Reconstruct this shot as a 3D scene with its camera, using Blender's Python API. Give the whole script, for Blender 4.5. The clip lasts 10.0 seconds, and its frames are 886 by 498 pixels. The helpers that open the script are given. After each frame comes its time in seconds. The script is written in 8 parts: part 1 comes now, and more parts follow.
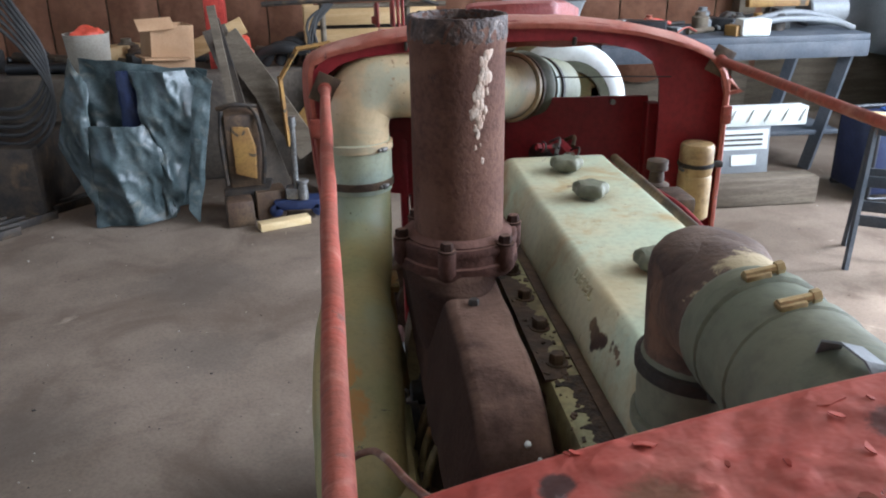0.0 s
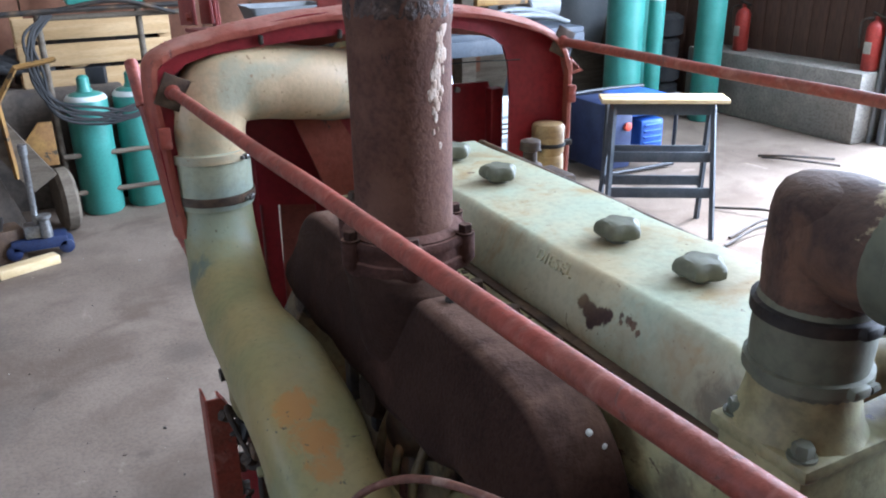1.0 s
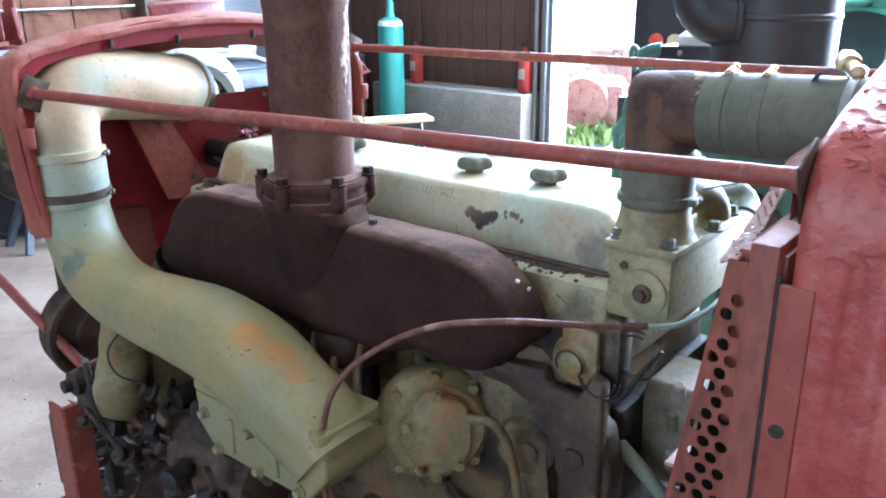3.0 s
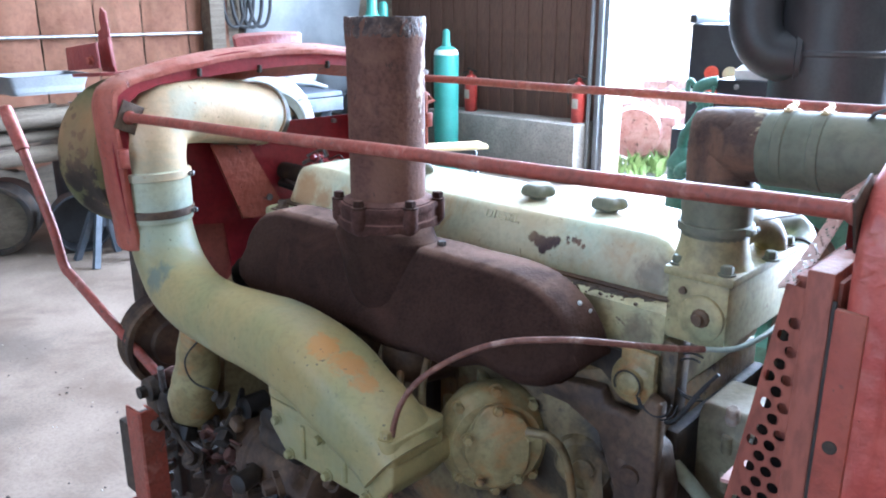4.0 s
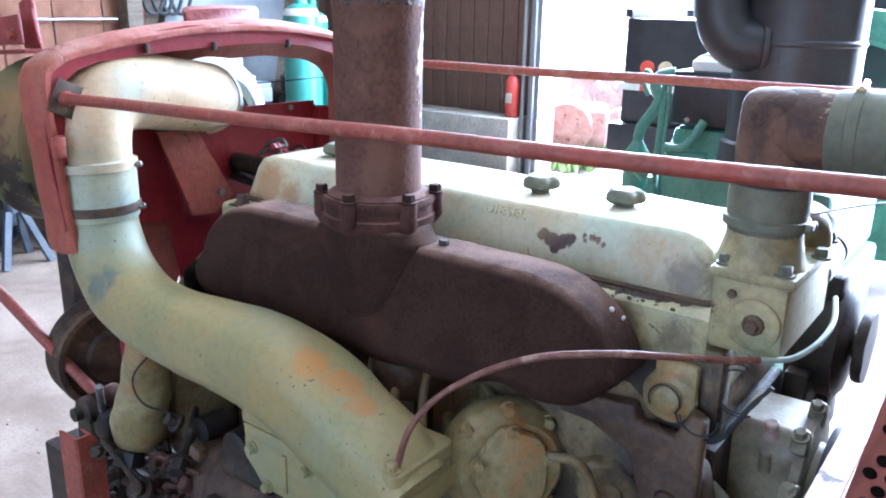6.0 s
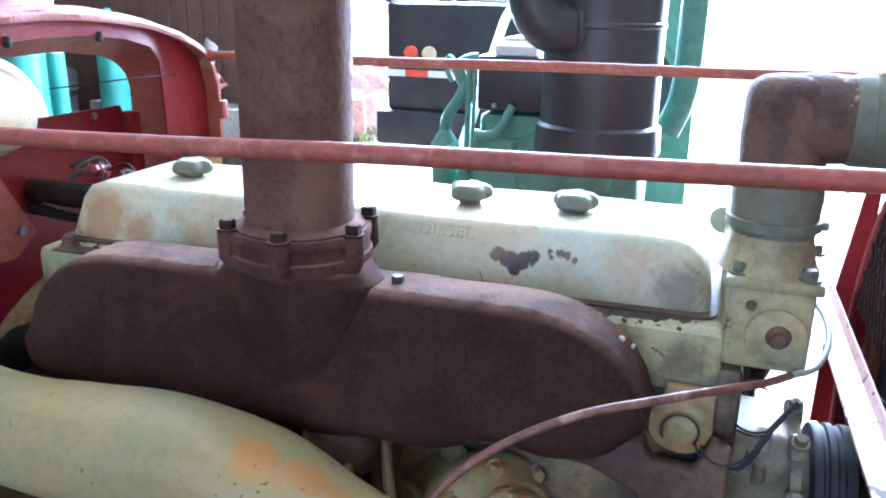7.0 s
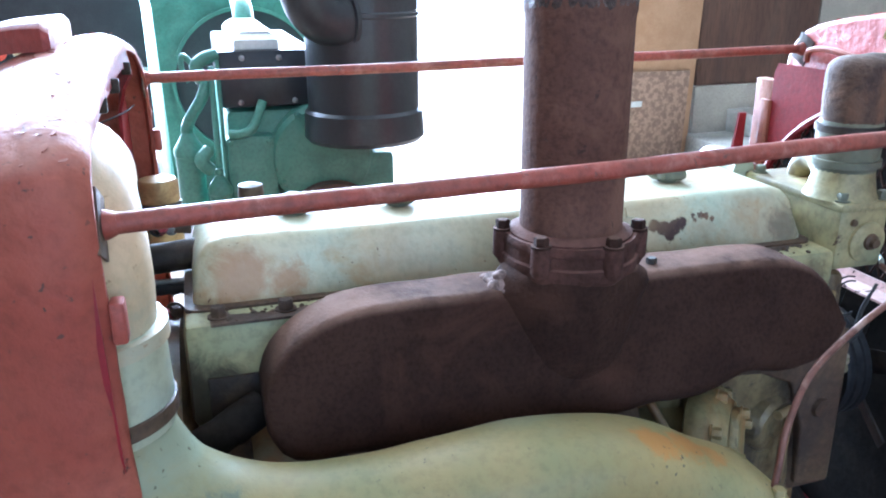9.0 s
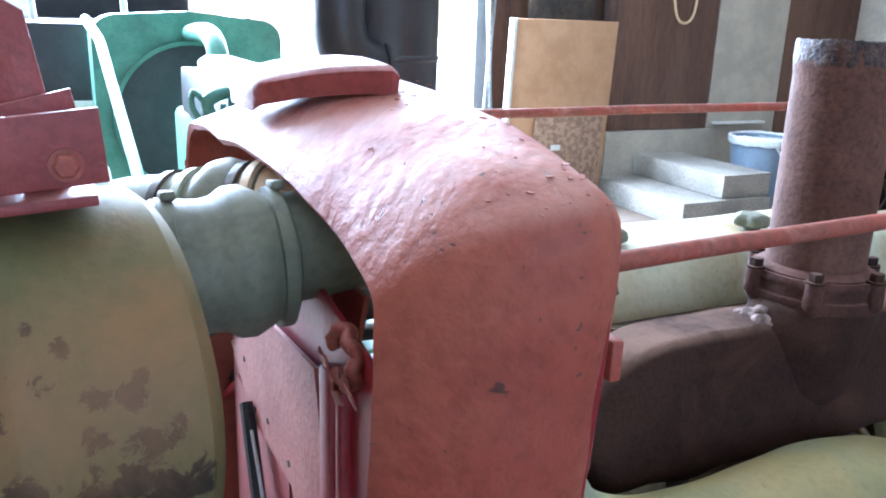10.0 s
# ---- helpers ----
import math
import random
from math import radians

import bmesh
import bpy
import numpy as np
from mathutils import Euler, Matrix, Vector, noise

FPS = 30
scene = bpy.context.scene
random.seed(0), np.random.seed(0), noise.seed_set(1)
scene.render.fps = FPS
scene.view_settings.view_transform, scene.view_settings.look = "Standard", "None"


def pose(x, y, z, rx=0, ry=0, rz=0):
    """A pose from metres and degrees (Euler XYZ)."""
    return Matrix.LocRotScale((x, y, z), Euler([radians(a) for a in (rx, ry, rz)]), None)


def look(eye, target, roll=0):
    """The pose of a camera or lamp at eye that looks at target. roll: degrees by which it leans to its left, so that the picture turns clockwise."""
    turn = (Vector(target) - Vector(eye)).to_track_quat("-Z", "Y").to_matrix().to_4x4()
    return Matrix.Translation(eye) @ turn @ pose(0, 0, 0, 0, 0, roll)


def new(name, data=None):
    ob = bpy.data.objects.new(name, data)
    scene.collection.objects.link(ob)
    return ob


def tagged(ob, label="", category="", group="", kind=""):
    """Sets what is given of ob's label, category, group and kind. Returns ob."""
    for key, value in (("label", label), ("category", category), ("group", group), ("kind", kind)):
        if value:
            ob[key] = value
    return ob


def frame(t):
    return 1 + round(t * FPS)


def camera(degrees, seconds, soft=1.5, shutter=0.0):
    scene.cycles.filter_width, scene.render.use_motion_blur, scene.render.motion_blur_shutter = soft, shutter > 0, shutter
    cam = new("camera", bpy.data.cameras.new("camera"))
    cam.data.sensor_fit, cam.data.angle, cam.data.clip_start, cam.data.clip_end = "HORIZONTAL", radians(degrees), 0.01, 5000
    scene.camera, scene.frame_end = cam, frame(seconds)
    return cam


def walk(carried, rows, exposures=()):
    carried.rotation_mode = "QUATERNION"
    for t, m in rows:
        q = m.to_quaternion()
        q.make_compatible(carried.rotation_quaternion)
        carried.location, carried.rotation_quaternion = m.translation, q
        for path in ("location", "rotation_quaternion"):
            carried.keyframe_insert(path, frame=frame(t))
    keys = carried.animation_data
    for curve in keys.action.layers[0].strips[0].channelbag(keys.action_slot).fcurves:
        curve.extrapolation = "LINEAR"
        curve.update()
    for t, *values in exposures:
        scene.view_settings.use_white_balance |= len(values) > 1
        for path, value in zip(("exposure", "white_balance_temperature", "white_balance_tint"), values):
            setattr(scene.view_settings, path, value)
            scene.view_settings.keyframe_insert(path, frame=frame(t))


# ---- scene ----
cam = camera(57.7, 10.0, soft=2.0)
PATH = [
    (0, (-0.371, -1.024, 1.587), (-0.160, 0.815, 0.831), -0.9),
    (0.5, (-0.512, -0.896, 1.539), (-0.004, 0.891, 0.799), -1.3),
    (1, (-0.624, -0.871, 1.542), (0.225, 0.781, 0.800), -0.8),
    (1.5, (-0.736, -0.875, 1.502), (0.464, 0.504, 0.691), -1.0),
    (2, (-0.793, -0.824, 1.464), (0.584, 0.397, 0.679), -2.7),
    (3.3, (-1.092, -0.940, 1.485), (0.370, 0.288, 0.888), -0.0),
    (3.5, (-1.103, -0.944, 1.488), (0.322, 0.329, 0.898), -0.3),
    (4, (-1.113, -0.937, 1.493), (0.296, 0.361, 0.918), 0.0),
    (4.5, (-1.119, -0.932, 1.496), (0.280, 0.376, 0.919), 0.0),
    (5, (-1.126, -0.928, 1.498), (0.250, 0.406, 0.925), 0.5),
    (5.2, (-1.125, -0.925, 1.491), (0.257, 0.405, 0.924), 0.3),
    (6.3, (-1.050, -0.665, 1.449), (0.547, 0.384, 0.857), 0.8),
    (6.5, (-1.034, -0.613, 1.457), (0.605, 0.368, 0.862), 0.1),
    (7, (-1.014, -0.424, 1.442), (0.802, 0.159, 0.840), 0.9),
    (7.5, (-1.019, -0.246, 1.436), (0.830, -0.035, 0.703), 0.8),
    (8, (-0.957, -0.043, 1.449), (0.878, -0.123, 0.657), -1.6),
    (8.5, (-0.996, 0.162, 1.470), (0.834, -0.215, 0.757), 1.1),
    (9, (-1.070, 0.402, 1.486), (0.745, -0.133, 0.836), -0.4),
    (9.5, (-0.992, 0.630, 1.471), (0.802, -0.006, 0.858), -1.2),
    (10, (-0.919, 0.879, 1.489), (0.803, 0.023, 0.937), 2.1),
]
EXPOSURE = [(0, 1.00, 5600, 12), (1, 1.35, 5150, 13), (2, 1.82, 4850, 16), (3.3, 2.35, 4900, 12), (5.2, 2.45, 4900, 13), (6.5, 2.58, 4800, 15), (7.5, 2.60, 4750, 15), (8.5, 2.54, 4700, 9), (10, 2.36, 4850, 10)]
walk(cam, [(t, look(eye, target, roll)) for t, eye, target, roll in PATH], EXPOSURE)

# ---- light ----
world = bpy.data.worlds.new("sky")
scene.world = world
world.use_nodes = True
wn = world.node_tree.nodes
sky = wn.new("ShaderNodeTexSky")
sky.sky_type, sky.sun_disc = "NISHITA", False
sky.sun_elevation, sky.sun_rotation, sky.altitude, sky.dust_density = radians(48), radians(100), 100, 3.0
world.node_tree.links.new(sky.outputs[0], wn["Background"].inputs[0])
wn["Background"].inputs[1].default_value = 0.15

sun = new("sun", bpy.data.lights.new("sun", "SUN"))
sun.data.energy, sun.data.angle, sun.data.color = 5.0, radians(12), (1.0, 0.96, 0.9)
sun.matrix_world = look((14, 2.0, 16), (0, 0, 0))


def area(name, m, sx, sy, watts, color=(1, 1, 1)):
    lamp = new(name, bpy.data.lights.new(name, "AREA"))
    lamp.data.shape, lamp.data.size, lamp.data.size_y = "RECTANGLE", sx, sy
    lamp.data.energy, lamp.data.color = watts, color
    lamp.matrix_world = m
    return lamp


DOOR_S, DOOR_N, DOOR_H = -2.26, 2.77, 4.1   # the wide doorway in the east wall
area("doorway_daylight", look((5.15, 0.27, 2.1), (0, 0.27, 1.0)), 5.1, 3.9, 860, (0.92, 0.97, 1.0))
# Added fill lamp; no opening on this side is known.
area("west_fill", look((-5.3, 0.4, 1.9), (0, 0.4, 1.0)), 3.2, 2.9, 6, (0.95, 0.98, 1.0))

# ---- building helpers ----
V = Vector


def join(bm, other):
    me = bpy.data.meshes.new("tmp")
    other.to_mesh(me)
    other.free()
    bm.from_mesh(me)
    bpy.data.meshes.remove(me)
    return bm


def box(bm, c, s, bev=0.0, rot=None, seg=2):
    """A box of size s about c, its edges rounded by bev; rot in degrees."""
    b = bmesh.new()
    bmesh.ops.create_cube(b, size=1.0)
    bmesh.ops.scale(b, vec=s, verts=b.verts)
    if bev > 0:
        bmesh.ops.bevel(b, geom=b.edges[:], offset=min(bev, min(s) * 0.45), segments=seg, affect="EDGES", profile=0.5)
    if rot:
        bmesh.ops.rotate(b, cent=(0, 0, 0), matrix=Euler([radians(a) for a in rot]).to_matrix(), verts=b.verts)
    bmesh.ops.translate(b, vec=c, verts=b.verts)
    return join(bm, b)


def rings(bm, rows, cap0=True, cap1=True, closed=True):
    """Skin a list of rings of points."""
    vs = [[bm.verts.new(p) for p in row] for row in rows]
    n = len(vs[0])
    for a, b in zip(vs, vs[1:]):
        for i in range(n if closed else n - 1):
            j = (i + 1) % n
            bm.faces.new((a[i], a[j], b[j], b[i]))
    if cap0 and closed:
        bm.faces.new(vs[0][::-1])
    if cap1 and closed:
        bm.faces.new(vs[-1])
    return bm


def basis(d):
    d = V(d).normalized()
    u = d.cross(V((0, 0, 1)))
    if u.length < 1e-3:
        u = V((1, 0, 0))
    u.normalize()
    return u, u.cross(d).normalized()


def cyl(bm, a, b, r0, r1=None, seg=20, caps=True):
    a, b = V(a), V(b)
    u, v = basis(b - a)
    r1 = r0 if r1 is None else r1
    ring = lambda c, r: [c + (u * math.cos(k * math.tau / seg) + v * math.sin(k * math.tau / seg)) * r for k in range(seg)]
    return rings(bm, [ring(a, r0), ring(b, r1)], caps, caps)


def turned(bm, a, d, prof, seg=24, hollow=False):
    """A turned body: prof is rows of (distance along d from a, radius)."""
    a, d = V(a), V(d).normalized()
    u, v = basis(d)
    rows = [[a + d * t + (u * math.cos(k * math.tau / seg) + v * math.sin(k * math.tau / seg)) * max(r, 1e-4) for k in range(seg)] for t, r in prof]
    return rings(bm, rows, not hollow, not hollow)


def smooth_path(pts, n=8):
    pts = [V(p) for p in pts]
    P = [pts[0] * 2 - pts[1]] + pts + [pts[-1] * 2 - pts[-2]]
    out = []
    for i in range(1, len(P) - 2):
        p0, p1, p2, p3 = P[i - 1:i + 3]
        for k in range(n):
            t = k / n
            out.append(0.5 * (2 * p1 + (p2 - p0) * t + (2 * p0 - 5 * p1 + 4 * p2 - p3) * t * t + (3 * p1 - p0 - 3 * p2 + p3) * t ** 3))
    return out + [pts[-1]]


def tube(bm, pts, r, seg=12, n=8, caps=True, flat=1.0):
    """A tube along a smooth path; r one radius or one for each point."""
    path = smooth_path(pts, n) if n > 1 else [V(p) for p in pts]
    if isinstance(r, (int, float)):
        rad = [r] * len(path)
    else:
        rr = smooth_path([(a, 0, 0) for a in r], n) if n > 1 else [V((a, 0, 0)) for a in r]
        rad = [q.x for q in rr]
    rows, u = [], None
    for i, p in enumerate(path):
        d = (path[min(i + 1, len(path) - 1)] - path[max(i - 1, 0)]).normalized()
        if u is None:
            u, w = basis(d)
        u = (u - d * u.dot(d)).normalized()
        w = u.cross(d)
        rows.append([p + (u * math.cos(k * math.tau / seg) + w * math.sin(k * math.tau / seg) * flat) * rad[i] for k in range(seg)])
    return rings(bm, rows, caps, caps)


def prism(bm, outline, a, b, axis="y", bev=0.0):
    """Extrude a 2D outline between a and b along an axis (outline is the other two coordinates in order)."""
    def put(p, t):
        if axis == "y":
            return V((p[0], t, p[1]))
        if axis == "x":
            return V((t, p[0], p[1]))
        return V((p[0], p[1], t))
    b_ = bmesh.new()
    rings(b_, [[put(p, a) for p in outline], [put(p, b) for p in outline]])
    bmesh.ops.recalc_face_normals(b_, faces=b_.faces)
    if bev > 0:
        es = [e for e in b_.edges if len(e.link_faces) == 2 and e.calc_face_angle(0) > 0.6]
        bmesh.ops.bevel(b_, geom=es, offset=bev, segments=3, affect="EDGES", profile=0.5)
    return join(bm, b_)


def rrect(cx, cy, w, h, r, n=4):
    """Outline of a rounded rectangle."""
    pts = []
    for sx, sy, a0 in ((1, 1, 0), (-1, 1, 90), (-1, -1, 180), (1, -1, 270)):
        for k in range(n + 1):
            a = radians(a0 + 90 * k / n)
            pts.append((cx + sx * (w / 2 - r) + r * math.cos(a), cy + sy * (h / 2 - r) + r * math.sin(a)))
    return pts


def sheet(bm, path, width_dir, width, thick):
    """A bent strip of sheet metal: path points, extended by width along width_dir, with a thickness."""
    wd = V(width_dir).normalized() * width
    path = [V(p) for p in path]
    rows = []
    for i, p in enumerate(path):
        d = (path[min(i + 1, len(path) - 1)] - path[max(i - 1, 0)]).normalized()
        nrm = d.cross(wd).normalized() * thick
        rows.append([p, p + wd, p + wd + nrm, p + nrm])
    return rings(bm, rows)


def hexbolt(bm, p, d, r=0.011, h=0.012, washer=True):
    p, d = V(p), V(d).normalized()
    if washer:
        cyl(bm, p, p + d * 0.003, r * 1.35, seg=14)
    turned(bm, p + d * 0.003, d, [(0, r), (h * 0.8, r), (h, r * 0.82)], seg=6)
    return bm


def rough_up(bm, amp, size=0.05, seed=0.0):
    """Dents and unevenness."""
    bm.normal_update()
    for v in bm.verts:
        q = v.co / size + V((seed, seed * 1.7, 0))
        v.co += v.normal * amp * noise.noise(q)
    return bm


ORIGIN = {}


def thing(name, at, label, category, group="", kind=""):
    ob = new(name)
    ob.empty_display_size = 0.05
    ob.location = at
    ORIGIN[ob] = V(at)
    return tagged(ob, label, category, group, kind)


def part(name, bm, mat, parent, label="", sharp=38):
    """Links a bmesh, given in world places, as one mesh under a thing or a part."""
    root = parent
    while root.parent:
        root = root.parent
    bmesh.ops.recalc_face_normals(bm, faces=bm.faces)
    bmesh.ops.translate(bm, vec=-ORIGIN[root], verts=bm.verts)
    me = bpy.data.meshes.new(name)
    bm.to_mesh(me)
    bm.free()
    me.materials.append(mat)
    me.polygons.foreach_set("use_smooth", [True] * len(me.polygons))
    me.set_sharp_from_angle(angle=radians(sharp))
    ob = new(name, me)
    ob.parent = parent
    return tagged(ob, label)


def solid(name, bm, mat, label, category, group="", kind="", sharp=38):
    """A thing that is one mesh, given in world places; its origin is at its base."""
    bmesh.ops.recalc_face_normals(bm, faces=bm.faces)
    lo = [min(v.co[k] for v in bm.verts) for k in range(3)]
    hi = [max(v.co[k] for v in bm.verts) for k in range(3)]
    base = V(((lo[0] + hi[0]) / 2, (lo[1] + hi[1]) / 2, lo[2]))
    bmesh.ops.translate(bm, vec=-base, verts=bm.verts)
    me = bpy.data.meshes.new(name)
    bm.to_mesh(me)
    bm.free()
    me.materials.append(mat)
    me.polygons.foreach_set("use_smooth", [True] * len(me.polygons))
    me.set_sharp_from_angle(angle=radians(sharp))
    ob = new(name, me)
    ob.location = base
    ORIGIN[ob] = base
    return tagged(ob, label, category, group, kind)


B = bmesh.new

# ---- materials ----


def surface(name, c1, c2, rough=0.6, metal=0.0, scale=6.0, grain=90.0, bump=0.15, chip=None, chip_at=0.62, chip_scale=7.0,
            stain=None, stain_at=0.6, stain_scale=2.5, contrast=0.35, dust_light=None, dust_light_amount=0.5, spread=0.12, stretch=None, edge=0.03, patches=(), speck=None, speck_at=0.70, speck_scale=110.0, spec=0.4):
    """A worn surface: two tones in broad patches, fine grain, soft stains, sharp-edged chips, and a tone on faces that
    look up, part dusty, part painted light from above.
    """
    m = bpy.data.materials.new(name)
    m.use_nodes = True
    t = m.node_tree
    L, N = t.links.new, t.nodes.new
    bsdf = t.nodes["Principled BSDF"]
    co = N("ShaderNodeTexCoord").outputs["Object"]
    if stretch:
        mp = N("ShaderNodeMapping")
        mp.inputs["Scale"].default_value = stretch
        L(co, mp.inputs[0])
        co = mp.outputs[0]

    def tex(s, detail=5.0, dist=0.0, r=0.6):
        n = N("ShaderNodeTexNoise")
        n.inputs["Scale"].default_value, n.inputs["Detail"].default_value = s, detail
        n.inputs["Roughness"].default_value, n.inputs["Distortion"].default_value = r, dist
        L(co, n.inputs["Vector"])
        return n.outputs["Fac"]

    def ramp(fac, a, b):
        n = N("ShaderNodeMapRange")
        n.interpolation_type = "SMOOTHSTEP"
        n.inputs["From Min"].default_value, n.inputs["From Max"].default_value = a, b
        L(fac, n.inputs["Value"])
        return n.outputs["Result"]

    def mix(fac, a, b, kind="MIX"):
        n = N("ShaderNodeMix")
        n.data_type, n.blend_type = "RGBA", kind
        for sock, val in ((n.inputs[0], fac), (n.inputs[6], a), (n.inputs[7], b)):
            if isinstance(val, (tuple, list)):
                sock.default_value = (*val, 1)
            elif isinstance(val, (int, float)):
                sock.default_value = val
            else:
                L(val, sock)
        return n.outputs[2]

    def times(a, k):
        n = N("ShaderNodeMath")
        n.operation = "MULTIPLY"
        L(a, n.inputs[0])
        if isinstance(k, (int, float)):
            n.inputs[1].default_value = k
        else:
            L(k, n.inputs[1])
        return n.outputs[0]

    col = mix(ramp(tex(scale), 0.5 - spread, 0.5 + spread), c1, c2)
    fine = tex(grain, 3.0)
    dark = tuple(c * (1 - contrast) for c in (1, 1, 1))
    col = mix(ramp(fine, 0.3, 0.6), mix(1.0, col, dark, "MULTIPLY"), col)
    height = fine
    if stain:
        col = mix(times(ramp(tex(stain_scale, 6.0, 0.6), stain_at - 0.08, stain_at + 0.14), 0.8), col, stain)
    for centre, size, tone, wob, soft, amount in patches:
        sub = N("ShaderNodeVectorMath")
        sub.operation = "DISTANCE"
        L(co, sub.inputs[0])
        sub.inputs[1].default_value = centre
        ad = N("ShaderNodeMath")
        ad.operation = "MULTIPLY_ADD"
        L(tex(0.9 / size, 9.0, 0.6, 0.72), ad.inputs[0])
        ad.inputs[1].default_value = -wob * size * 2
        L(sub.outputs["Value"], ad.inputs[2])
        lo = size * (1 - wob)
        col = mix(times(ramp(ad.outputs[0], lo + size * soft, lo - size * soft), amount), col, tone)
    if speck:
        col = mix(times(ramp(tex(speck_scale, 2.0, 0.3), speck_at, speck_at + 0.05), ramp(tex(speck_scale / 12, 3.0), 0.42, 0.62)), col, speck)
    rgh = None
    if dust_light:
        geo = N("ShaderNodeNewGeometry")
        sep = N("ShaderNodeSeparateXYZ")
        L(geo.outputs["Normal"], sep.inputs[0])
        up = times(ramp(sep.outputs[2], 0.35, 0.95), times(ramp(tex(11.0), 0.25, 0.7), dust_light_amount))
        col = mix(up, col, dust_light)
    if chip:
        worn = ramp(tex(chip_scale, 8.0, 0.8, 0.65), chip_at, chip_at + edge)
        col = mix(worn, col, chip)
        sub = N("ShaderNodeMath")
        sub.operation = "SUBTRACT"
        L(fine, sub.inputs[0])
        L(worn, sub.inputs[1])
        height = sub.outputs[0]
        rgh = ramp(worn, -0.2, 1.2)
    L(col, bsdf.inputs["Base Color"])
    rn = N("ShaderNodeMapRange")
    rn.inputs["To Min"].default_value, rn.inputs["To Max"].default_value = max(rough - 0.12, 0.05), min(rough + 0.15, 1.0)
    L(tex(scale * 2.3), rn.inputs["Value"])
    L(rn.outputs[0], bsdf.inputs["Roughness"])
    bsdf.inputs["Metallic"].default_value = metal
    bsdf.inputs["Specular IOR Level"].default_value = spec
    bp = N("ShaderNodeBump")
    bp.inputs["Strength"].default_value, bp.inputs["Distance"].default_value = bump, 0.004
    L(height, bp.inputs["Height"])
    L(bp.outputs[0], bsdf.inputs["Normal"])
    return m


def from_origin(o, rows):
    """Patches given in world places, moved to the origin of the thing that wears them."""
    return tuple(((c[0] - o[0], c[1] - o[1], c[2] - o[2]), *rest) for c, *rest in rows)


rust_chip = (0.07, 0.035, 0.022)
SCAB, OCHRE, ORANGE = (0.045, 0.022, 0.020), (0.40, 0.24, 0.07), (0.34, 0.15, 0.045)
FAINT = (0.44, 0.30, 0.14)
PIPERUST = (0.36, 0.165, 0.035)
RAWRUST = (0.16, 0.075, 0.040)
M_COVER = surface("pale_green_paint", (0.475, 0.540, 0.395), (0.555, 0.510, 0.330), 0.42, scale=6, contrast=0.14, spread=0.16, chip=(0.11, 0.055, 0.032), chip_at=0.668, chip_scale=26, stain=(0.40, 0.26, 0.10), stain_at=0.565, stain_scale=11, speck=(0.13, 0.065, 0.035), speck_at=0.675, speck_scale=130,
                  patches=(((-0.108, -0.200, 1.143), 0.0135, SCAB, 0.7, 0.10, 1.0), ((-0.108, -0.215, 1.139), 0.0130, SCAB, 0.6, 0.10, 1.0), ((-0.109, -0.229, 1.137), 0.0140, SCAB, 0.6, 0.10, 1.0), ((-0.108, -0.244, 1.143), 0.0130, SCAB, 0.7, 0.10, 1.0), ((-0.110, -0.224, 1.128), 0.0100, SCAB, 0.6, 0.1, 1.0), ((-0.1125, -0.222, 1.118), 0.0045, SCAB, 0.6, 0.1, 1.0), ((-0.0975, -0.265, 1.150), 0.0040, SCAB, 1.7, 0.15, 0.9), ((-0.0975, -0.277, 1.150), 0.0052, SCAB, 1.7, 0.15, 0.9), ((-0.0980, -0.286, 1.147), 0.0055, SCAB, 1.8, 0.15, 0.9), ((-0.0985, -0.295, 1.142), 0.0040, SCAB, 1.8, 0.15, 0.9), ((-0.0985, -0.267, 1.143), 0.0030, SCAB, 1.8, 0.15, 0.9), ((-0.105, -0.285, 1.132), 0.020, ORANGE, 1.3, 0.8, 0.35),
                           ((-0.112, 0.385, 1.125), 0.040, ORANGE, 1.2, 0.5, 0.7), ((-0.10, 0.32, 1.118), 0.022, ORANGE, 1.3, 0.5, 0.7), ((-0.105, -0.38, 1.13), 0.055, ORANGE, 1.1, 0.9, 0.45), ((-0.105, -0.42, 1.12), 0.03, SCAB, 1.3, 0.5, 0.6), ((-0.07, -0.19, 1.176), 0.045, FAINT, 1.1, 0.9, 0.5), ((-0.09, 0.18, 1.13), 0.06, ORANGE, 1.2, 0.9, 0.35),
                           ((0.0, -0.135, 1.176), 0.040, (0.30, 0.25, 0.15), 1.0, 0.7, 0.7), ((0.0, -0.275, 1.176), 0.040, (0.30, 0.25, 0.15), 1.0, 0.7, 0.7), ((0.0, 0.30, 1.176), 0.038, (0.30, 0.25, 0.15), 1.0, 0.7, 0.7), ((0.0, 0.152, 1.176), 0.038, (0.30, 0.25, 0.15), 1.0, 0.7, 0.7)))
# Black for oil marks, flaked chips and shade painted into the colour.
OIL_CHIP_SHADE = (0.018, 0.014, 0.012)
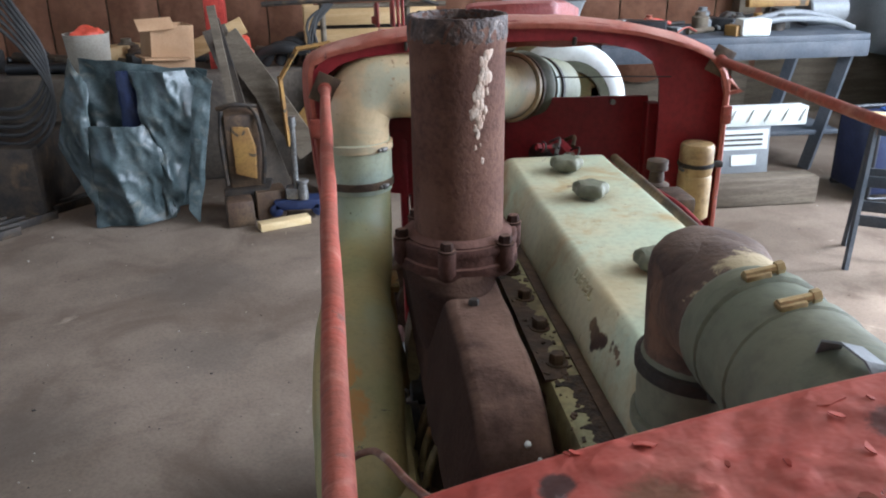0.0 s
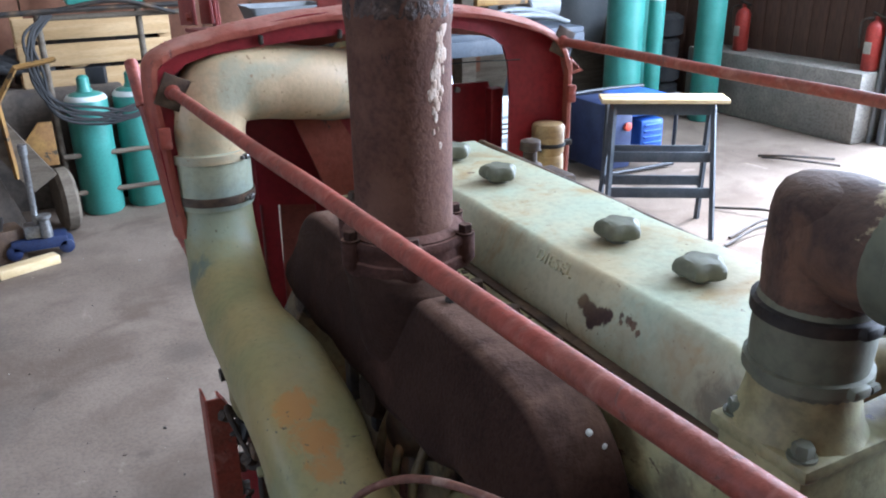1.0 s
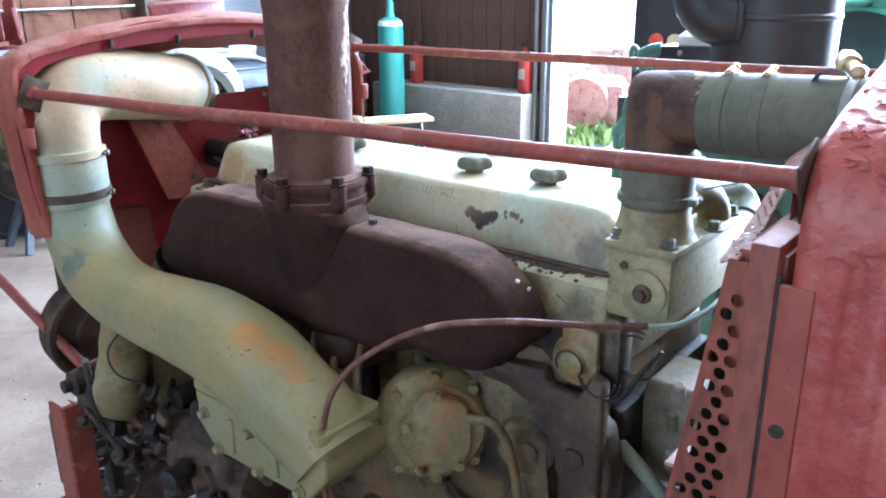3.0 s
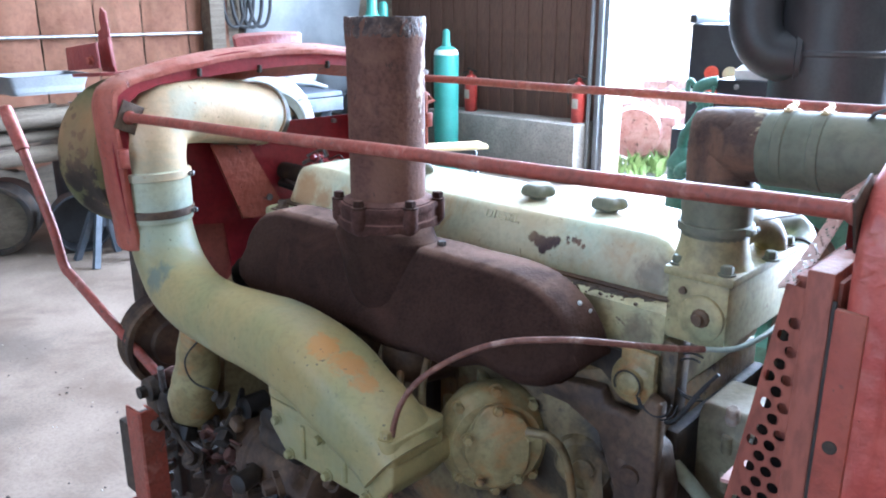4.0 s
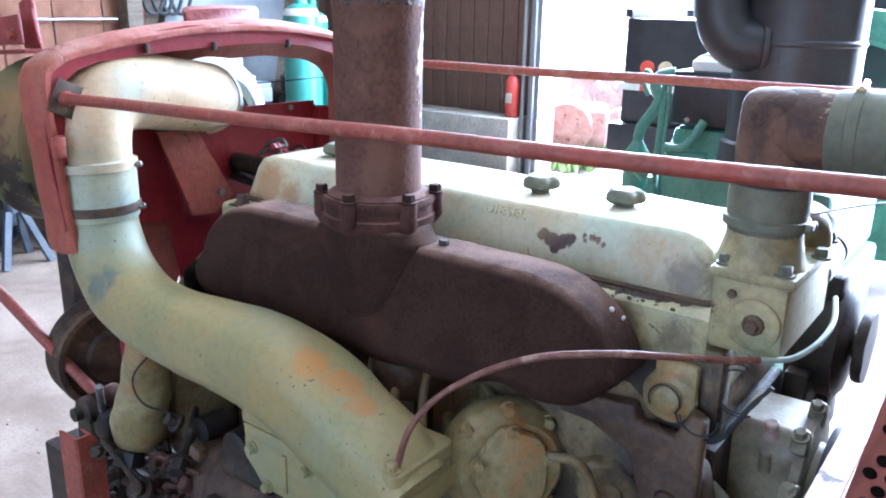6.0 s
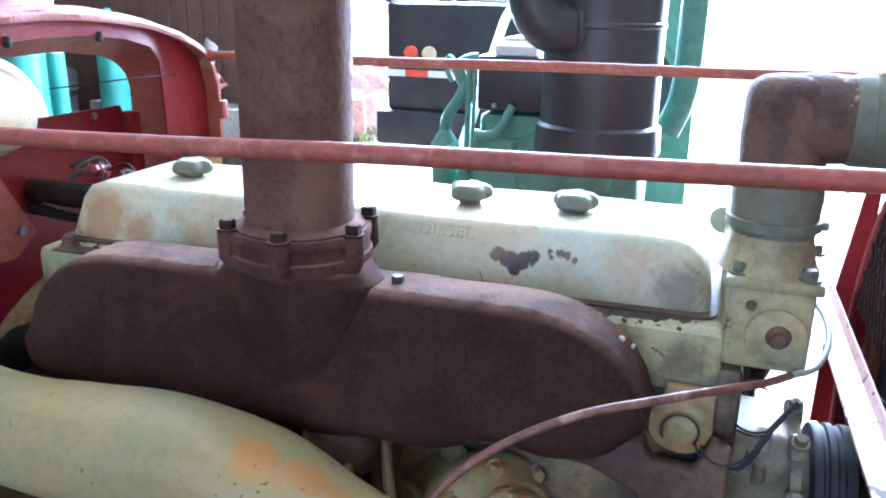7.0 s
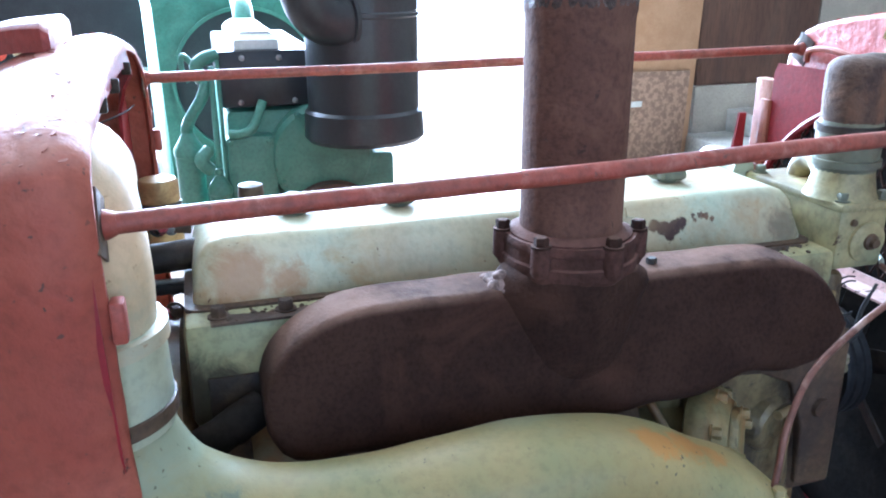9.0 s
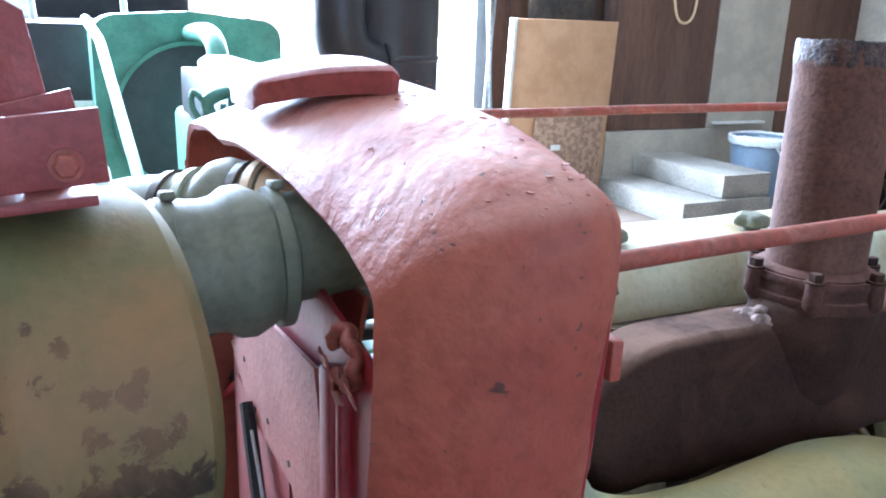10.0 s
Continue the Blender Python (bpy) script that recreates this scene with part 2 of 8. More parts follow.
# Black patches low on the head paint in oil and the manifold's shade.
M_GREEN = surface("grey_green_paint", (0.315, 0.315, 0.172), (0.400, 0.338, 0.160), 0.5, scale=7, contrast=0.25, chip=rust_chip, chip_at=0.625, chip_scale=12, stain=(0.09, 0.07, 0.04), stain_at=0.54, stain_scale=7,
                  patches=(((-0.165, -0.41, 0.975), 0.060, OIL_CHIP_SHADE, 1.1, 0.7, 0.85), ((-0.165, -0.33, 0.985), 0.05, OIL_CHIP_SHADE, 1.1, 0.7, 0.85), ((-0.12, -0.49, 1.0), 0.055, OIL_CHIP_SHADE, 1.1, 0.7, 0.85), ((-0.165, 0.44, 0.99), 0.06, OIL_CHIP_SHADE, 1.1, 0.4, 0.9), ((-0.165, -0.36, 1.075), 0.026, rust_chip, 1.4, 0.5, 0.6), ((-0.165, -0.43, 1.06), 0.022, rust_chip, 1.4, 0.5, 0.6), ((-0.165, -0.10, 0.99), 0.08, OIL_CHIP_SHADE, 1.1, 0.4, 0.9), ((-0.165, 0.15, 0.99), 0.08, OIL_CHIP_SHADE, 1.1, 0.4, 0.9)))
# Black chips and patches paint in oil and the low block's shade.
M_LOWGREEN = surface("oily_shaded_green_paint", (0.20, 0.155, 0.075), (0.12, 0.085, 0.042), 0.42, scale=8, contrast=0.3, bump=0.35, chip=(0.022, 0.016, 0.012), chip_at=0.515, chip_scale=8, stain=(0.24, 0.10, 0.028), stain_at=0.57, stain_scale=7, edge=0.12,
                     patches=(((-0.19, -0.425, 0.89), 0.060, OIL_CHIP_SHADE, 1.1, 0.5, 0.92), ((-0.19, -0.30, 0.80), 0.045, OIL_CHIP_SHADE, 1.1, 0.5, 0.9), ((-0.16, -0.47, 0.80), 0.07, OIL_CHIP_SHADE, 1.1, 0.5, 0.92), ((-0.14, -0.48, 0.96), 0.05, OIL_CHIP_SHADE, 1.1, 0.5, 0.92)))
M_STRIP = surface("dusty_and_glare_pink", (0.46, 0.24, 0.21), (0.54, 0.34, 0.30), 0.6, scale=12, contrast=0.2, chip=(0.08, 0.045, 0.035), chip_at=0.60, chip_scale=26, dust_light=(0.62, 0.48, 0.43), dust_light_amount=0.7)
# Flat black for the radiator core and for painted-in shade.
M_CORE = surface("core_and_shade_black", (0.010, 0.009, 0.008), (0.020, 0.016, 0.013), 0.85, spec=0.1, scale=12, bump=0.3)
M_COLUMN = surface("rusting_orange_red_paint", (0.275, 0.086, 0.054), (0.215, 0.064, 0.042), 0.55, spec=0.3, scale=7, contrast=0.28, grain=90, bump=0.45, stretch=(1, 1, 0.35), chip=(0.11, 0.048, 0.030), chip_at=0.625, chip_scale=20, stain=(0.36, 0.15, 0.07), stain_at=0.57, stain_scale=9, dust_light=(0.52, 0.38, 0.33), dust_light_amount=0.8)
M_GUARDTOP = surface("dusty_red_guard_paint", (0.275, 0.086, 0.054), (0.33, 0.14, 0.10), 0.6, spec=0.3, scale=9, contrast=0.2, bump=0.3, chip=(0.11, 0.048, 0.030), chip_at=0.64, chip_scale=24, dust_light=(0.52, 0.40, 0.35), dust_light_amount=0.9)
M_CRUSTOIL = surface("oily_black_crust", (0.030, 0.020, 0.014), (0.065, 0.042, 0.026), 0.7, scale=40, grain=160, bump=0.8, stain=(0.13, 0.09, 0.055), stain_at=0.6, stain_scale=45)
M_PUMPTAN = surface("oily_tan_casting", (0.27, 0.235, 0.140), (0.20, 0.165, 0.095), 0.5, scale=12, contrast=0.25, bump=0.3, stain=(0.08, 0.05, 0.03), stain_at=0.58, stain_scale=9, dust_light=(0.46, 0.40, 0.31), dust_light_amount=0.6)
M_WORNBLACK = surface("worn_black_pulley", (0.014, 0.014, 0.015), (0.028, 0.027, 0.028), 0.6, spec=0.2, scale=14, bump=0.2, dust_light=(0.22, 0.21, 0.20), dust_light_amount=0.45)
M_PUMP = surface("oily_pale_green_casting", (0.285, 0.245, 0.115), (0.215, 0.165, 0.070), 0.45, scale=14, contrast=0.25, bump=0.3, chip=(0.03, 0.02, 0.014), chip_at=0.60, chip_scale=10, stain=(0.34, 0.135, 0.028), stain_at=0.585, stain_scale=13, edge=0.08)
M_INTAKE = surface("faded_green_pipe_paint", (0.240, 0.222, 0.098), (0.305, 0.242, 0.102), 0.45, scale=6, contrast=0.14, chip=(0.035, 0.035, 0.03), chip_at=0.675, chip_scale=22, speck=(0.10, 0.09, 0.05), speck_at=0.665, stain=(0.235, 0.235, 0.135), stain_at=0.57, stain_scale=8,
                   patches=(((-0.402, -0.036, 0.990), 0.026, PIPERUST, 1.3, 0.22, 0.95), ((-0.392, -0.075, 0.972), 0.026, PIPERUST, 1.35, 0.25, 0.9), ((-0.392, -0.112, 0.948), 0.024, PIPERUST, 1.4, 0.30, 0.75), ((-0.42, 0.0, 0.975), 0.06, OCHRE, 1.2, 0.9, 0.35), ((-0.385, 0.312, 1.004), 0.0075, SCAB, 0.3, 0.12, 1.0), ((-0.37, 0.47, 1.08), 0.05, (0.25, 0.30, 0.22), 1.1, 0.7, 0.7), ((-0.41, 0.43, 1.0), 0.03, (0.10, 0.13, 0.11), 1.3, 0.3, 0.8)))
M_PALEBLUE = surface("blue_green_hose_paint", (0.320, 0.372, 0.310), (0.385, 0.395, 0.270), 0.5, scale=7, contrast=0.15, chip=(0.10, 0.08, 0.05), chip_at=0.68, chip_scale=12)
M_CREAM = surface("cream_pipe_paint", (0.627, 0.469, 0.287), (0.524, 0.402, 0.232), 0.45, scale=6, contrast=0.12, spread=0.16, speck=(0.26, 0.16, 0.08), speck_at=0.63, stain=(0.34, 0.35, 0.26), stain_at=0.55, stain_scale=7, chip=(0.30, 0.22, 0.13), chip_at=0.72, chip_scale=10)
# Dark base and pale dusty tops also paint in the manifold's backlight.
M_RUST = surface("rusted_cast_iron", (0.029, 0.0145, 0.0105), (0.043, 0.022, 0.0155), 0.85, spec=0.12, scale=7, grain=190, bump=0.4, contrast=0.3, stain=(0.075, 0.034, 0.022), stain_at=0.62, stain_scale=6, dust_light=(0.20, 0.122, 0.088), dust_light_amount=0.85)
M_FLANGE = surface("red_rusted_iron", (0.055, 0.026, 0.020), (0.085, 0.040, 0.030), 0.85, spec=0.15, scale=14, grain=160, bump=0.4, contrast=0.3, stain=(0.04, 0.018, 0.013), stain_at=0.56, stain_scale=12, dust_light=(0.24, 0.13, 0.10), dust_light_amount=0.6)
M_RUSTPIPE = surface("rusted_steel_pipe", (0.095, 0.047, 0.034), (0.125, 0.064, 0.045), 0.8, spec=0.15, scale=9, grain=140, bump=0.35, contrast=0.28, stain=(0.155, 0.082, 0.055), stain_at=0.58, stain_scale=10, chip=(0.055, 0.032, 0.026), chip_at=0.66, chip_scale=30)
M_ELBOW = surface("rusted_elbow_with_old_paint", (0.062, 0.036, 0.026), (0.108, 0.066, 0.044), 0.75, scale=14, grain=140, bump=0.4, contrast=0.28, stain=(0.17, 0.09, 0.05), stain_at=0.56, stain_scale=18, dust_light=(0.22, 0.16, 0.12), dust_light_amount=0.18,
                  patches=(((-0.100, -0.556, 1.356), 0.026, (0.40, 0.32, 0.18), 1.2, 0.12, 0.85), ((-0.135, -0.562, 1.345), 0.016, (0.40, 0.33, 0.19), 1.2, 0.12, 0.85)))
M_WELD = surface("pale_weld_scale", (0.27, 0.19, 0.165), (0.13, 0.085, 0.07), 0.85, scale=70, bump=0.8, spread=0.06)
M_ASH = surface("pale_ash_and_weld", (0.52, 0.42, 0.34), (0.34, 0.24, 0.18), 0.9, scale=90, bump=0.6)
# Pale dusty tone also paints in the light falling on the crown.
M_RED = surface("faded_red_paint", (0.275, 0.060, 0.037), (0.315, 0.090, 0.055), 0.55, spec=0.3, scale=5, contrast=0.20, grain=55, bump=0.6, chip=(0.10, 0.042, 0.033), chip_at=0.650, chip_scale=27, stain=(0.215, 0.052, 0.034), stain_at=0.57, stain_scale=6, speck=(0.10, 0.045, 0.034), speck_at=0.665, speck_scale=95, dust_light=(0.50, 0.31, 0.25), dust_light_amount=0.50)
M_SHELL = surface("blistered_red_paint", (0.350, 0.060, 0.044), (0.395, 0.088, 0.064), 0.42, scale=9, contrast=0.18, grain=45, bump=0.7, chip=(0.12, 0.045, 0.035), chip_at=0.645, chip_scale=34, stain=(0.42, 0.15, 0.115), stain_at=0.62, stain_scale=14,
                  patches=from_origin((0, -0.86, 0), (((-0.300, -0.778, 1.383), 0.0075, SCAB, 0.5, 0.2, 0.95), ((-0.268, -0.800, 1.390), 0.014, RAWRUST, 0.9, 0.4, 0.85), ((-0.335, -0.785, 1.372), 0.009, RAWRUST, 0.8, 0.3, 0.8), ((-0.175, -0.790, 1.408), 0.008, SCAB, 0.9, 0.3, 0.8), ((-0.215, -0.830, 1.402), 0.012, RAWRUST, 1.0, 0.4, 0.7), ((-0.11, -0.782, 1.415), 0.006, SCAB, 0.9, 0.3, 0.8))))
M_LID = surface("dull_dark_red_paint", (0.20, 0.034, 0.030), (0.25, 0.052, 0.042), 0.5, scale=8, contrast=0.2, bump=0.4, chip=(0.07, 0.03, 0.025), chip_at=0.66, chip_scale=24, dust_light=(0.42, 0.24, 0.20), dust_light_amount=0.5)
M_STRAP = surface("chalky_pink_red_paint", (0.31, 0.092, 0.066), (0.26, 0.070, 0.050), 0.6, scale=9, contrast=0.2, bump=0.4, chip=(0.10, 0.05, 0.035), chip_at=0.63, chip_scale=22)
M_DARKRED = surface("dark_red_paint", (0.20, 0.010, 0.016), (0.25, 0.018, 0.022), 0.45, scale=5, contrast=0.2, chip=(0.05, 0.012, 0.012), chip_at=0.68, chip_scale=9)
M_ROD = surface("orange_red_rod_paint", (0.285, 0.060, 0.038), (0.225, 0.062, 0.040), 0.5, scale=14, contrast=0.25, grain=120, bump=0.3, chip=(0.15, 0.060, 0.045), chip_at=0.62, chip_scale=45, stain=(0.37, 0.155, 0.115), stain_at=0.60, stain_scale=30)
M_CAN = surface("yellowed_tin", (0.36, 0.235, 0.10), (0.46, 0.325, 0.155), 0.5, scale=18, contrast=0.25, stain=(0.15, 0.085, 0.04), stain_at=0.53, stain_scale=16)
M_CRUST = surface("burnt_crusted_metal", (0.035, 0.022, 0.018), (0.085, 0.052, 0.040), 0.6, scale=60, grain=150, bump=1.0, contrast=0.3, stain=(0.24, 0.19, 0.16), stain_at=0.63, stain_scale=70)
M_HOSE = surface("worn_brown_hose", (0.135, 0.052, 0.035), (0.18, 0.080, 0.055), 0.5, scale=30, contrast=0.3, stain=(0.34, 0.23, 0.18), stain_at=0.58, stain_scale=40)
# Black for greasy metal, and for shade painted under the manifold.
M_GREASE_SHADE = surface("greasy_and_shade_black", (0.018, 0.015, 0.013), (0.042, 0.030, 0.020), 0.62, scale=12, bump=0.4, stain=(0.10, 0.06, 0.03), stain_at=0.6, stain_scale=9)
M_BROWNGREASE = surface("oily_brown_iron", (0.07, 0.04, 0.024), (0.12, 0.075, 0.04), 0.6, scale=10, bump=0.4, stain=(0.03, 0.02, 0.015), stain_at=0.52, stain_scale=9)
M_BLACK = surface("black_paint", (0.016, 0.017, 0.019), (0.028, 0.029, 0.031), 0.4, scale=5, contrast=0.2)
M_RUBBER = surface("black_rubber", (0.02, 0.02, 0.02), (0.034, 0.032, 0.03), 0.75, scale=9, contrast=0.2)
M_OLIVE = surface("olive_rubber_hose_paint", (0.125, 0.132, 0.088), (0.158, 0.155, 0.102), 0.6, scale=8, contrast=0.18, stain=(0.07, 0.07, 0.05), stain_at=0.58, stain_scale=8)
# Black flakes grow larger low down, painting in the drum's shaded underside too.
M_DRUM = surface("worn_khaki_paint", (0.098, 0.100, 0.042), (0.138, 0.106, 0.042), 0.6, spec=0.2, scale=4, contrast=0.12, chip=(0.03, 0.026, 0.022), chip_at=0.685, chip_scale=30, stain=(0.215, 0.120, 0.052), stain_at=0.56, stain_scale=7,
                 patches=from_origin((-0.185, 0.802, 0.4), (((-0.35, 0.885, 1.263), 0.007, OIL_CHIP_SHADE, 1.8, 0.15, 0.95), ((-0.345, 0.905, 1.280), 0.006, OIL_CHIP_SHADE, 1.8, 0.15, 0.95), ((-0.357, 0.9, 1.240), 0.008, OIL_CHIP_SHADE, 1.8, 0.15, 0.95), ((-0.358, 0.865, 1.225), 0.009, OIL_CHIP_SHADE, 1.8, 0.15, 0.95), ((-0.356, 0.842, 1.223), 0.01, OIL_CHIP_SHADE, 1.8, 0.15, 0.95), ((-0.352, 0.835, 1.235), 0.006, OIL_CHIP_SHADE, 1.8, 0.15, 0.95), ((-0.362, 0.925, 1.220), 0.009, OIL_CHIP_SHADE, 1.8, 0.15, 0.95), ((-0.36, 0.87, 1.195), 0.012, OIL_CHIP_SHADE, 1.8, 0.15, 0.95), ((-0.357, 0.835, 1.185), 0.014, OIL_CHIP_SHADE, 1.8, 0.15, 0.95), ((-0.354, 0.815, 1.190), 0.01, OIL_CHIP_SHADE, 1.8, 0.15, 0.95), ((-0.366, 0.91, 1.170), 0.018, OIL_CHIP_SHADE, 1.8, 0.15, 0.95), ((-0.362, 0.875, 1.163), 0.018, OIL_CHIP_SHADE, 1.8, 0.15, 0.95), ((-0.358, 0.845, 1.155), 0.02, OIL_CHIP_SHADE, 1.8, 0.15, 0.95), ((-0.354, 0.815, 1.147), 0.022, OIL_CHIP_SHADE, 1.8, 0.15, 0.95), ((-0.36, 0.88, 1.125), 0.03, OIL_CHIP_SHADE, 1.8, 0.15, 0.95), ((-0.35, 0.83, 1.105), 0.04, OIL_CHIP_SHADE, 1.8, 0.15, 0.95), ((-0.31, 0.86, 1.065), 0.05, OIL_CHIP_SHADE, 1.8, 0.15, 0.95), ((-0.24, 0.82, 1.035), 0.06, OIL_CHIP_SHADE, 1.8, 0.15, 0.95), ((-0.35, 0.83, 1.24), 0.06, (0.24, 0.13, 0.06), 1.3, 0.9, 0.5), ((-0.34, 0.90, 1.21), 0.07, (0.22, 0.125, 0.06), 1.3, 0.9, 0.4), ((-0.345, 0.825, 1.28), 0.035, (0.26, 0.13, 0.05), 1.3, 0.7, 0.5))))
M_STEEL = surface("dull_steel", (0.30, 0.30, 0.29), (0.22, 0.21, 0.20), 0.4, metal=0.8, scale=20)
M_BRASS = surface("tarnished_brass", (0.50, 0.38, 0.20), (0.34, 0.24, 0.12), 0.35, metal=0.8, scale=30)
M_WHITE = surface("scuffed_white_paint", (0.62, 0.63, 0.60), (0.50, 0.52, 0.48), 0.5, scale=6, contrast=0.1, chip=(0.25, 0.28, 0.26), chip_at=0.66)
M_TEAL = surface("teal_cylinder_paint", (0.050, 0.205, 0.165), (0.065, 0.245, 0.200), 0.4, scale=4, contrast=0.15, chip=(0.10, 0.09, 0.07), chip_at=0.72)
M_ENG2 = surface("bright_green_engine_paint", (0.070, 0.190, 0.140), (0.100, 0.235, 0.175), 0.45, scale=6, contrast=0.2, stain=(0.04, 0.08, 0.06), stain_at=0.6)
FLOOR_C = (-0.075, -0.55, -0.045)   # the slab's own origin
M_CONCRETE = surface("stained_concrete_floor", (0.156, 0.119, 0.089), (0.207, 0.161, 0.123), 0.75, spec=0.2, scale=1.6, grain=70, bump=0.25, contrast=0.17, stain=(0.108, 0.078, 0.056), stain_at=0.54, stain_scale=2.2, chip=(0.275, 0.220, 0.172), chip_at=0.625, chip_scale=3.0, edge=0.12,
                     patches=tuple(((x - FLOOR_C[0], y - FLOOR_C[1], 0.045), r * 1.1, (0.08, 0.065, 0.052), w, 0.6, 0.5) for x, y, r, w in ((-0.2, 2.09, 0.07, 0.6), (-0.95, 1.9, 0.16, 1.2), (-0.7, 2.0, 0.03, 0.8), (-1.1, 2.6, 0.22, 1.3), (-0.45, 1.47, 0.02, 0.8), (-1.5, 1.4, 0.2, 1.3), (0.1, 2.8, 0.18, 1.3), (-0.6, 0.9, 0.25, 1.2))))
M_BLOCK = surface("grey_cement", (0.220, 0.200, 0.170), (0.285, 0.258, 0.218), 0.9, scale=3, grain=70, bump=0.3, stain=(0.16, 0.15, 0.13), stain_at=0.58, stain_scale=2.5)
M_WOODWALL = surface("dark_brown_boards", (0.085, 0.045, 0.030), (0.13, 0.07, 0.045), 0.8, scale=3, stretch=(1, 1, 0.12), contrast=0.3, stain=(0.05, 0.04, 0.035), stain_at=0.55, stain_scale=2)
M_PAPER = surface("brown_insulation_paper", (0.118, 0.052, 0.029), (0.155, 0.072, 0.041), 0.75, spec=0.15, scale=3, grain=25, contrast=0.18, bump=0.5, stain=(0.11, 0.058, 0.032), stain_at=0.6, stain_scale=3)
M_CARD = surface("brown_cardboard", (0.334, 0.195, 0.102), (0.396, 0.242, 0.136), 0.85, scale=4, contrast=0.1, stain=(0.30, 0.19, 0.11), stain_at=0.6)
M_CARDSTAIN = surface("mottled_cardboard", (0.33, 0.22, 0.15), (0.20, 0.13, 0.09), 0.85, scale=22, contrast=0.2, spread=0.06)
M_PINE = surface("pale_pine_board", (0.55, 0.40, 0.20), (0.62, 0.48, 0.27), 0.7, scale=5, stretch=(0.3, 4, 4), contrast=0.15)
M_OLDWOOD = surface("weathered_wood", (0.102, 0.078, 0.054), (0.150, 0.120, 0.084), 0.85, scale=6, stretch=(0.4, 4, 4), contrast=0.35)
M_TARP = surface("blue_grey_tarpaulin", (0.038, 0.055, 0.058), (0.074, 0.096, 0.098), 0.36, scale=9, contrast=0.3, stain=(0.17, 0.165, 0.14), stain_at=0.60, stain_scale=11)
M_BENCH = surface("blue_grey_bench_paint", (0.046, 0.055, 0.068), (0.072, 0.078, 0.088), 0.6, scale=5, contrast=0.25, chip=(0.10, 0.05, 0.03), chip_at=0.68)
M_BLUE = surface("blue_paint", (0.03, 0.085, 0.32), (0.045, 0.12, 0.42), 0.4, scale=5, contrast=0.15)
M_NAVY = surface("dark_blue_paint", (0.013, 0.021, 0.063), (0.021, 0.032, 0.084), 0.5, scale=6)
M_YELLOW = surface("worn_yellow_paint", (0.275, 0.155, 0.040), (0.215, 0.110, 0.032), 0.6, scale=7, contrast=0.25, chip=(0.05, 0.035, 0.02), chip_at=0.58, chip_scale=9)
M_CRATE = surface("tan_wooden_slat", (0.42, 0.27, 0.12), (0.50, 0.34, 0.17), 0.75, scale=5, stretch=(0.4, 4, 4), contrast=0.2)
M_EXT = surface("dull_red_enamel", (0.33, 0.035, 0.025), (0.40, 0.05, 0.035), 0.45, scale=8)
M_GRIME = surface("grimy_brown_concrete", (0.085, 0.066, 0.050), (0.130, 0.105, 0.080), 0.9, scale=3, grain=40, contrast=0.3, bump=0.4, stain=(0.045, 0.036, 0.030), stain_at=0.52, stain_scale=4)
M_FLAG = surface("red_orange_plastic", (0.55, 0.06, 0.03), (0.6, 0.09, 0.05), 0.5, scale=8)
M_GRAVEL = surface("pale_gravel_ground", (0.46, 0.43, 0.38), (0.56, 0.53, 0.47), 0.95, scale=4, grain=40, bump=0.5, contrast=0.25, stain=(0.12, 0.16, 0.05), stain_at=0.63, stain_scale=0.5)
# Pale tone paints in the sun glare on the rubble.
M_RUBBLE = surface("pale_glare_rubble", (0.50, 0.34, 0.28), (0.62, 0.47, 0.40), 0.9, scale=5, grain=30, contrast=0.25, bump=0.5)
M_LEAF = surface("green_leaves", (0.20, 0.30, 0.09), (0.28, 0.38, 0.14), 0.6, scale=12)
M_PLASTIC = surface("blue_grey_plastic", (0.14, 0.18, 0.23), (0.18, 0.22, 0.27), 0.45, scale=5, contrast=0.1)
M_BAG = surface("thin_white_plastic", (0.6, 0.62, 0.64), (0.7, 0.72, 0.73), 0.3, scale=9)
M_GREYSHEET = surface("grey_sheet_metal", (0.165, 0.173, 0.180), (0.210, 0.217, 0.217), 0.5, scale=3, contrast=0.15)
M_PLASTER = surface("dusty_plaster", (0.42, 0.38, 0.31), (0.34, 0.31, 0.26), 0.9, scale=3, contrast=0.2)
# Pale only so that the unseen ceiling bounces light.
M_CEIL = surface("pale_bounce_ceiling", (0.50, 0.47, 0.42), (0.60, 0.57, 0.52), 0.85, scale=2, stretch=(0.2, 3, 3))

# ---- the building ----
WX, EX, SY, NY, HZ = -5.4, 5.1, -6.6, 5.5, 4.5


def flat(name, quad, mat, label, category, thick=(0, 0, -0.12)):
    bm = B()
    rings(bm, [[V(p) for p in quad], [V(p) + V(thick) for p in quad]])
    return solid(name, bm, mat, label, category, kind="structure")


gb = B()
bmesh.ops.create_grid(gb, x_segments=70, y_segments=70, size=60)
for v in gb.verts:
    inside = WX - 0.3 < v.co.x < EX + 0.6 and SY - 0.3 < v.co.y < NY + 0.3
    v.co.z = -0.06 if inside else -0.05 + 0.06 * noise.noise(v.co * 0.4)
solid("ground", gb, M_GRAVEL, "pale gravel ground with weeds outside the workshop", "ground", kind="structure")
flat("floor", [(WX - 0.2, SY - 0.2, 0), (EX + 0.25, SY - 0.2, 0), (EX + 0.25, NY + 0.2, 0), (WX - 0.2, NY + 0.2, 0)], M_CONCRETE, "worn grey concrete floor with dark oil stains", "floor", (0, 0, -0.045))
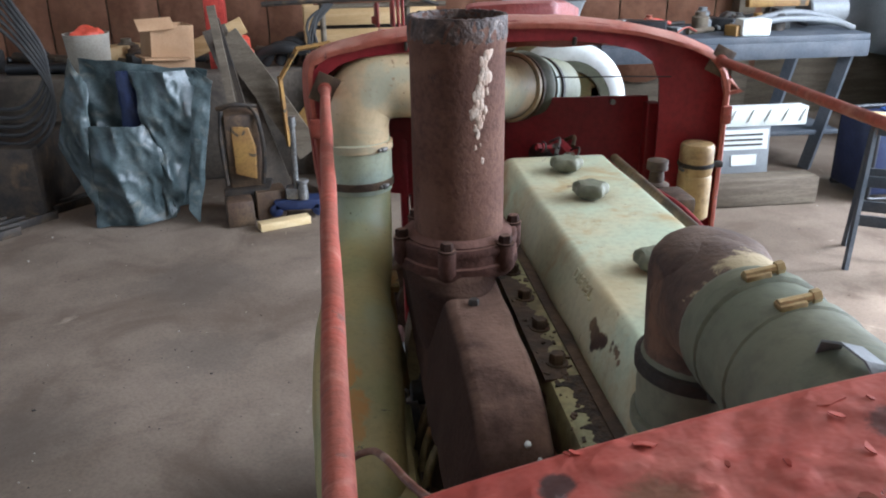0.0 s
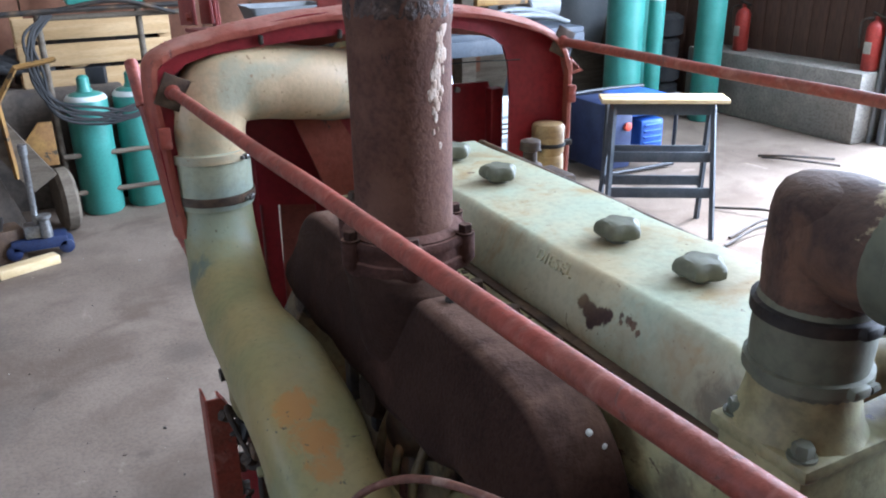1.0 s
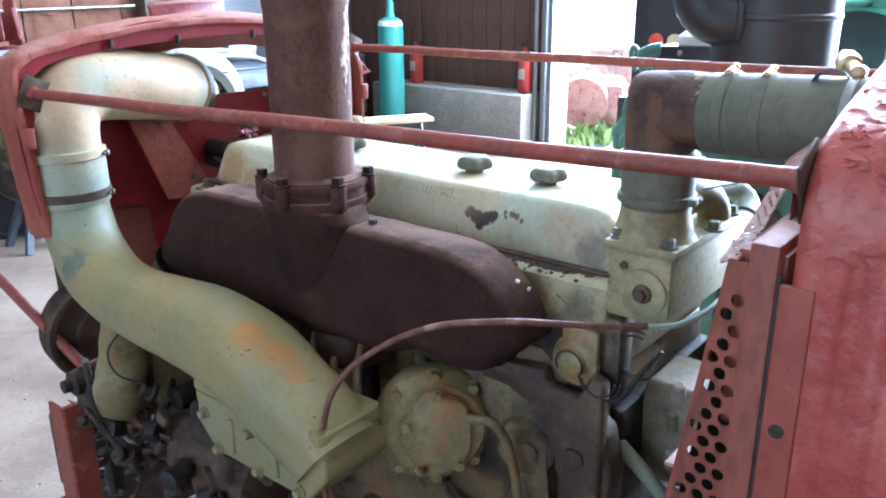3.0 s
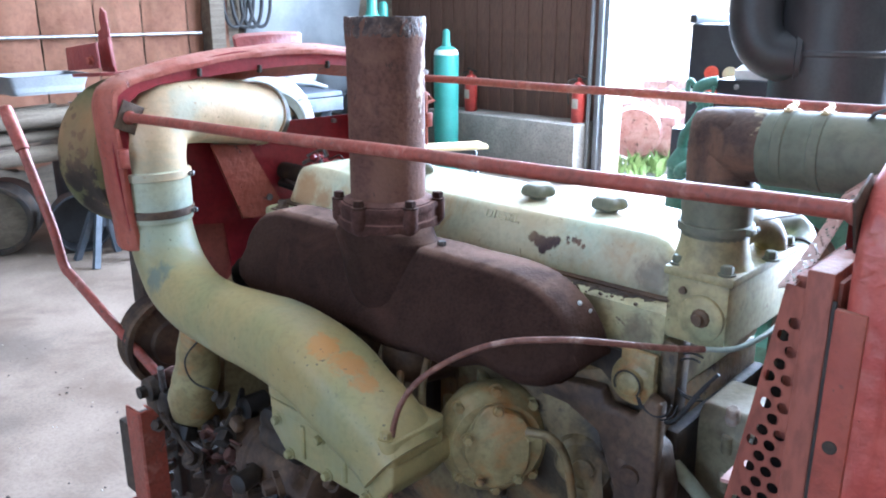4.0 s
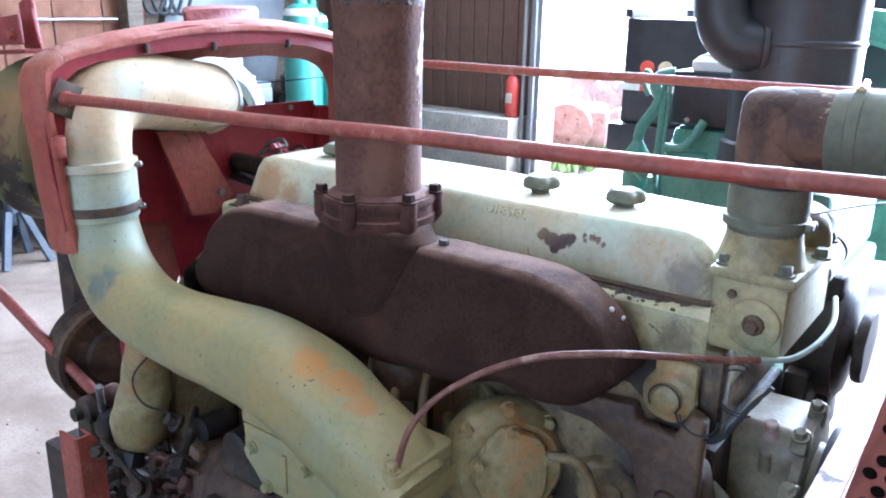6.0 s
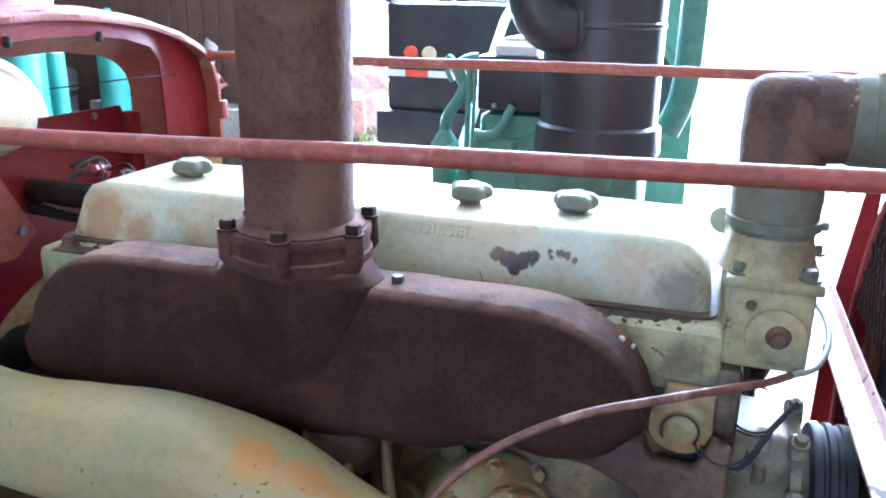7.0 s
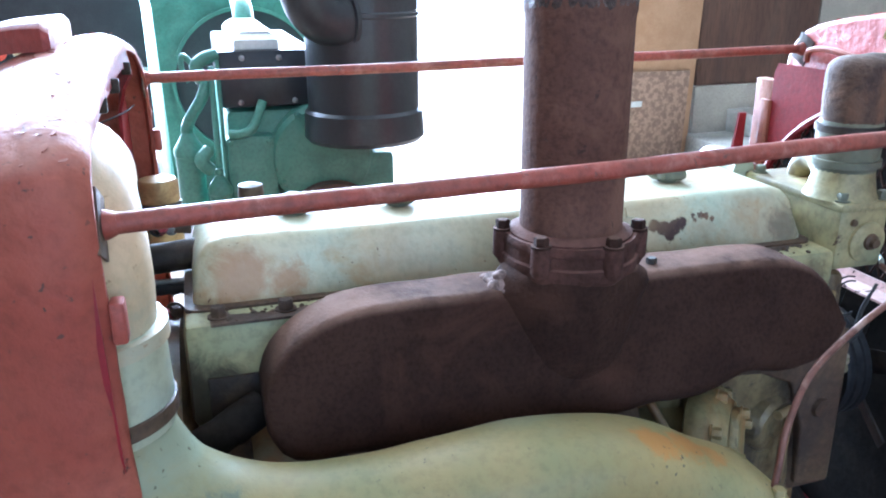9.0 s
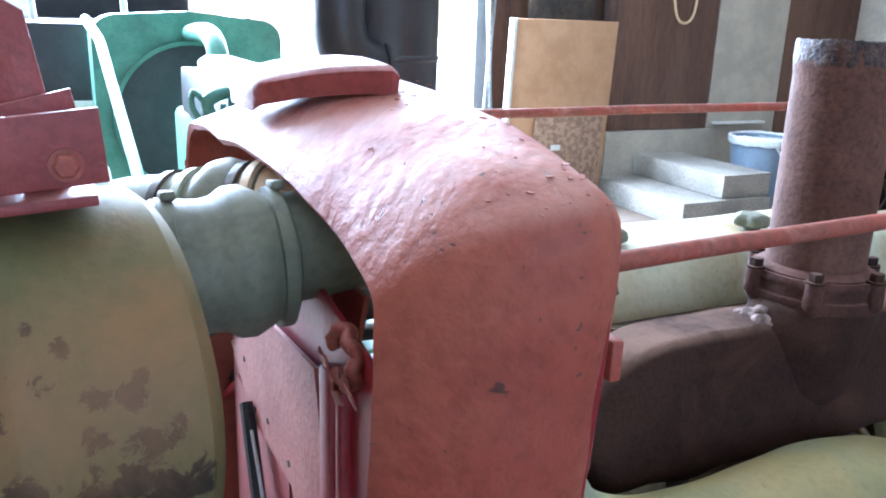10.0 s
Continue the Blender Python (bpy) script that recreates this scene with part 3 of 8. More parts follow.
# Ceiling out of view; acts as a reflector from above.
flat("ceiling", [(WX - 0.2, SY - 0.2, HZ), (EX + 0.2, SY - 0.2, HZ), (EX + 0.2, NY + 0.2, HZ), (WX - 0.2, NY + 0.2, HZ)], M_CEIL, "unseen pale ceiling added to bounce light down", "ceiling", (0, 0, 0.12))


def wall_box(name, lo, hi, mat, label):
    bm = B()
    c = [(a + b) / 2 for a, b in zip(lo, hi)]
    box(bm, c, [b - a for a, b in zip(lo, hi)])
    return solid(name, bm, mat, label, "wall", kind="structure")


wall_box("wall_north", (WX, NY, 0), (EX, NY + 0.15, HZ), M_OLDWOOD, "wooden workshop wall behind the insulation paper")
wall_box("wall_south", (WX, SY - 0.15, 0), (EX, SY, HZ), M_PLASTER, "plain dusty workshop wall")
wall_box("wall_east_north", (EX, DOOR_N, 0), (EX + 0.15, NY, HZ), M_WOODWALL, "dark brown boarded wall beside the doorway")
wall_box("wall_east_south", (EX, SY, 0), (EX + 0.15, DOOR_S, HZ), M_WOODWALL, "dark brown boarded wall beside the doorway")
wall_box("wall_east_lintel", (EX, DOOR_S, DOOR_H), (EX + 0.15, DOOR_N, HZ), M_WOODWALL, "boarded wall over the wide doorway")
# The west walls leave an invented, unseen opening for the fill lamp.
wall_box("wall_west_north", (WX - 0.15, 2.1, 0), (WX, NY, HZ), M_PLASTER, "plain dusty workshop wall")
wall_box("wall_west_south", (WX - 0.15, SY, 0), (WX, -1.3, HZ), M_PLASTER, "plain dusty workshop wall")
wall_box("wall_west_lintel", (WX - 0.15, -1.3, 3.3), (WX, 2.1, HZ), M_PLASTER, "plain wall over an added unseen opening")

# ---- the diesel engine ----
eng = thing("diesel_engine", (0, 0, 0), "large old inline diesel engine in faded grey-green paint with rusted exhaust", "engine")

bm = B()
box(bm, (0.02, -0.01, 0.63), (0.36, 0.92, 0.66), 0.02)
block = part("engine_block", rough_up(bm, 0.002), M_LOWGREEN, eng, "oily grey-green cast iron block")
# Ribs are coloured black to paint in the shade they stand in.
for y in (-0.36, -0.20, -0.04, 0.12, 0.28, 0.40):
    bm = B()
    box(bm, (-0.165, y, 0.82), (0.03, 0.028, 0.24), 0.008)
    part("rib", bm, M_GREASE_SHADE, block)
bm = B()
box(bm, (0.01, -0.01, 1.028), (0.345, 0.925, 0.138), 0.012)
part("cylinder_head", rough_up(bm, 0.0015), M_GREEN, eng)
for y in (-0.21, -0.12, -0.03, 0.06, 0.15, 0.24, 0.33, 0.41):
    bm = B()
    hexbolt(bm, (-0.143, y, 1.096), (0, 0, 1), 0.010, 0.012)
    part("head_nut", bm, M_BROWNGREASE, eng, "rusty head nut")
bm = B()
rows = []
for k in range(140):
    y = -0.245 + 0.665 * k / 139
    a = -0.166
    b = -0.136 + 0.010 * noise.noise((y * 30, 1, 0)) + 0.005 * noise.noise((y * 110, 2, 0))
    zt = 1.0974 + 0.0008 * noise.noise((y * 60, 5, 0))
    rows.append([V((a, y, 1.094)), V((a, y, zt)), V(((a + b) / 2, y, zt + 0.0008 * noise.noise((y * 90, 7, 0)))), V((b, y, zt - 0.0008)), V((b, y, 1.094))])
rings(bm, rows)
part("rust_crust", bm, M_BROWNGREASE, eng, "oily brown crust along the head", 60)
bm = B()
rows = []
for k in range(120):
    y = -0.435 + 0.195 * k / 119
    a = -0.143 + 0.020 * noise.noise((y * 45, 3, 0)) + 0.012 * noise.noise((y * 130, 4, 0)) + 0.012 * max(0.0, -0.40 - y) / 0.035
    rows.append([V((a, y, 1.094)), V((a, y, 1.0973)), V((-0.12, y, 1.0976)), V((-0.12, y, 1.094))])
rings(bm, rows)
part("rust_crust", bm, M_CRUSTOIL, eng, "oily brown crust along the cover", 60)
# scale, grit and flaked paint lying in the gutter between manifold and cover
random.seed(31)
bm = B()
for k in range(110):
    p = V((random.uniform(-0.162, -0.122), random.uniform(-0.44, 0.42), 1.0975))
    s = random.uniform(0.001, 0.004)
    box(bm, p, (s * random.uniform(0.8, 2.2), s * random.uniform(0.8, 2.2), s * 0.7), 0, (random.uniform(-30, 30), random.uniform(-30, 30), random.uniform(0, 90)))
tagged(part("flaked_scale", bm, M_BROWNGREASE, eng, "loose rust flakes and grit"), kind="stuff")
bm = B()
box(bm, (0.02, 0.0, 0.24), (0.30, 0.84, 0.14), 0.03)
part("oil_pan", bm, M_GREASE_SHADE, eng, "greasy black oil pan on its skid")


# Thin black sheet stands in for the shadow gap below the manifold.
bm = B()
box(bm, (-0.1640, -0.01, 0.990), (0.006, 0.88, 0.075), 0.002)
part("manifold_shade", rough_up(bm, 0.001, 0.03), M_GREASE_SHADE, eng, "black sheet painting in the shade under the manifold")

# valve cover: sloping sides, round shoulders, ends drawn in
def cover_ring(y, k):
    half_b, half_t, z0, z1 = 0.109, 0.086, 1.099, 1.099 + 0.078 * k
    out = [(-half_b, z0), (-half_b - 0.001, z0 + 0.012 * k)]
    for a in range(6):
        t = radians(15 + 75 * a / 5)
        out.append((-half_t + 0.010 - 0.014 * math.cos(t), z1 - 0.014 * k + 0.014 * k * math.sin(t)))
    for a in range(6):
        t = radians(90 - 75 * a / 5)
        out.append((half_t + 0.014 - 0.010 + 0.014 * math.cos(t), z1 - 0.014 * k + 0.014 * k * math.sin(t)))
    out += [(half_b + 0.005, z0 + 0.012 * k), (half_b + 0.004, z0)]
    return [V((x * (0.86 + 0.14 * min(k * 1.2, 1)), y, z)) for x, z in out]


bm = B()
ys = [0.440, 0.436, 0.428, 0.415, 0.395] + [0.395 - 0.06 * i for i in range(1, 14)] + [-0.405, -0.425, -0.440, -0.449, -0.453]
ks = [0.15, 0.48, 0.75, 0.93, 1.0] + [1.0] * 13 + [1.0, 0.94, 0.78, 0.5, 0.15]
rings(bm, [cover_ring(y, k) for y, k in zip(ys, ks)])
rough_up(bm, 0.004, 0.10)
cover = part("valve_cover", bm, M_COVER, eng, "pale green pressed steel valve cover, paint chipped", sharp=50)
bm = B()
prism(bm, rrect(0.002, -0.006, 0.252, 0.912, 0.02), 1.0935, 1.1, "z")
part("gasket_rim", bm, M_BROWNGREASE, cover, "oily rim under the cover")


def star_knob(y):
    b = B()
    turned(b, (0, y, 1.172), (0, 0, 1), [(0, 0.016), (0.012, 0.014)], seg=16)
    rows = []
    for dz, k in ((0.010, 0.80), (0.014, 0.98), (0.020, 1.0), (0.026, 0.93), (0.030, 0.72)):
        ring = []
        for i in range(30):
            a = i * math.tau / 30
            r = 0.0275 * k * (1 + 0.13 * math.cos(5 * a))
            ring.append(V((r * math.cos(a), y + r * math.sin(a), 1.172 + dz)))
        rows.append(ring)
    return rings(b, rows)


for y in (0.298, 0.152, -0.136, -0.277):
    part("cover_knob", star_knob(y), M_OLIVE, cover, "five-lobed cast hold-down knob")

# raised lettering on the cover's side
tc = bpy.data.curves.new("lettering", "FONT")
tc.body, tc.size, tc.extrude, tc.align_x = "DIESEL", 0.0215, 0.0030, "CENTER"
tc.space_character = 1.15
tmp = new("lettering_curve", tc)
bpy.context.view_layer.update()
tm = bpy.data.meshes.new_from_object(tmp.evaluated_get(bpy.context.evaluated_depsgraph_get()))
bpy.data.objects.remove(tmp)
bm = B()
bm.from_mesh(tm)
bmesh.ops.transform(bm, matrix=pose(-0.0943, -0.131, 1.1550, 90 - 27, 0, -90), verts=bm.verts)
part("lettering", bm, M_COVER, cover, "raised cast lettering")

# the rusted exhaust manifold: rounded-box sections along its length, ends drawn in round
def mani_top(y):
    if y > 0.235:
        return 1.030 + 0.107 * math.sqrt(max(0.0, 1 - ((y - 0.235) / 0.136) ** 2))
    if y < -0.262:
        return 1.018 + 0.119 * math.sqrt(max(0.0, 1 - ((-0.262 - y) / 0.142) ** 2))
    return 1.137


def mani_low(y):
    z = 0.958 + 0.004 * math.sin(y * 48 + 0.6)
    z += 0.024 * max(0.0, min(1.0, (-0.13 - y) / 0.12))
    if y > 0.30:
        z += 0.060 * (1 - math.sqrt(max(0.0, 1 - ((y - 0.30) / 0.0712) ** 2)))
    if y < -0.33:
        z = 0.982 + 0.05 * ((-0.33 - y) / 0.0742) ** 2
    return z


def mani_ring(y):
    """Narrow flat top, soft front shoulder, front face leaning outwards to a full round belly."""
    zt, zb = mani_top(y), mani_low(y)
    h = max(zt - zb, 0.004)
    k = min(1.0, h / 0.10)
    x0, top, low = -0.186, -0.266, -0.266 - 0.026 * k
    s0, s1, r = min(0.009, h * 0.3), min(0.017, h * 0.4), min(0.030, h * 0.45)
    out = []
    for cx, cz, a0, rr in ((x0 - s0, zt - s0, 0, s0), (top + s1, zt - s1, 90, s1), (low + r, zb + r, 180, r), (x0 - r, zb + r, 270, r)):
        for k2 in range(7):
            a = radians(a0 + 15 * k2)
            out.append(V((cx + rr * math.cos(a), y, cz + rr * math.sin(a))))
    return out


bm = B()
ys = [0.3705, 0.369, 0.364, 0.355, 0.342, 0.325, 0.305, 0.285, 0.265] + [0.245 - 0.02 * k for k in range(26)] + [-0.275, -0.295, -0.315, -0.335, -0.352, -0.368, -0.382, -0.393, -0.400, -0.4035]
rings(bm, [mani_ring(y) for y in ys])
rough_up(bm, 0.0018, 0.05)
mani = part("exhaust_manifold", bm, M_RUST, eng, "heavy rust-brown cast exhaust manifold", sharp=60)
for y in (0.30, 0.18, 0.05, -0.08, -0.2, -0.31):
    bm = B()
    box(bm, (-0.19, y, 1.0), (0.08, 0.075, 0.07), 0.015)
    part("port_branch", bm, M_RUST, mani)
bm = B()
PX, PY = -0.232, -0.004
# the boss under the flange swells out of the manifold's front and flares along its top
rows = []
for z, ra, rf in ((1.010, 0.074, 0.050), (1.040, 0.082, 0.060), (1.080, 0.088, 0.066), (1.115, 0.098, 0.071), (1.130, 0.104, 0.074), (1.140, 0.097, 0.076), (1.150, 0.086, 0.078), (1.160, 0.080, 0.078)):
    ring = []
    for i in range(48):
        a = i * math.tau / 48
        c, s_ = math.cos(a), math.sin(a)
        ring.append(V((max(PX + (rf if c < 0 else min(rf, 0.046 + 1.2 * max(0.0, z - 1.137))) * c, -0.3075), PY + ra * s_, z)))
    rows.append(ring)
rings(bm, rows)
rough_up(bm, 0.002, 0.02)
part("neck", bm, M_RUST, mani, "", 70)
bm = B()
rows = []
for z, k in ((1.150, 0.95), (1.155, 1.0), (1.168, 1.0), (1.170, 0.965), (1.182, 0.965), (1.184, 0.99), (1.190, 0.99), (1.194, 0.96)):
    ring = []
    for i in range(72):
        a = i * math.tau / 72
        r = (0.0805 + 0.006 * max(0, math.cos(6 * (a - 0.2))) ** 3) * k
        ring.append(V((PX + r * math.cos(a), PY + r * math.sin(a), z)))
    rows.append(ring)
rings(bm, rows)
turned(bm, (PX, PY, 1.186), (0, 0, 1), [(0, 0.074), (0.010, 0.073), (0.016, 0.063)], seg=36)
rough_up(bm, 0.0012, 0.02)
fl = part("flange", bm, M_FLANGE, mani, "six-bolt rusty clamp flange", 45)
for i in range(6):
    a = 0.2 + i * math.tau / 6
    bm = B()
    turned(bm, (PX + 0.0805 * math.cos(a), PY + 0.0805 * math.sin(a), 1.158), (0, 0, 1), [(0, 0.008), (0.006, 0.0118), (0.034, 0.0118), (0.038, 0.010)], seg=14)
    part("flange_lug", rough_up(bm, 0.001, 0.02), M_FLANGE, mani)
    bm = B()
    hexbolt(bm, (PX + 0.0805 * math.cos(a), PY + 0.0805 * math.sin(a), 1.194), (0, 0, 1), 0.0088, 0.010)
    part("flange_bolt", rough_up(bm, 0.0008, 0.01), M_RUST, mani)
bm = B()
hexbolt(bm, (-0.229, -0.12, 1.134), (0, 0, 1), 0.007, 0.008, False)
part("plug_bolt", bm, M_GREASE_SHADE, mani)
bm = B()
for x, y, z, s in ((-0.226, 0.088, 1.137, 0.016), (-0.243, 0.090, 1.136, 0.015), (-0.212, 0.094, 1.136, 0.010), (-0.236, 0.086, 1.147, 0.010), (-0.255, 0.085, 1.134, 0.009)):
    b = B()
    bmesh.ops.create_icosphere(b, subdivisions=3, radius=s)
    for v in b.verts:
        v.co = V((x, y, z)) + V((v.co.x, v.co.y * 0.9, v.co.z * 0.62)) * (1 + 0.28 * noise.noise(v.co * 70 + V((x * 60, y * 50, z * 40))))
    join(bm, b)
part("weld_blob", bm, M_WELD, mani, "pale lumpy weld", 70)
bm = B()
for x, y, z, r in ((-0.213, -0.365, 1.1015, 0.0034), (-0.203, -0.377, 1.0905, 0.0022)):
    turned(bm, (x, y, z - 0.004), (0, -0.5, 1), [(0, r), (0.004, r), (0.0052, r * 0.6)], seg=9)
tagged(part("paint_speck", bm, M_WHITE, mani, "drops of pale paint"), kind="stuff")

# the cut-off exhaust pipe
bm = B()
seg = 64
rows = []
top = 1.477
for r, z0 in ((0.0607, 1.192), (0.0607, 1.30), (0.0607, 1.40), (0.0607, 1.438)):
    rows.append([V((PX + r * math.cos(i * math.tau / seg), PY + r * math.sin(i * math.tau / seg), z0)) for i in range(seg)])
for r, dz in ((0.0610, -0.036), (0.0620, -0.030), (0.0622, -0.010), (0.0617, 0.0), (0.0567, 0.0), (0.0562, -0.1), (0.0562, -0.2)):
    ring = []
    for i in range(seg):
        a = i * math.tau / seg
        jag = 0.002 * noise.noise((math.cos(a) * 5, math.sin(a) * 5, 1.0)) + 0.003 * noise.noise((math.cos(a) * 16, math.sin(a) * 16, 4.0)) if dz > -0.03 else 0
        rr = r * (1 + 0.022 * noise.noise((math.cos(a) * 7, math.sin(a) * 7, dz * 60)) * (dz > -0.04))
        ring.append(V((PX + rr * math.cos(a), PY + rr * math.sin(a), top + dz + jag)))
    rows.append(ring)
rings(bm, rows)
stack = part("exhaust_pipe", bm, M_RUSTPIPE, eng, "rust-brown exhaust pipe with a ragged burnt top", 60)
bm = B()
rows = []
for r, z in ((0.0604, 1.448), (0.0620, 1.452), (0.0627, 1.459), (0.0624, 1.467), (0.0628, 1.475), (0.0618, 1.4800), (0.0572, 1.4800), (0.0557, 1.470)):
    ring = []
    for i in range(120):
        a = i * math.tau / 120
        c, s = math.cos(a), math.sin(a)
        rr = r + 0.0016 * noise.noise((c * 14, s * 14, z * 90)) + 0.0008 * noise.noise((c * 40, s * 40, z * 200))
        ring.append(V((PX + rr * c, PY + rr * s, z + 0.0022 * noise.noise((c * 12, s * 12, 3 + (z > 1.46))) )))
    rows.append(ring)
rings(bm, rows, False, False)
part("crusted_rim", bm, M_CRUST, stack, "dark crusted rim with bright flecks", 60)
random.seed(5)
bm = B()
for k in range(60):
    z = random.choice((random.uniform(1.30, 1.45), random.gauss(1.375, 0.03), random.gauss(1.42, 0.015)))
    a = radians(-66) + random.gauss(0, 0.07) + 0.10 * math.sin(z * 31)
    s = random.uniform(0.0012, 0.0042) * (1.2 if z > 1.33 else 0.7)
    b = B()
    bmesh.ops.create_icosphere(b, subdivisions=2, radius=1.0)
    out = V((math.cos(a), math.sin(a), 0))
    side = V((-math.sin(a), math.cos(a), 0))
    for v in b.verts:
        q = v.co * (1 + 0.5 * noise.noise(v.co * 2 + V((k, 0, 0))))
        v.co = V((PX, PY, min(z, 1.455))) + out * (0.0604 + 0.0011 * q.x) + side * q.y * s + V((0, 0, q.z * s * 1.9))
    join(bm, b)
tagged(part("burn_streak", bm, M_ASH, stack, "pale run of old weld and ash down the pipe", 70), kind="stuff")

# intake pipe: from the rubber joint down and along the block to the air box
def squared_tube(bm, pts, rad, power, seg=36, n=7):
    """A tube in the plane of y and z whose section grows squarer by power."""
    path = smooth_path(pts, n)
    rr = [q for q in smooth_path([(a, b, 0) for a, b in zip(rad, power)], n)]
    rows = []
    for i, p in enumerate(path):
        d = (path[min(i + 1, len(path) - 1)] - path[max(i - 1, 0)]).normalized()
        side = (V((1, 0, 0)) - d * d.x).normalized()
        up = side.cross(d).normalized()
        ring = []
        for k in range(seg):
            a = k * math.tau / seg
            c, s = math.cos(a), math.sin(a)
            e = 2 / rr[i].y
            ring.append(p + (side * math.copysign(abs(c) ** e, c) + up * math.copysign(abs(s) ** e, s)) * rr[i].x)
        rows.append(ring)
    return rings(bm, rows)


bm = B()
pth = [(-0.360, 0.520, 1.125), (-0.361, 0.514, 1.07), (-0.366, 0.475, 1.005), (-0.372, 0.40, 0.964), (-0.378, 0.30, 0.955), (-0.380, 0.20, 0.957), (-0.380, 0.10, 0.958), (-0.381, 0.03, 0.951), (-0.382, -0.035, 0.932), (-0.382, -0.09, 0.905), (-0.382, -0.142, 0.880), (-0.382, -0.180, 0.848)]
rad = [0.061, 0.062, 0.064, 0.064, 0.062, 0.064, 0.067, 0.067, 0.066, 0.063, 0.061, 0.058]
squared_tube(bm, pth, rad, [2.0, 2.0, 2.0, 2.05, 2.1, 2.3, 2.6, 2.9, 3.1, 3.2, 3.2, 3.2])
rough_up(bm, 0.003, 0.08)
intake = part("intake_pipe", bm, M_INTAKE, eng, "faded green intake pipe with an ochre rust patch", 60)
bm = B()
prism(bm, [(0.085, 0.866), (-0.205, 0.866), (-0.205, 0.835), (-0.165, 0.785), (0.045, 0.785), (0.085, 0.825)], -0.30, -0.425, "x", 0.006)
rough_up(bm, 0.002, 0.05)
abox = part("air_box", bm, M_INTAKE, eng, "cast air box under the intake pipe")
for z, dy in ((0.8975, 0.0), (0.8755, 0.002)):
    bm = B()
    prism(bm, rrect(-0.372, -0.062, 0.122 - dy, 0.292 - dy, 0.016), z - 0.0095, z + 0.0095, "z", 0.0025)
    part("box_flange", rough_up(bm, 0.0012, 0.04), M_INTAKE, abox)
bm = B()
box(bm, (-0.382, -0.035, 0.913), (0.092, 0.200, 0.026), 0.011)
part("pipe_foot", rough_up(bm, 0.0015, 0.04), M_INTAKE, abox)
for y, z in ((0.068, 0.907), (-0.056, 0.907), (-0.192, 0.907), (-0.125, 0.907)):
    bm = B()
    hexbolt(bm, (-0.4235, y, z), (0, 0, 1), 0.0085, 0.010)
    part("flange_bolt", bm, M_INTAKE, abox)
for y, z in ((0.065, 0.846), (-0.045, 0.852), (-0.155, 0.848), (0.035, 0.795), (-0.06, 0.795), (-0.15, 0.797)):
    bm = B()
    hexbolt(bm, (-0.424, y, z), (-1, 0, 0), 0.0075, 0.009)
    part("box_bolt", bm, M_INTAKE, abox)
for y in (-0.100, 0.0):
    bm = B()
    box(bm, (-0.424, y, 0.828), (0.010, 0.012, 0.06), 0.004)
    part("box_rib", bm, M_INTAKE, abox)
bm = B()
turned(bm, (-0.423, -0.098, 0.850), (-1, 0, 0), [(0, 0.011), (0.004, 0.010), (0.005, 0.006)], seg=12)
part("plate_mark", bm, M_FLANGE, abox, "small red tag screw")

# rubber joint with its two clamps
bm = B()
turned(bm, (-0.360, 0.520, 1.095), (0, 0.03, 1), [(0, 0.0655), (0.012, 0.067), (0.07, 0.0675), (0.098, 0.066), (0.1, 0.06)], seg=36)
joint = part("rubber_joint", bm, M_PALEBLUE, eng, "painted rubber joint in the intake pipe")
for z, mt in ((1.112, M_BROWNGREASE), (1.185, M_CREAM)):
    bm = B()
    turned(bm, (-0.360, 0.521, z - 0.008), (0, 0.03, 1), [(0, 0.0675), (0.001, 0.0700), (0.015, 0.0700), (0.016, 0.0675)], seg=36)
    cl = part("hose_clamp", bm, mt, joint, "band clamp")
    bm = B()
    box(bm, (-0.314, 0.470, z), (0.011, 0.020, 0.009), 0.002, (0, 0, 40))
    cyl(bm, (-0.320, 0.460, z), (-0.304, 0.478, z), 0.0036, seg=8)
    part("clamp_screw", bm, M_STEEL, joint)

# cream intake header: up, round and across under the arch, two branches back to the air cleaners
bm = B()
tube(bm, [(-0.360, 0.524, 1.185), (-0.360, 0.524, 1.235), (-0.345, 0.528, 1.275), (-0.305, 0.535, 1.298), (-0.24, 0.54, 1.296), (-0.165, 0.546, 1.284), (-0.105, 0.568, 1.272), (-0.062, 0.608, 1.265), (-0.030, 0.655, 1.258)], [0.064, 0.065, 0.067, 0.068, 0.067, 0.066, 0.066, 0.065, 0.064], 28, 7)
rough_up(bm, 0.002, 0.06)
tee = part("intake_elbow", bm, M_CREAM, eng, "cream painted intake elbow", 60)
bm = B()
tube(bm, [(-0.125, 0.55, 1.268), (-0.125, 0.62, 1.258), (-0.125, 0.69, 1.250)], 0.058, 24, 4)
part("branch", bm, M_OLIVE, tee, "short branch to the air cleaner")
bm = B()
e0, hd = V((-0.125, 0.665, 1.245)), V((0.02, 1, -0.05))
turned(bm, e0, hd, [(0, 0.060), (0.003, 0.066), (0.022, 0.067), (0.030, 0.072), (0.045, 0.079), (0.060, 0.078), (0.072, 0.070), (0.085, 0.068), (0.105, 0.070), (0.130, 0.072), (0.135, 0.066)], seg=36)
hose = part("hump_hose", rough_up(bm, 0.0015, 0.05), M_OLIVE, eng, "dark olive rubber hump hose", 50)
for dd in (0.006, 0.112):
    bm = B()
    turned(bm, e0 + hd.normalized() * dd, hd, [(0, 0.0675), (0.001, 0.0735), (0.013, 0.0735), (0.014, 0.0675)], seg=36)
    box(bm, e0 + hd.normalized() * (dd + 0.006) + V((0.0, 0, 0.076)), (0.03, 0.014, 0.010), 0.003, (0, 10, 0))
    part("hose_clamp", bm, M_OLIVE, hose)
bm = B()
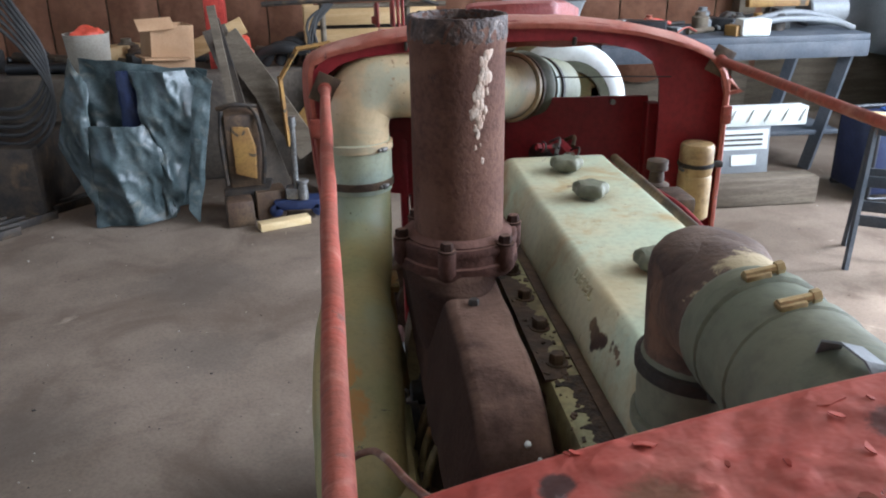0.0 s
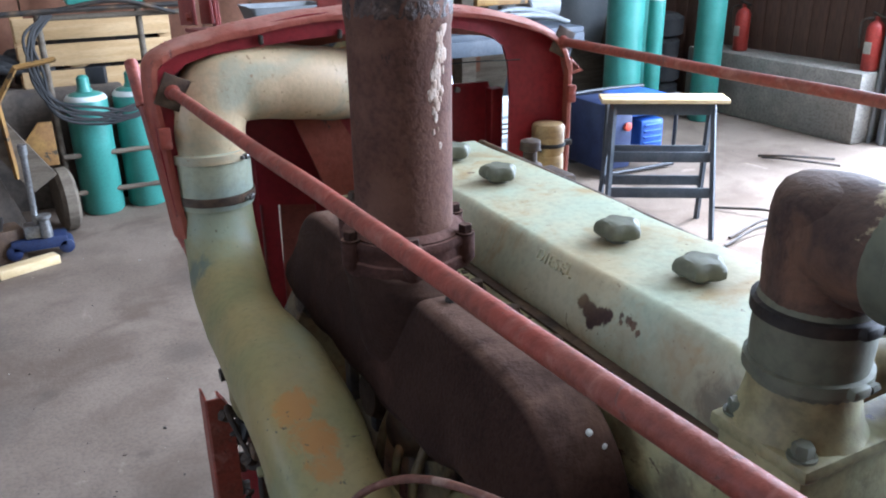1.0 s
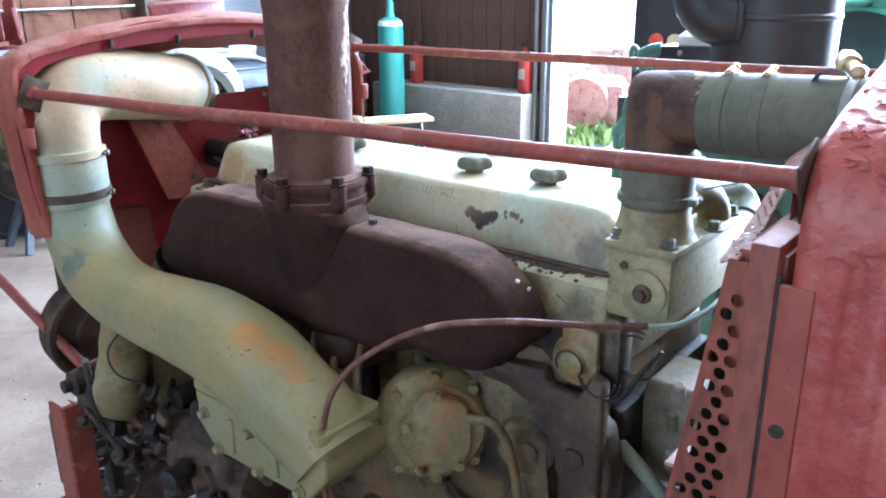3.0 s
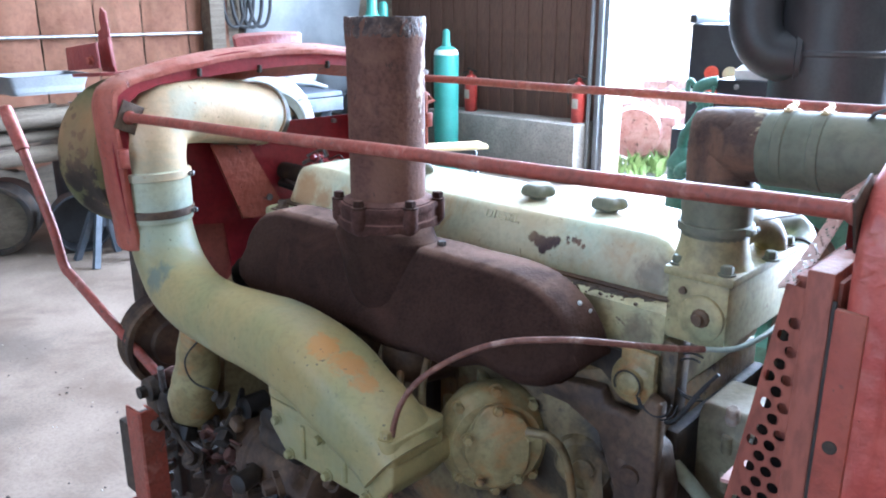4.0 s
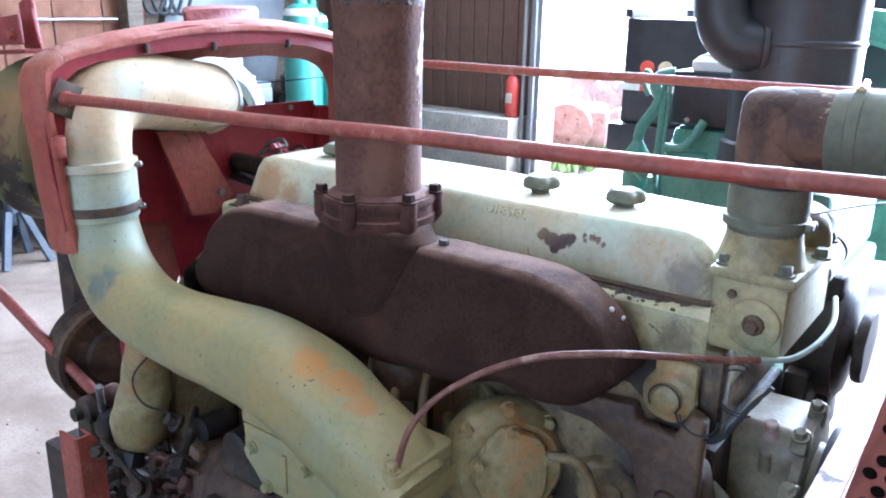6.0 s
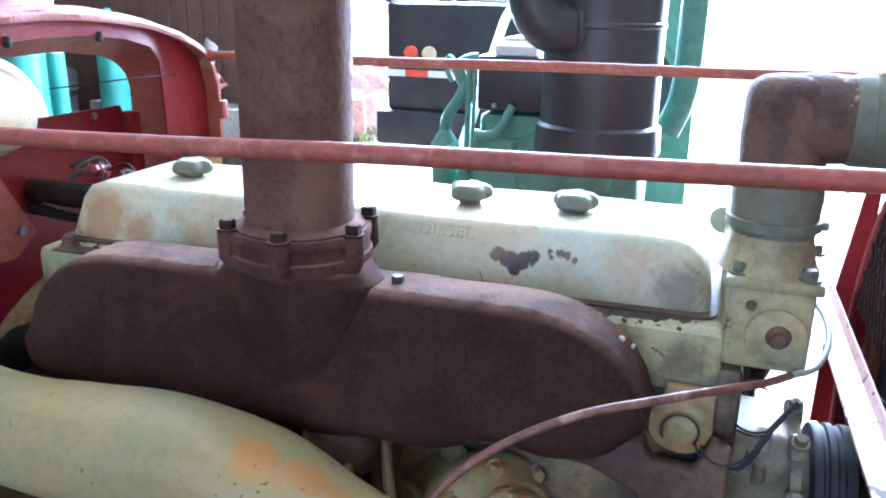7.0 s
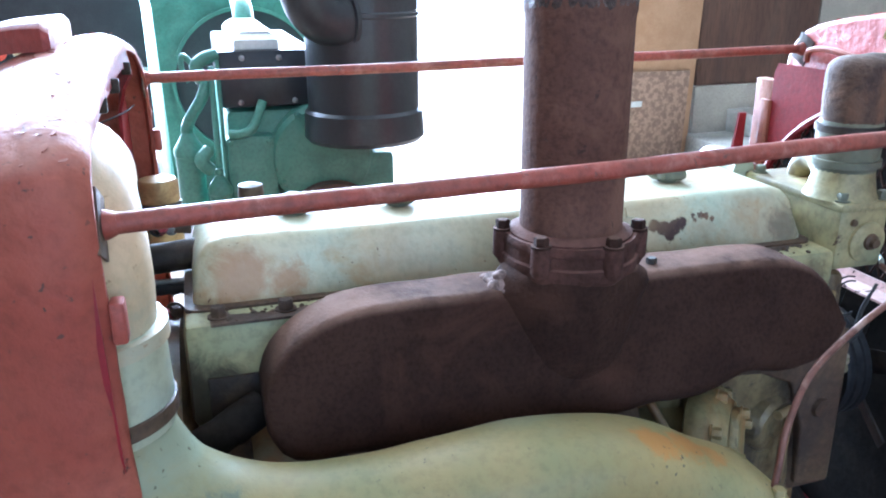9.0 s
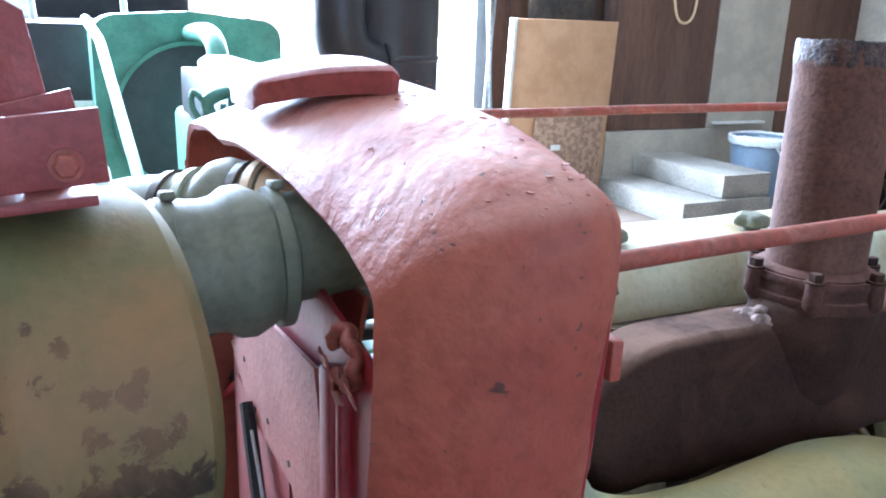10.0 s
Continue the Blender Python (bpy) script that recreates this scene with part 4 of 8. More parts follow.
e0, hd = V((-0.036, 0.648, 1.259)), V((0.145, 0.172, -0.043))
turned(bm, e0, hd, [(0, 0.060), (0.003, 0.067), (0.030, 0.067), (0.038, 0.072), (0.055, 0.079), (0.070, 0.078), (0.082, 0.070), (0.095, 0.068), (0.120, 0.069), (0.190, 0.071), (0.22, 0.070)], seg=36)
hose = part("hump_hose", rough_up(bm, 0.0015, 0.05), M_OLIVE, eng, "dark olive rubber hump hose", 50)
for dd, mt in ((0.004, M_CREAM), (0.024, M_BROWNGREASE), (0.092, M_PALEBLUE), (0.122, M_GREASE_SHADE)):
    bm = B()
    turned(bm, e0 + hd.normalized() * dd, hd, [(0, 0.067), (0.001, 0.0728), (0.012, 0.0728), (0.013, 0.067)], seg=36)
    part("hose_clamp", bm, mt, hose)

# coolant outlet: housing, hose, elbow and run to the radiator
bm = B()
box(bm, (-0.055, -0.511, 1.114), (0.215, 0.088, 0.104), 0.008)
box(bm, (-0.055, -0.512, 1.160), (0.225, 0.098, 0.014), 0.004)
turned(bm, (-0.150, -0.520, 1.104), (-1, 0, 0), [(0, 0.034), (0.016, 0.031), (0.019, 0.026)], seg=28)
rough_up(bm, 0.0015, 0.03)
hous = part("thermostat_housing", bm, M_GREEN, eng, "grey-green cast thermostat housing")
for x, y in ((-0.150, -0.477), (-0.154, -0.545), (-0.05, -0.56), (0.04, -0.55), (0.04, -0.48)):
    bm = B()
    hexbolt(bm, (x, y, 1.166), (0, 0, 1), 0.0085, 0.010)
    part("housing_bolt", bm, M_OLIVE, hous)
for x, z in ((-0.171, 1.106), (-0.164, 1.136)):
    bm = B()
    turned(bm, (x + 0.004, -0.522 if z < 1.12 else -0.492, z), (-1, 0, 0), [(0, 0.014), (0.006, 0.012), (0.008, 0.008), (0.014, 0.007)] if z < 1.12 else [(0, 0.006), (0.006, 0.005)], seg=10)
    part("pipe_plug", bm, M_BROWNGREASE, hous, "square-headed rusty plug")
OX, OY, OZ = -0.113, -0.506, 1.327
bm = B()
turned(bm, (OX, OY, 1.166), (0, 0, 1), [(0, 0.054), (0.008, 0.049), (0.03, 0.044), (0.055, 0.042)], seg=28)
part("outlet_neck", bm, M_GREEN, hous)
bm = B()
turned(bm, (OX, OY, 1.205), (0, 0, 1), [(0, 0.043), (0.01, 0.0445), (0.04, 0.0462), (0.068, 0.0450), (0.074, 0.043)], seg=30)
oh = part("outlet_hose", bm, M_OLIVE, eng, "dark green painted coolant hose")
for z in (1.212, 1.262):
    bm = B()
    turned(bm, (OX, OY, z), (0, 0, 1), [(0, 0.046), (0.001, 0.049), (0.011, 0.049), (0.012, 0.046)], seg=30)
    box(bm, (OX - 0.004, OY - 0.049, z + 0.006), (0.020, 0.010, 0.010), 0.003)
    turned(bm, (OX + 0.006, OY - 0.051, z + 0.006), (1, 0, 0.1), [(0, 0.004), (0.008, 0.004)], seg=6)
    part("hose_clamp", bm, M_GREASE_SHADE if z > 1.25 else M_OLIVE, oh)
bm = B()
turned(bm, (OX, -0.486, OZ), (0, -1, 0.01), [(0, 0.024), (0.004, 0.0360), (0.012, 0.0430), (0.024, 0.0458), (0.045, 0.0462), (0.070, 0.0450), (0.097, 0.0430)], seg=36)
turned(bm, (OX, OY, 1.262), (0, 0, 1), [(0, 0.0425), (0.025, 0.0432), (0.045, 0.0442), (0.083, 0.0442), (0.094, 0.0425), (0.102, 0.037), (0.107, 0.028), (0.110, 0.012)], seg=32)
rough_up(bm, 0.0015, 0.03)
part("outlet_elbow", bm, M_ELBOW, eng, "rust-brown cast elbow with flaking paint", 60)
bm = B()
turned(bm, (OX, OY - 0.055, OZ), (0, -1, 0.03), [(0, 0.043), (0.003, 0.0455), (0.008, 0.0465), (0.09, 0.0468), (0.165, 0.0462), (0.18, 0.042)], seg=30)
th = part("top_hose", bm, M_OLIVE, eng, "dark green top coolant hose with two gear clamps")
for y in (-0.580, -0.622):
    bm = B()
    turned(bm, (OX, y, OZ + 0.002), (0, -1, 0.03), [(0, 0.0455), (0.002, 0.0482), (0.013, 0.0482), (0.015, 0.0455)], seg=30)
    c = part("hose_clamp", bm, M_OLIVE, th)
    bm = B()
    box(bm, (OX - 0.009, y - 0.007, OZ + 0.0498), (0.017, 0.010, 0.005), 0.0015, (0, -10, 0))
    cyl(bm, (OX - 0.017, y - 0.007, OZ + 0.0505), (OX + 0.004, y - 0.007, OZ + 0.0540), 0.0030, seg=8)
    turned(bm, (OX + 0.003, y - 0.007, OZ + 0.0540), (1, 0, 0.2), [(0, 0.0042), (0.005, 0.0042)], seg=6)
    part("clamp_screw", bm, M_BRASS, th, "tarnished brass clamp screw")
bm = B()
turned(bm, (OX, -0.712, OZ + 0.004), (0, -1, 0.03), [(0, 0.0455), (0.001, 0.048), (0.010, 0.048), (0.011, 0.0455)], seg=30)
part("hose_clamp", bm, M_STEEL, th)
bm = B()
turned(bm, (OX - 0.004, -0.717, OZ + 0.056), (1, 0.1, -0.05), [(0, 0.004), (0.001, 0.0075), (0.020, 0.0075), (0.022, 0.005), (0.034, 0.005)], seg=10)
part("clamp_screw", bm, M_BRASS, th, "tarnished brass clamp screw")
bm = B()
sheet(bm, [(OX - 0.020, -0.676, OZ + 0.044), (OX - 0.022, -0.682, OZ + 0.055), (OX - 0.020, -0.694, OZ + 0.060), (OX - 0.014, -0.706, OZ + 0.056), (OX - 0.010, -0.712, OZ + 0.047)], (1, 0, -0.3), 0.013, 0.0012)
part("band_tail", bm, M_GREYSHEET, th, "curled pale end of a clamp band")
bm = B()
tube(bm, [(-0.080, -0.510, 1.188), (-0.045, -0.523, 1.204), (-0.012, -0.533, 1.198), (0.008, -0.536, 1.176), (0.010, -0.536, 1.160)], 0.022, 18, 6)
part("bypass_elbow", bm, M_GREEN, eng, "grey-green bypass elbow")
bm = B()
tube(bm, [(0.045, -0.533, 1.118), (0.12, -0.530, 1.116), (0.175, -0.526, 1.120), (0.212, -0.513, 1.140), (0.205, -0.492, 1.160), (0.15, -0.480, 1.170), (0.06, -0.462, 1.168)], [0.025, 0.025, 0.023, 0.019, 0.018, 0.018, 0.018], 18, 6)
part("bypass_hose", rough_up(bm, 0.001, 0.03), M_PALEBLUE, eng, "grey-green rubber hose bent in a loop")
bm = B()
turned(bm, (0.165, -0.527, 1.119), (1, 0.05, 0.1), [(0, 0.0235), (0.001, 0.0265), (0.010, 0.0265), (0.011, 0.0235)], seg=22)
part("hose_clamp", bm, M_GREASE_SHADE, eng)
bm = B()
tube(bm, [(-0.065, -0.545, 1.222), (0.02, -0.60, 1.228), (0.10, -0.66, 1.226), (0.14, -0.69, 1.216)], 0.0014, 8, 6)
part("thin_wire", bm, M_STEEL, eng)

# front end: water pump on its bracket, wide belt pulley, fan, far-side alternator
bm = B()
prism(bm, [(-0.060, 0.800), (-0.066, 0.900), (-0.048, 0.928), (0.055, 0.930), (0.080, 0.880), (0.075, 0.770), (-0.03, 0.755)], -0.485, -0.578, "y", 0.008)
turned(bm, (0.0, -0.57, 0.835), (0, -1, 0), [(0, 0.095), (0.012, 0.098), (0.016, 0.060), (0.030, 0.050)], seg=28)
wp = part("water_pump", rough_up(bm, 0.0025, 0.03), M_PUMPTAN, eng, "tan painted cast water pump")
for x, z, r in ((-0.052, 0.920, 0.012), (-0.062, 0.880, 0.010), (-0.058, 0.815, 0.010)):
    bm = B()
    turned(bm, (x + 0.004, -0.535, z - 0.012), (-0.3, 0, 1), [(0, r), (0.012, r), (0.018, r * 0.85), (0.028, r * 0.8), (0.030, r * 0.6)], seg=12)
    part("pump_plug", bm, M_ASH if z > 0.9 else M_PUMPTAN, wp, "pale round plug")
for x, z in ((-0.065, 0.925), (-0.092, 0.86), (-0.075, 0.775), (0.02, 0.93)):
    bm = B()
    box(bm, (x, -0.575, z), (0.030, 0.022, 0.034), 0.006, (0, 30, 0))
    hexbolt(bm, (x - 0.010, -0.575, z + 0.012), (-0.5, 0, 1), 0.008, 0.010)
    part("flange_lug", rough_up(bm, 0.001, 0.02), M_PUMPTAN, wp)
bm = B()
turned(bm, (0.0, -0.598, 0.82), (0, -1, 0), [(0, 0.03), (0.0, 0.098), (0.004, 0.101), (0.010, 0.101), (0.012, 0.097), (0.016, 0.097), (0.018, 0.101), (0.026, 0.101), (0.028, 0.098), (0.034, 0.098), (0.036, 0.101), (0.048, 0.101), (0.051, 0.097), (0.052, 0.06), (0.060, 0.05)], seg=48)
part("belt_pulley", bm, M_WORNBLACK, eng, "wide black belt pulley with a worn grey rim")
bm = B()
turned(bm, (0, -0.660, 0.82), (0, -1, 0), [(0, 0.05), (0.02, 0.05)], seg=20)
fan = part("fan", bm, M_GREASE_SHADE, eng, "black six-bladed fan")
for i in range(6):
    b = B()
    box(b, (0.105, 0, 0), (0.13, 0.003, 0.055), 0.001, (28, 0, 0))
    bmesh.ops.rotate(b, cent=(0, 0, 0), matrix=Matrix.Rotation(i * math.tau / 6 + 0.3, 3, "Y"), verts=b.verts)
    bmesh.ops.translate(b, vec=(0, -0.668, 0.82), verts=b.verts)
    part("fan_blade", b, M_GREASE_SHADE, fan)
# upright greasy canister and pale drain pipe below the housing
bm = B()
prism(bm, [(-0.425, 0.70), (-0.500, 0.70), (-0.505, 0.84), (-0.488, 0.90), (-0.450, 0.925), (-0.425, 0.90)], -0.135, -0.186, "x", 0.014)
turned(bm, (-0.180, -0.452, 0.855), (-1, -0.1, 0), [(0, 0.030), (0.010, 0.028), (0.014, 0.016), (0.022, 0.015)], seg=16)
part("end_bracket", rough_up(bm, 0.005, 0.02), M_BROWNGREASE, eng, "oil-blackened bracket at the block's end")
bm = B()
tube(bm, [(-0.13, -0.470, 0.87), (-0.105, -0.512, 0.815), (-0.08, -0.545, 0.755), (-0.06, -0.57, 0.68)], 0.011, 14, 6)
part("drain_hose", bm, M_PALEBLUE, eng, "pale grey-green drain hose")
bm = B()
box(bm, (-0.140, -0.478, 0.995), (0.045, 0.034, 0.130), 0.012)
part("front_plate", rough_up(bm, 0.002, 0.03), M_LOWGREEN, eng, "oily end plate under the housing")
bm = B()
rows = [(-0.165, -0.552, 1.034), (-0.168, -0.536, 1.010), (-0.172, -0.522, 0.985), (-0.178, -0.512, 0.966), (-0.182, -0.502, 0.954), (-0.176, -0.485, 0.945)]
tube(bm, rows, [0.002, 0.003, 0.0036, 0.0036, 0.003, 0.002], 12, 5)
rough_up(bm, 0.0016, 0.007)
part("wiring_loom", bm, M_RUBBER, eng, "black taped wiring loom")
# alternator on the far side
bm = B()
turned(bm, (0.285, -0.478, 0.940), (0, -1, 0), [(0, 0.03), (0.004, 0.085), (0.03, 0.092), (0.075, 0.092), (0.085, 0.076), (0.088, 0.020), (0.094, 0.020), (0.096, 0.058), (0.104, 0.060), (0.112, 0.058), (0.114, 0.015)], seg=30)
box(bm, (0.270, -0.51, 1.035), (0.06, 0.07, 0.05), 0.008)
box(bm, (0.235, -0.51, 0.88), (0.13, 0.04, 0.07), 0.008)
box(bm, (0.290, -0.52, 0.82), (0.08, 0.06, 0.08), 0.012)
part("alternator", rough_up(bm, 0.0025, 0.03), M_GREASE_SHADE, eng, "greasy black alternator on its bracket")

bm = B()
box(bm, (0.03, -0.478, 0.60), (0.32, 0.022, 0.62), 0.006)
part("timing_case", rough_up(bm, 0.002, 0.05), M_GREASE_SHADE, eng, "greasy black timing case")
bm = B()
turned(bm, (0.02, -0.545, 0.46), (0, -1, 0), [(0, 0.05), (0.005, 0.12), (0.02, 0.125), (0.03, 0.11), (0.04, 0.125), (0.055, 0.12), (0.06, 0.04)], seg=36)
part("crank_pulley", bm, M_GREASE_SHADE, eng, "greasy grooved crank pulley")

# side of the block: injection pump, plug boss, round covers, lines
bm = B()
turned(bm, (-0.17, -0.435, 0.990), (-1, 0, 0), [(0, 0.036), (0.006, 0.034), (0.010, 0.02), (0.018, 0.019), (0.021, 0.015)], seg=24)
box(bm, (-0.172, -0.442, 1.008), (0.012, 0.055, 0.06), 0.005)
part("plug_boss", rough_up(bm, 0.0025, 0.02), M_PUMP, eng, "pale green boss with a round plug")
bm = B()
turned(bm, (-0.12, -0.350, 0.845), (-1, -0.35, -0.1), [(0, 0.07), (0.03, 0.066), (0.05, 0.050), (0.075, 0.047), (0.082, 0.040), (0.083, 0.018), (0.088, 0.016), (0.09, 0.008)], seg=30)
part("round_cover", rough_up(bm, 0.0015, 0.03), M_LOWGREEN, eng, "round greasy side cover")
# sloping casting between pump and head
bm = B()
rings(bm, [[V((-0.155, y0, z0)) for y0, z0 in ((-0.10, 1.0), (-0.42, 1.0), (-0.44, 0.70), (-0.08, 0.70))],
           [V((-0.190, y0, z0)) for y0, z0 in ((-0.13, 0.985), (-0.30, 0.965), (-0.40, 0.88), (-0.42, 0.70), (-0.10, 0.70))][:4]])
part("side_casting", rough_up(bm, 0.002, 0.05), M_LOWGREEN, eng, "smooth oily casting on the side of the block")
bm = B()
prism(bm, [(-0.262, 0.968), (-0.33, 0.968), (-0.40, 0.972), (-0.405, 0.950), (-0.452, 0.945), (-0.472, 0.985), (-0.49, 0.98), (-0.49, 0.72), (-0.43, 0.72), (-0.425, 0.82), (-0.395, 0.905), (-0.34, 0.925), (-0.30, 0.930)], -0.172, -0.196, "x", 0.006)
part("oil_crust", rough_up(bm, 0.006, 0.018), M_BROWNGREASE, eng, "thick black oil crust on the block")
# the injection pump: round bolted housing turned towards the radiator
PD = V((-0.66, -0.74, 0.08)).normalized()
PC = V((-0.262, -0.268, 0.852))
bm = B()
turned(bm, PC - PD * 0.16, PD, [(0, 0.05), (0.02, 0.060), (0.06, 0.066), (0.085, 0.070), (0.09, 0.088), (0.098, 0.090), (0.122, 0.089), (0.128, 0.084), (0.140, 0.074), (0.146, 0.070)], seg=40)
pump = part("injection_pump", rough_up(bm, 0.0022, 0.035), M_PUMP, eng, "oily pale green cast pump with orange rust", 45)
pu, pv = basis(PD)
bm = B()
rows = []
for dd, k in ((0.0, 1.0), (0.008, 1.0), (0.012, 0.94)):
    rows.append([PC - PD * 0.014 + PD * dd + (pu * math.cos(q * math.tau / 40) * 0.052 + pv * math.sin(q * math.tau / 40) * 0.066) * k * (1 + 0.05 * math.cos(5 * q * math.tau / 40)) for q in range(40)])
rings(bm, rows)
part("face_plate", rough_up(bm, 0.0012, 0.03), M_PUMP, pump, "", 45)
for k in range(5):
    bm = B()
    a = k * math.tau / 5 + 0.3
    hexbolt(bm, PC - PD * 0.004 + pu * math.cos(a) * 0.050 + pv * math.sin(a) * 0.062, PD, 0.0075, 0.009)
    part("plate_bolt", bm, M_PUMP, pump)
for k in range(8):
    bm = B()
    a = k * math.tau / 8
    hexbolt(bm, PC - PD * 0.036 + pu * math.cos(a) * 0.081 + pv * math.sin(a) * 0.081, PD, 0.0085, 0.012)
    part("rim_bolt", bm, M_PUMP, pump)
for k in range(6):
    bm = B()
    a = k * math.tau / 6 + 0.4
    box(bm, PC - PD * 0.105 + pu * math.cos(a) * 0.070 + pv * math.sin(a) * 0.070, (0.045, 0.016, 0.03), 0.005, (0, 0, 48))
    part("body_lug", rough_up(bm, 0.001, 0.02), M_PUMP, pump)
bm = B()
tube(bm, [PC + V((0.0, -0.05, 0.05)), PC + V((0.015, -0.085, 0.045)), PC + V((0.035, -0.10, 0.0)), PC + V((0.05, -0.11, -0.10))], 0.007, 10, 6)
part("drain_pipe", bm, M_LOWGREEN, pump)
for y in (0.00, -0.05, -0.10):
    bm = B()
    tube(bm, [(-0.20, y, 0.985), (-0.245, y - 0.012, 0.965), (-0.285, y - 0.03, 0.92), (-0.30, y - 0.045, 0.87)], 0.0065, 10, 6)
    part("fuel_line", bm, M_LOWGREEN, eng, "thin steel fuel line")
bm = B()
turned(bm, (-0.175, -0.06, 0.93), (-1, 0, 0.1), [(0, 0.055), (0.06, 0.05), (0.10, 0.035), (0.11, 0.02)], seg=24)
turned(bm, (-0.175, 0.05, 0.92), (-1, 0, 0.1), [(0, 0.05), (0.07, 0.045), (0.10, 0.03)], seg=20)
part("port_cover", rough_up(bm, 0.002, 0.03), M_BROWNGREASE, eng, "rusty rounded port covers in shadow")
bm = B()
tube(bm, [(-0.36, -0.185, 0.62), (-0.41, -0.185, 0.80), (-0.412, -0.195, 0.92), (-0.396, -0.216, 0.985), (-0.370, -0.265, 1.034), (-0.354, -0.340, 1.077), (-0.327, -0.417, 1.095), (-0.281, -0.462, 1.089), (-0.225, -0.509, 1.078), (-0.182, -0.537, 1.071)], 0.0042, 12, 8)
part("fuel_hose", bm, M_HOSE, eng, "thin red-brown fuel hose looping along the block")
bm = B()
tube(bm, [(-0.182, -0.537, 1.071), (-0.15, -0.565, 1.070), (-0.10, -0.582, 1.078), (-0.04, -0.584, 1.087), (0.03, -0.570, 1.094)], 0.0036, 12, 8)
part("pipe_end", bm, M_PALEBLUE, eng, "grey end of the fuel pipe")
for k in range(2):
    o = 0.006 * k
    for c, r, a0, a1 in (((-0.150, -0.512, 1.012), 0.034, 70, 300), ((-0.192, -0.482, 0.985), 0.030, -170, 0)):
        bm = B()
        tube(bm, [(c[0] - 0.004 * k, c[1] - (r - o) * math.cos(radians(a0 + (a1 - a0) * q / 12)), c[2] - (r - o) * math.sin(radians(a0 + (a1 - a0) * q / 12)) * -1) for q in range(13)], 0.0014, 8, 2)
        part("loose_wire", bm, M_RUBBER, eng, "thin looped wire")
bm = B()
tube(bm, [(-0.19 + 0.017 * 0, -0.435 + 0.020 * math.cos(radians(-30 + 250 * q / 12)), 0.990 + 0.020 * math.sin(radians(-30 + 250 * q / 12))) for q in range(13)], 0.0013, 8, 2)
part("loose_wire", bm, M_RUBBER, eng, "thin looped wire")
# wire from the far arch leg across to the far air cleaner's band
bm = B()
tube(bm, [(0.055, 0.60, 1.286), (0.10, 0.555, 1.292), (0.17, 0.515, 1.298), (0.262, 0.505, 1.296)], 0.0013, 8, 6)
part("thin_wire", bm, M_RUBBER, eng)

# drive end: flywheel cover, starter, oil filter and greasy brackets
bm = B()
turned(bm, (0.02, 0.445, 0.72), (0, 1, 0), [(0, 0.26), (0.02, 0.30), (0.10, 0.30), (0.12, 0.28), (0.17, 0.20), (0.185, 0.15)], seg=44)
part("flywheel_housing", bm, M_LOWGREEN, eng, "pale green flywheel housing")
bm = B()
turned(bm, (-0.225, 0.755, 0.715), (0.18, 1, 0), [(0, 0.02), (0.0, 0.055), (0.012, 0.060), (0.014, 0.100), (0.0, 0.106), (0.0, 0.118), (0.012, 0.121), (0.022, 0.104), (0.032, 0.121), (0.042, 0.104), (0.052, 0.121), (0.062, 0.104), (0.072, 0.121), (0.08, 0.118), (0.085, 0.04)], seg=44)
part("drive_pulley", bm, M_BROWNGREASE, eng, "rusty grooved drive pulley")
bm = B()
turned(bm, (-0.292, 0.085, 0.628), (0.05, 1, -0.03), [(0, 0.045), (0.008, 0.066), (0.03, 0.072), (0.20, 0.073), (0.205, 0.078), (0.225, 0.078), (0.23, 0.070), (0.275, 0.062), (0.31, 0.045)], seg=32)
part("starter_motor", rough_up(bm, 0.003, 0.03), M_BROWNGREASE, eng, "oily brown starter motor")
bm = B()
turned(bm, (-0.325, 0.13, 0.715), (0.05, 1, -0.03), [(0, 0.022), (0.008, 0.030), (0.11, 0.030), (0.118, 0.018), (0.14, 0.012)], seg=20)
part("starter_solenoid", rough_up(bm, 0.002, 0.03), M_GREASE_SHADE, eng)
bm = B()
tube(bm, [(-0.335, 0.445, 0.915), (-0.338, 0.452, 0.85), (-0.338, 0.468, 0.775), (-0.332, 0.505, 0.705), (-0.31, 0.54, 0.655), (-0.27, 0.56, 0.63)], [0.030, 0.038, 0.046, 0.052, 0.052, 0.048], 24, 7)
part("water_elbow", rough_up(bm, 0.004, 0.04), M_PUMP, eng, "olive cast elbow under the intake pipe")
bm = B()
box(bm, (-0.33, 0.450, 0.918), (0.075, 0.085, 0.016), 0.005)
part("elbow_flange", rough_up(bm, 0.002, 0.03), M_PUMP, eng)
for y in (0.415, 0.485):
    bm = B()
    hexbolt(bm, (-0.362, y, 0.910), (0, 0, -1), 0.008, 0.012)
    part("elbow_bolt", bm, M_BROWNGREASE, eng)
bm = B()
tube(bm, [(-0.352, 0.40, 0.88), (-0.385, 0.425, 0.83), (-0.388, 0.40, 0.79), (-0.36, 0.36, 0.77)], 0.002, 6, 6)
part("thin_cable", bm, M_RUBBER, eng)
# Hose coloured black so that it passes for the shaded gap.
bm = B()
tube(bm, [(-0.20, 0.37, 1.00), (-0.225, 0.42, 0.985), (-0.22, 0.46, 0.96), (-0.19, 0.49, 0.92)], 0.022, 18, 6)
part("heater_hose", rough_up(bm, 0.003, 0.02), M_CORE, eng, "hose painted black for the shade of the gap")
random.seed(21)
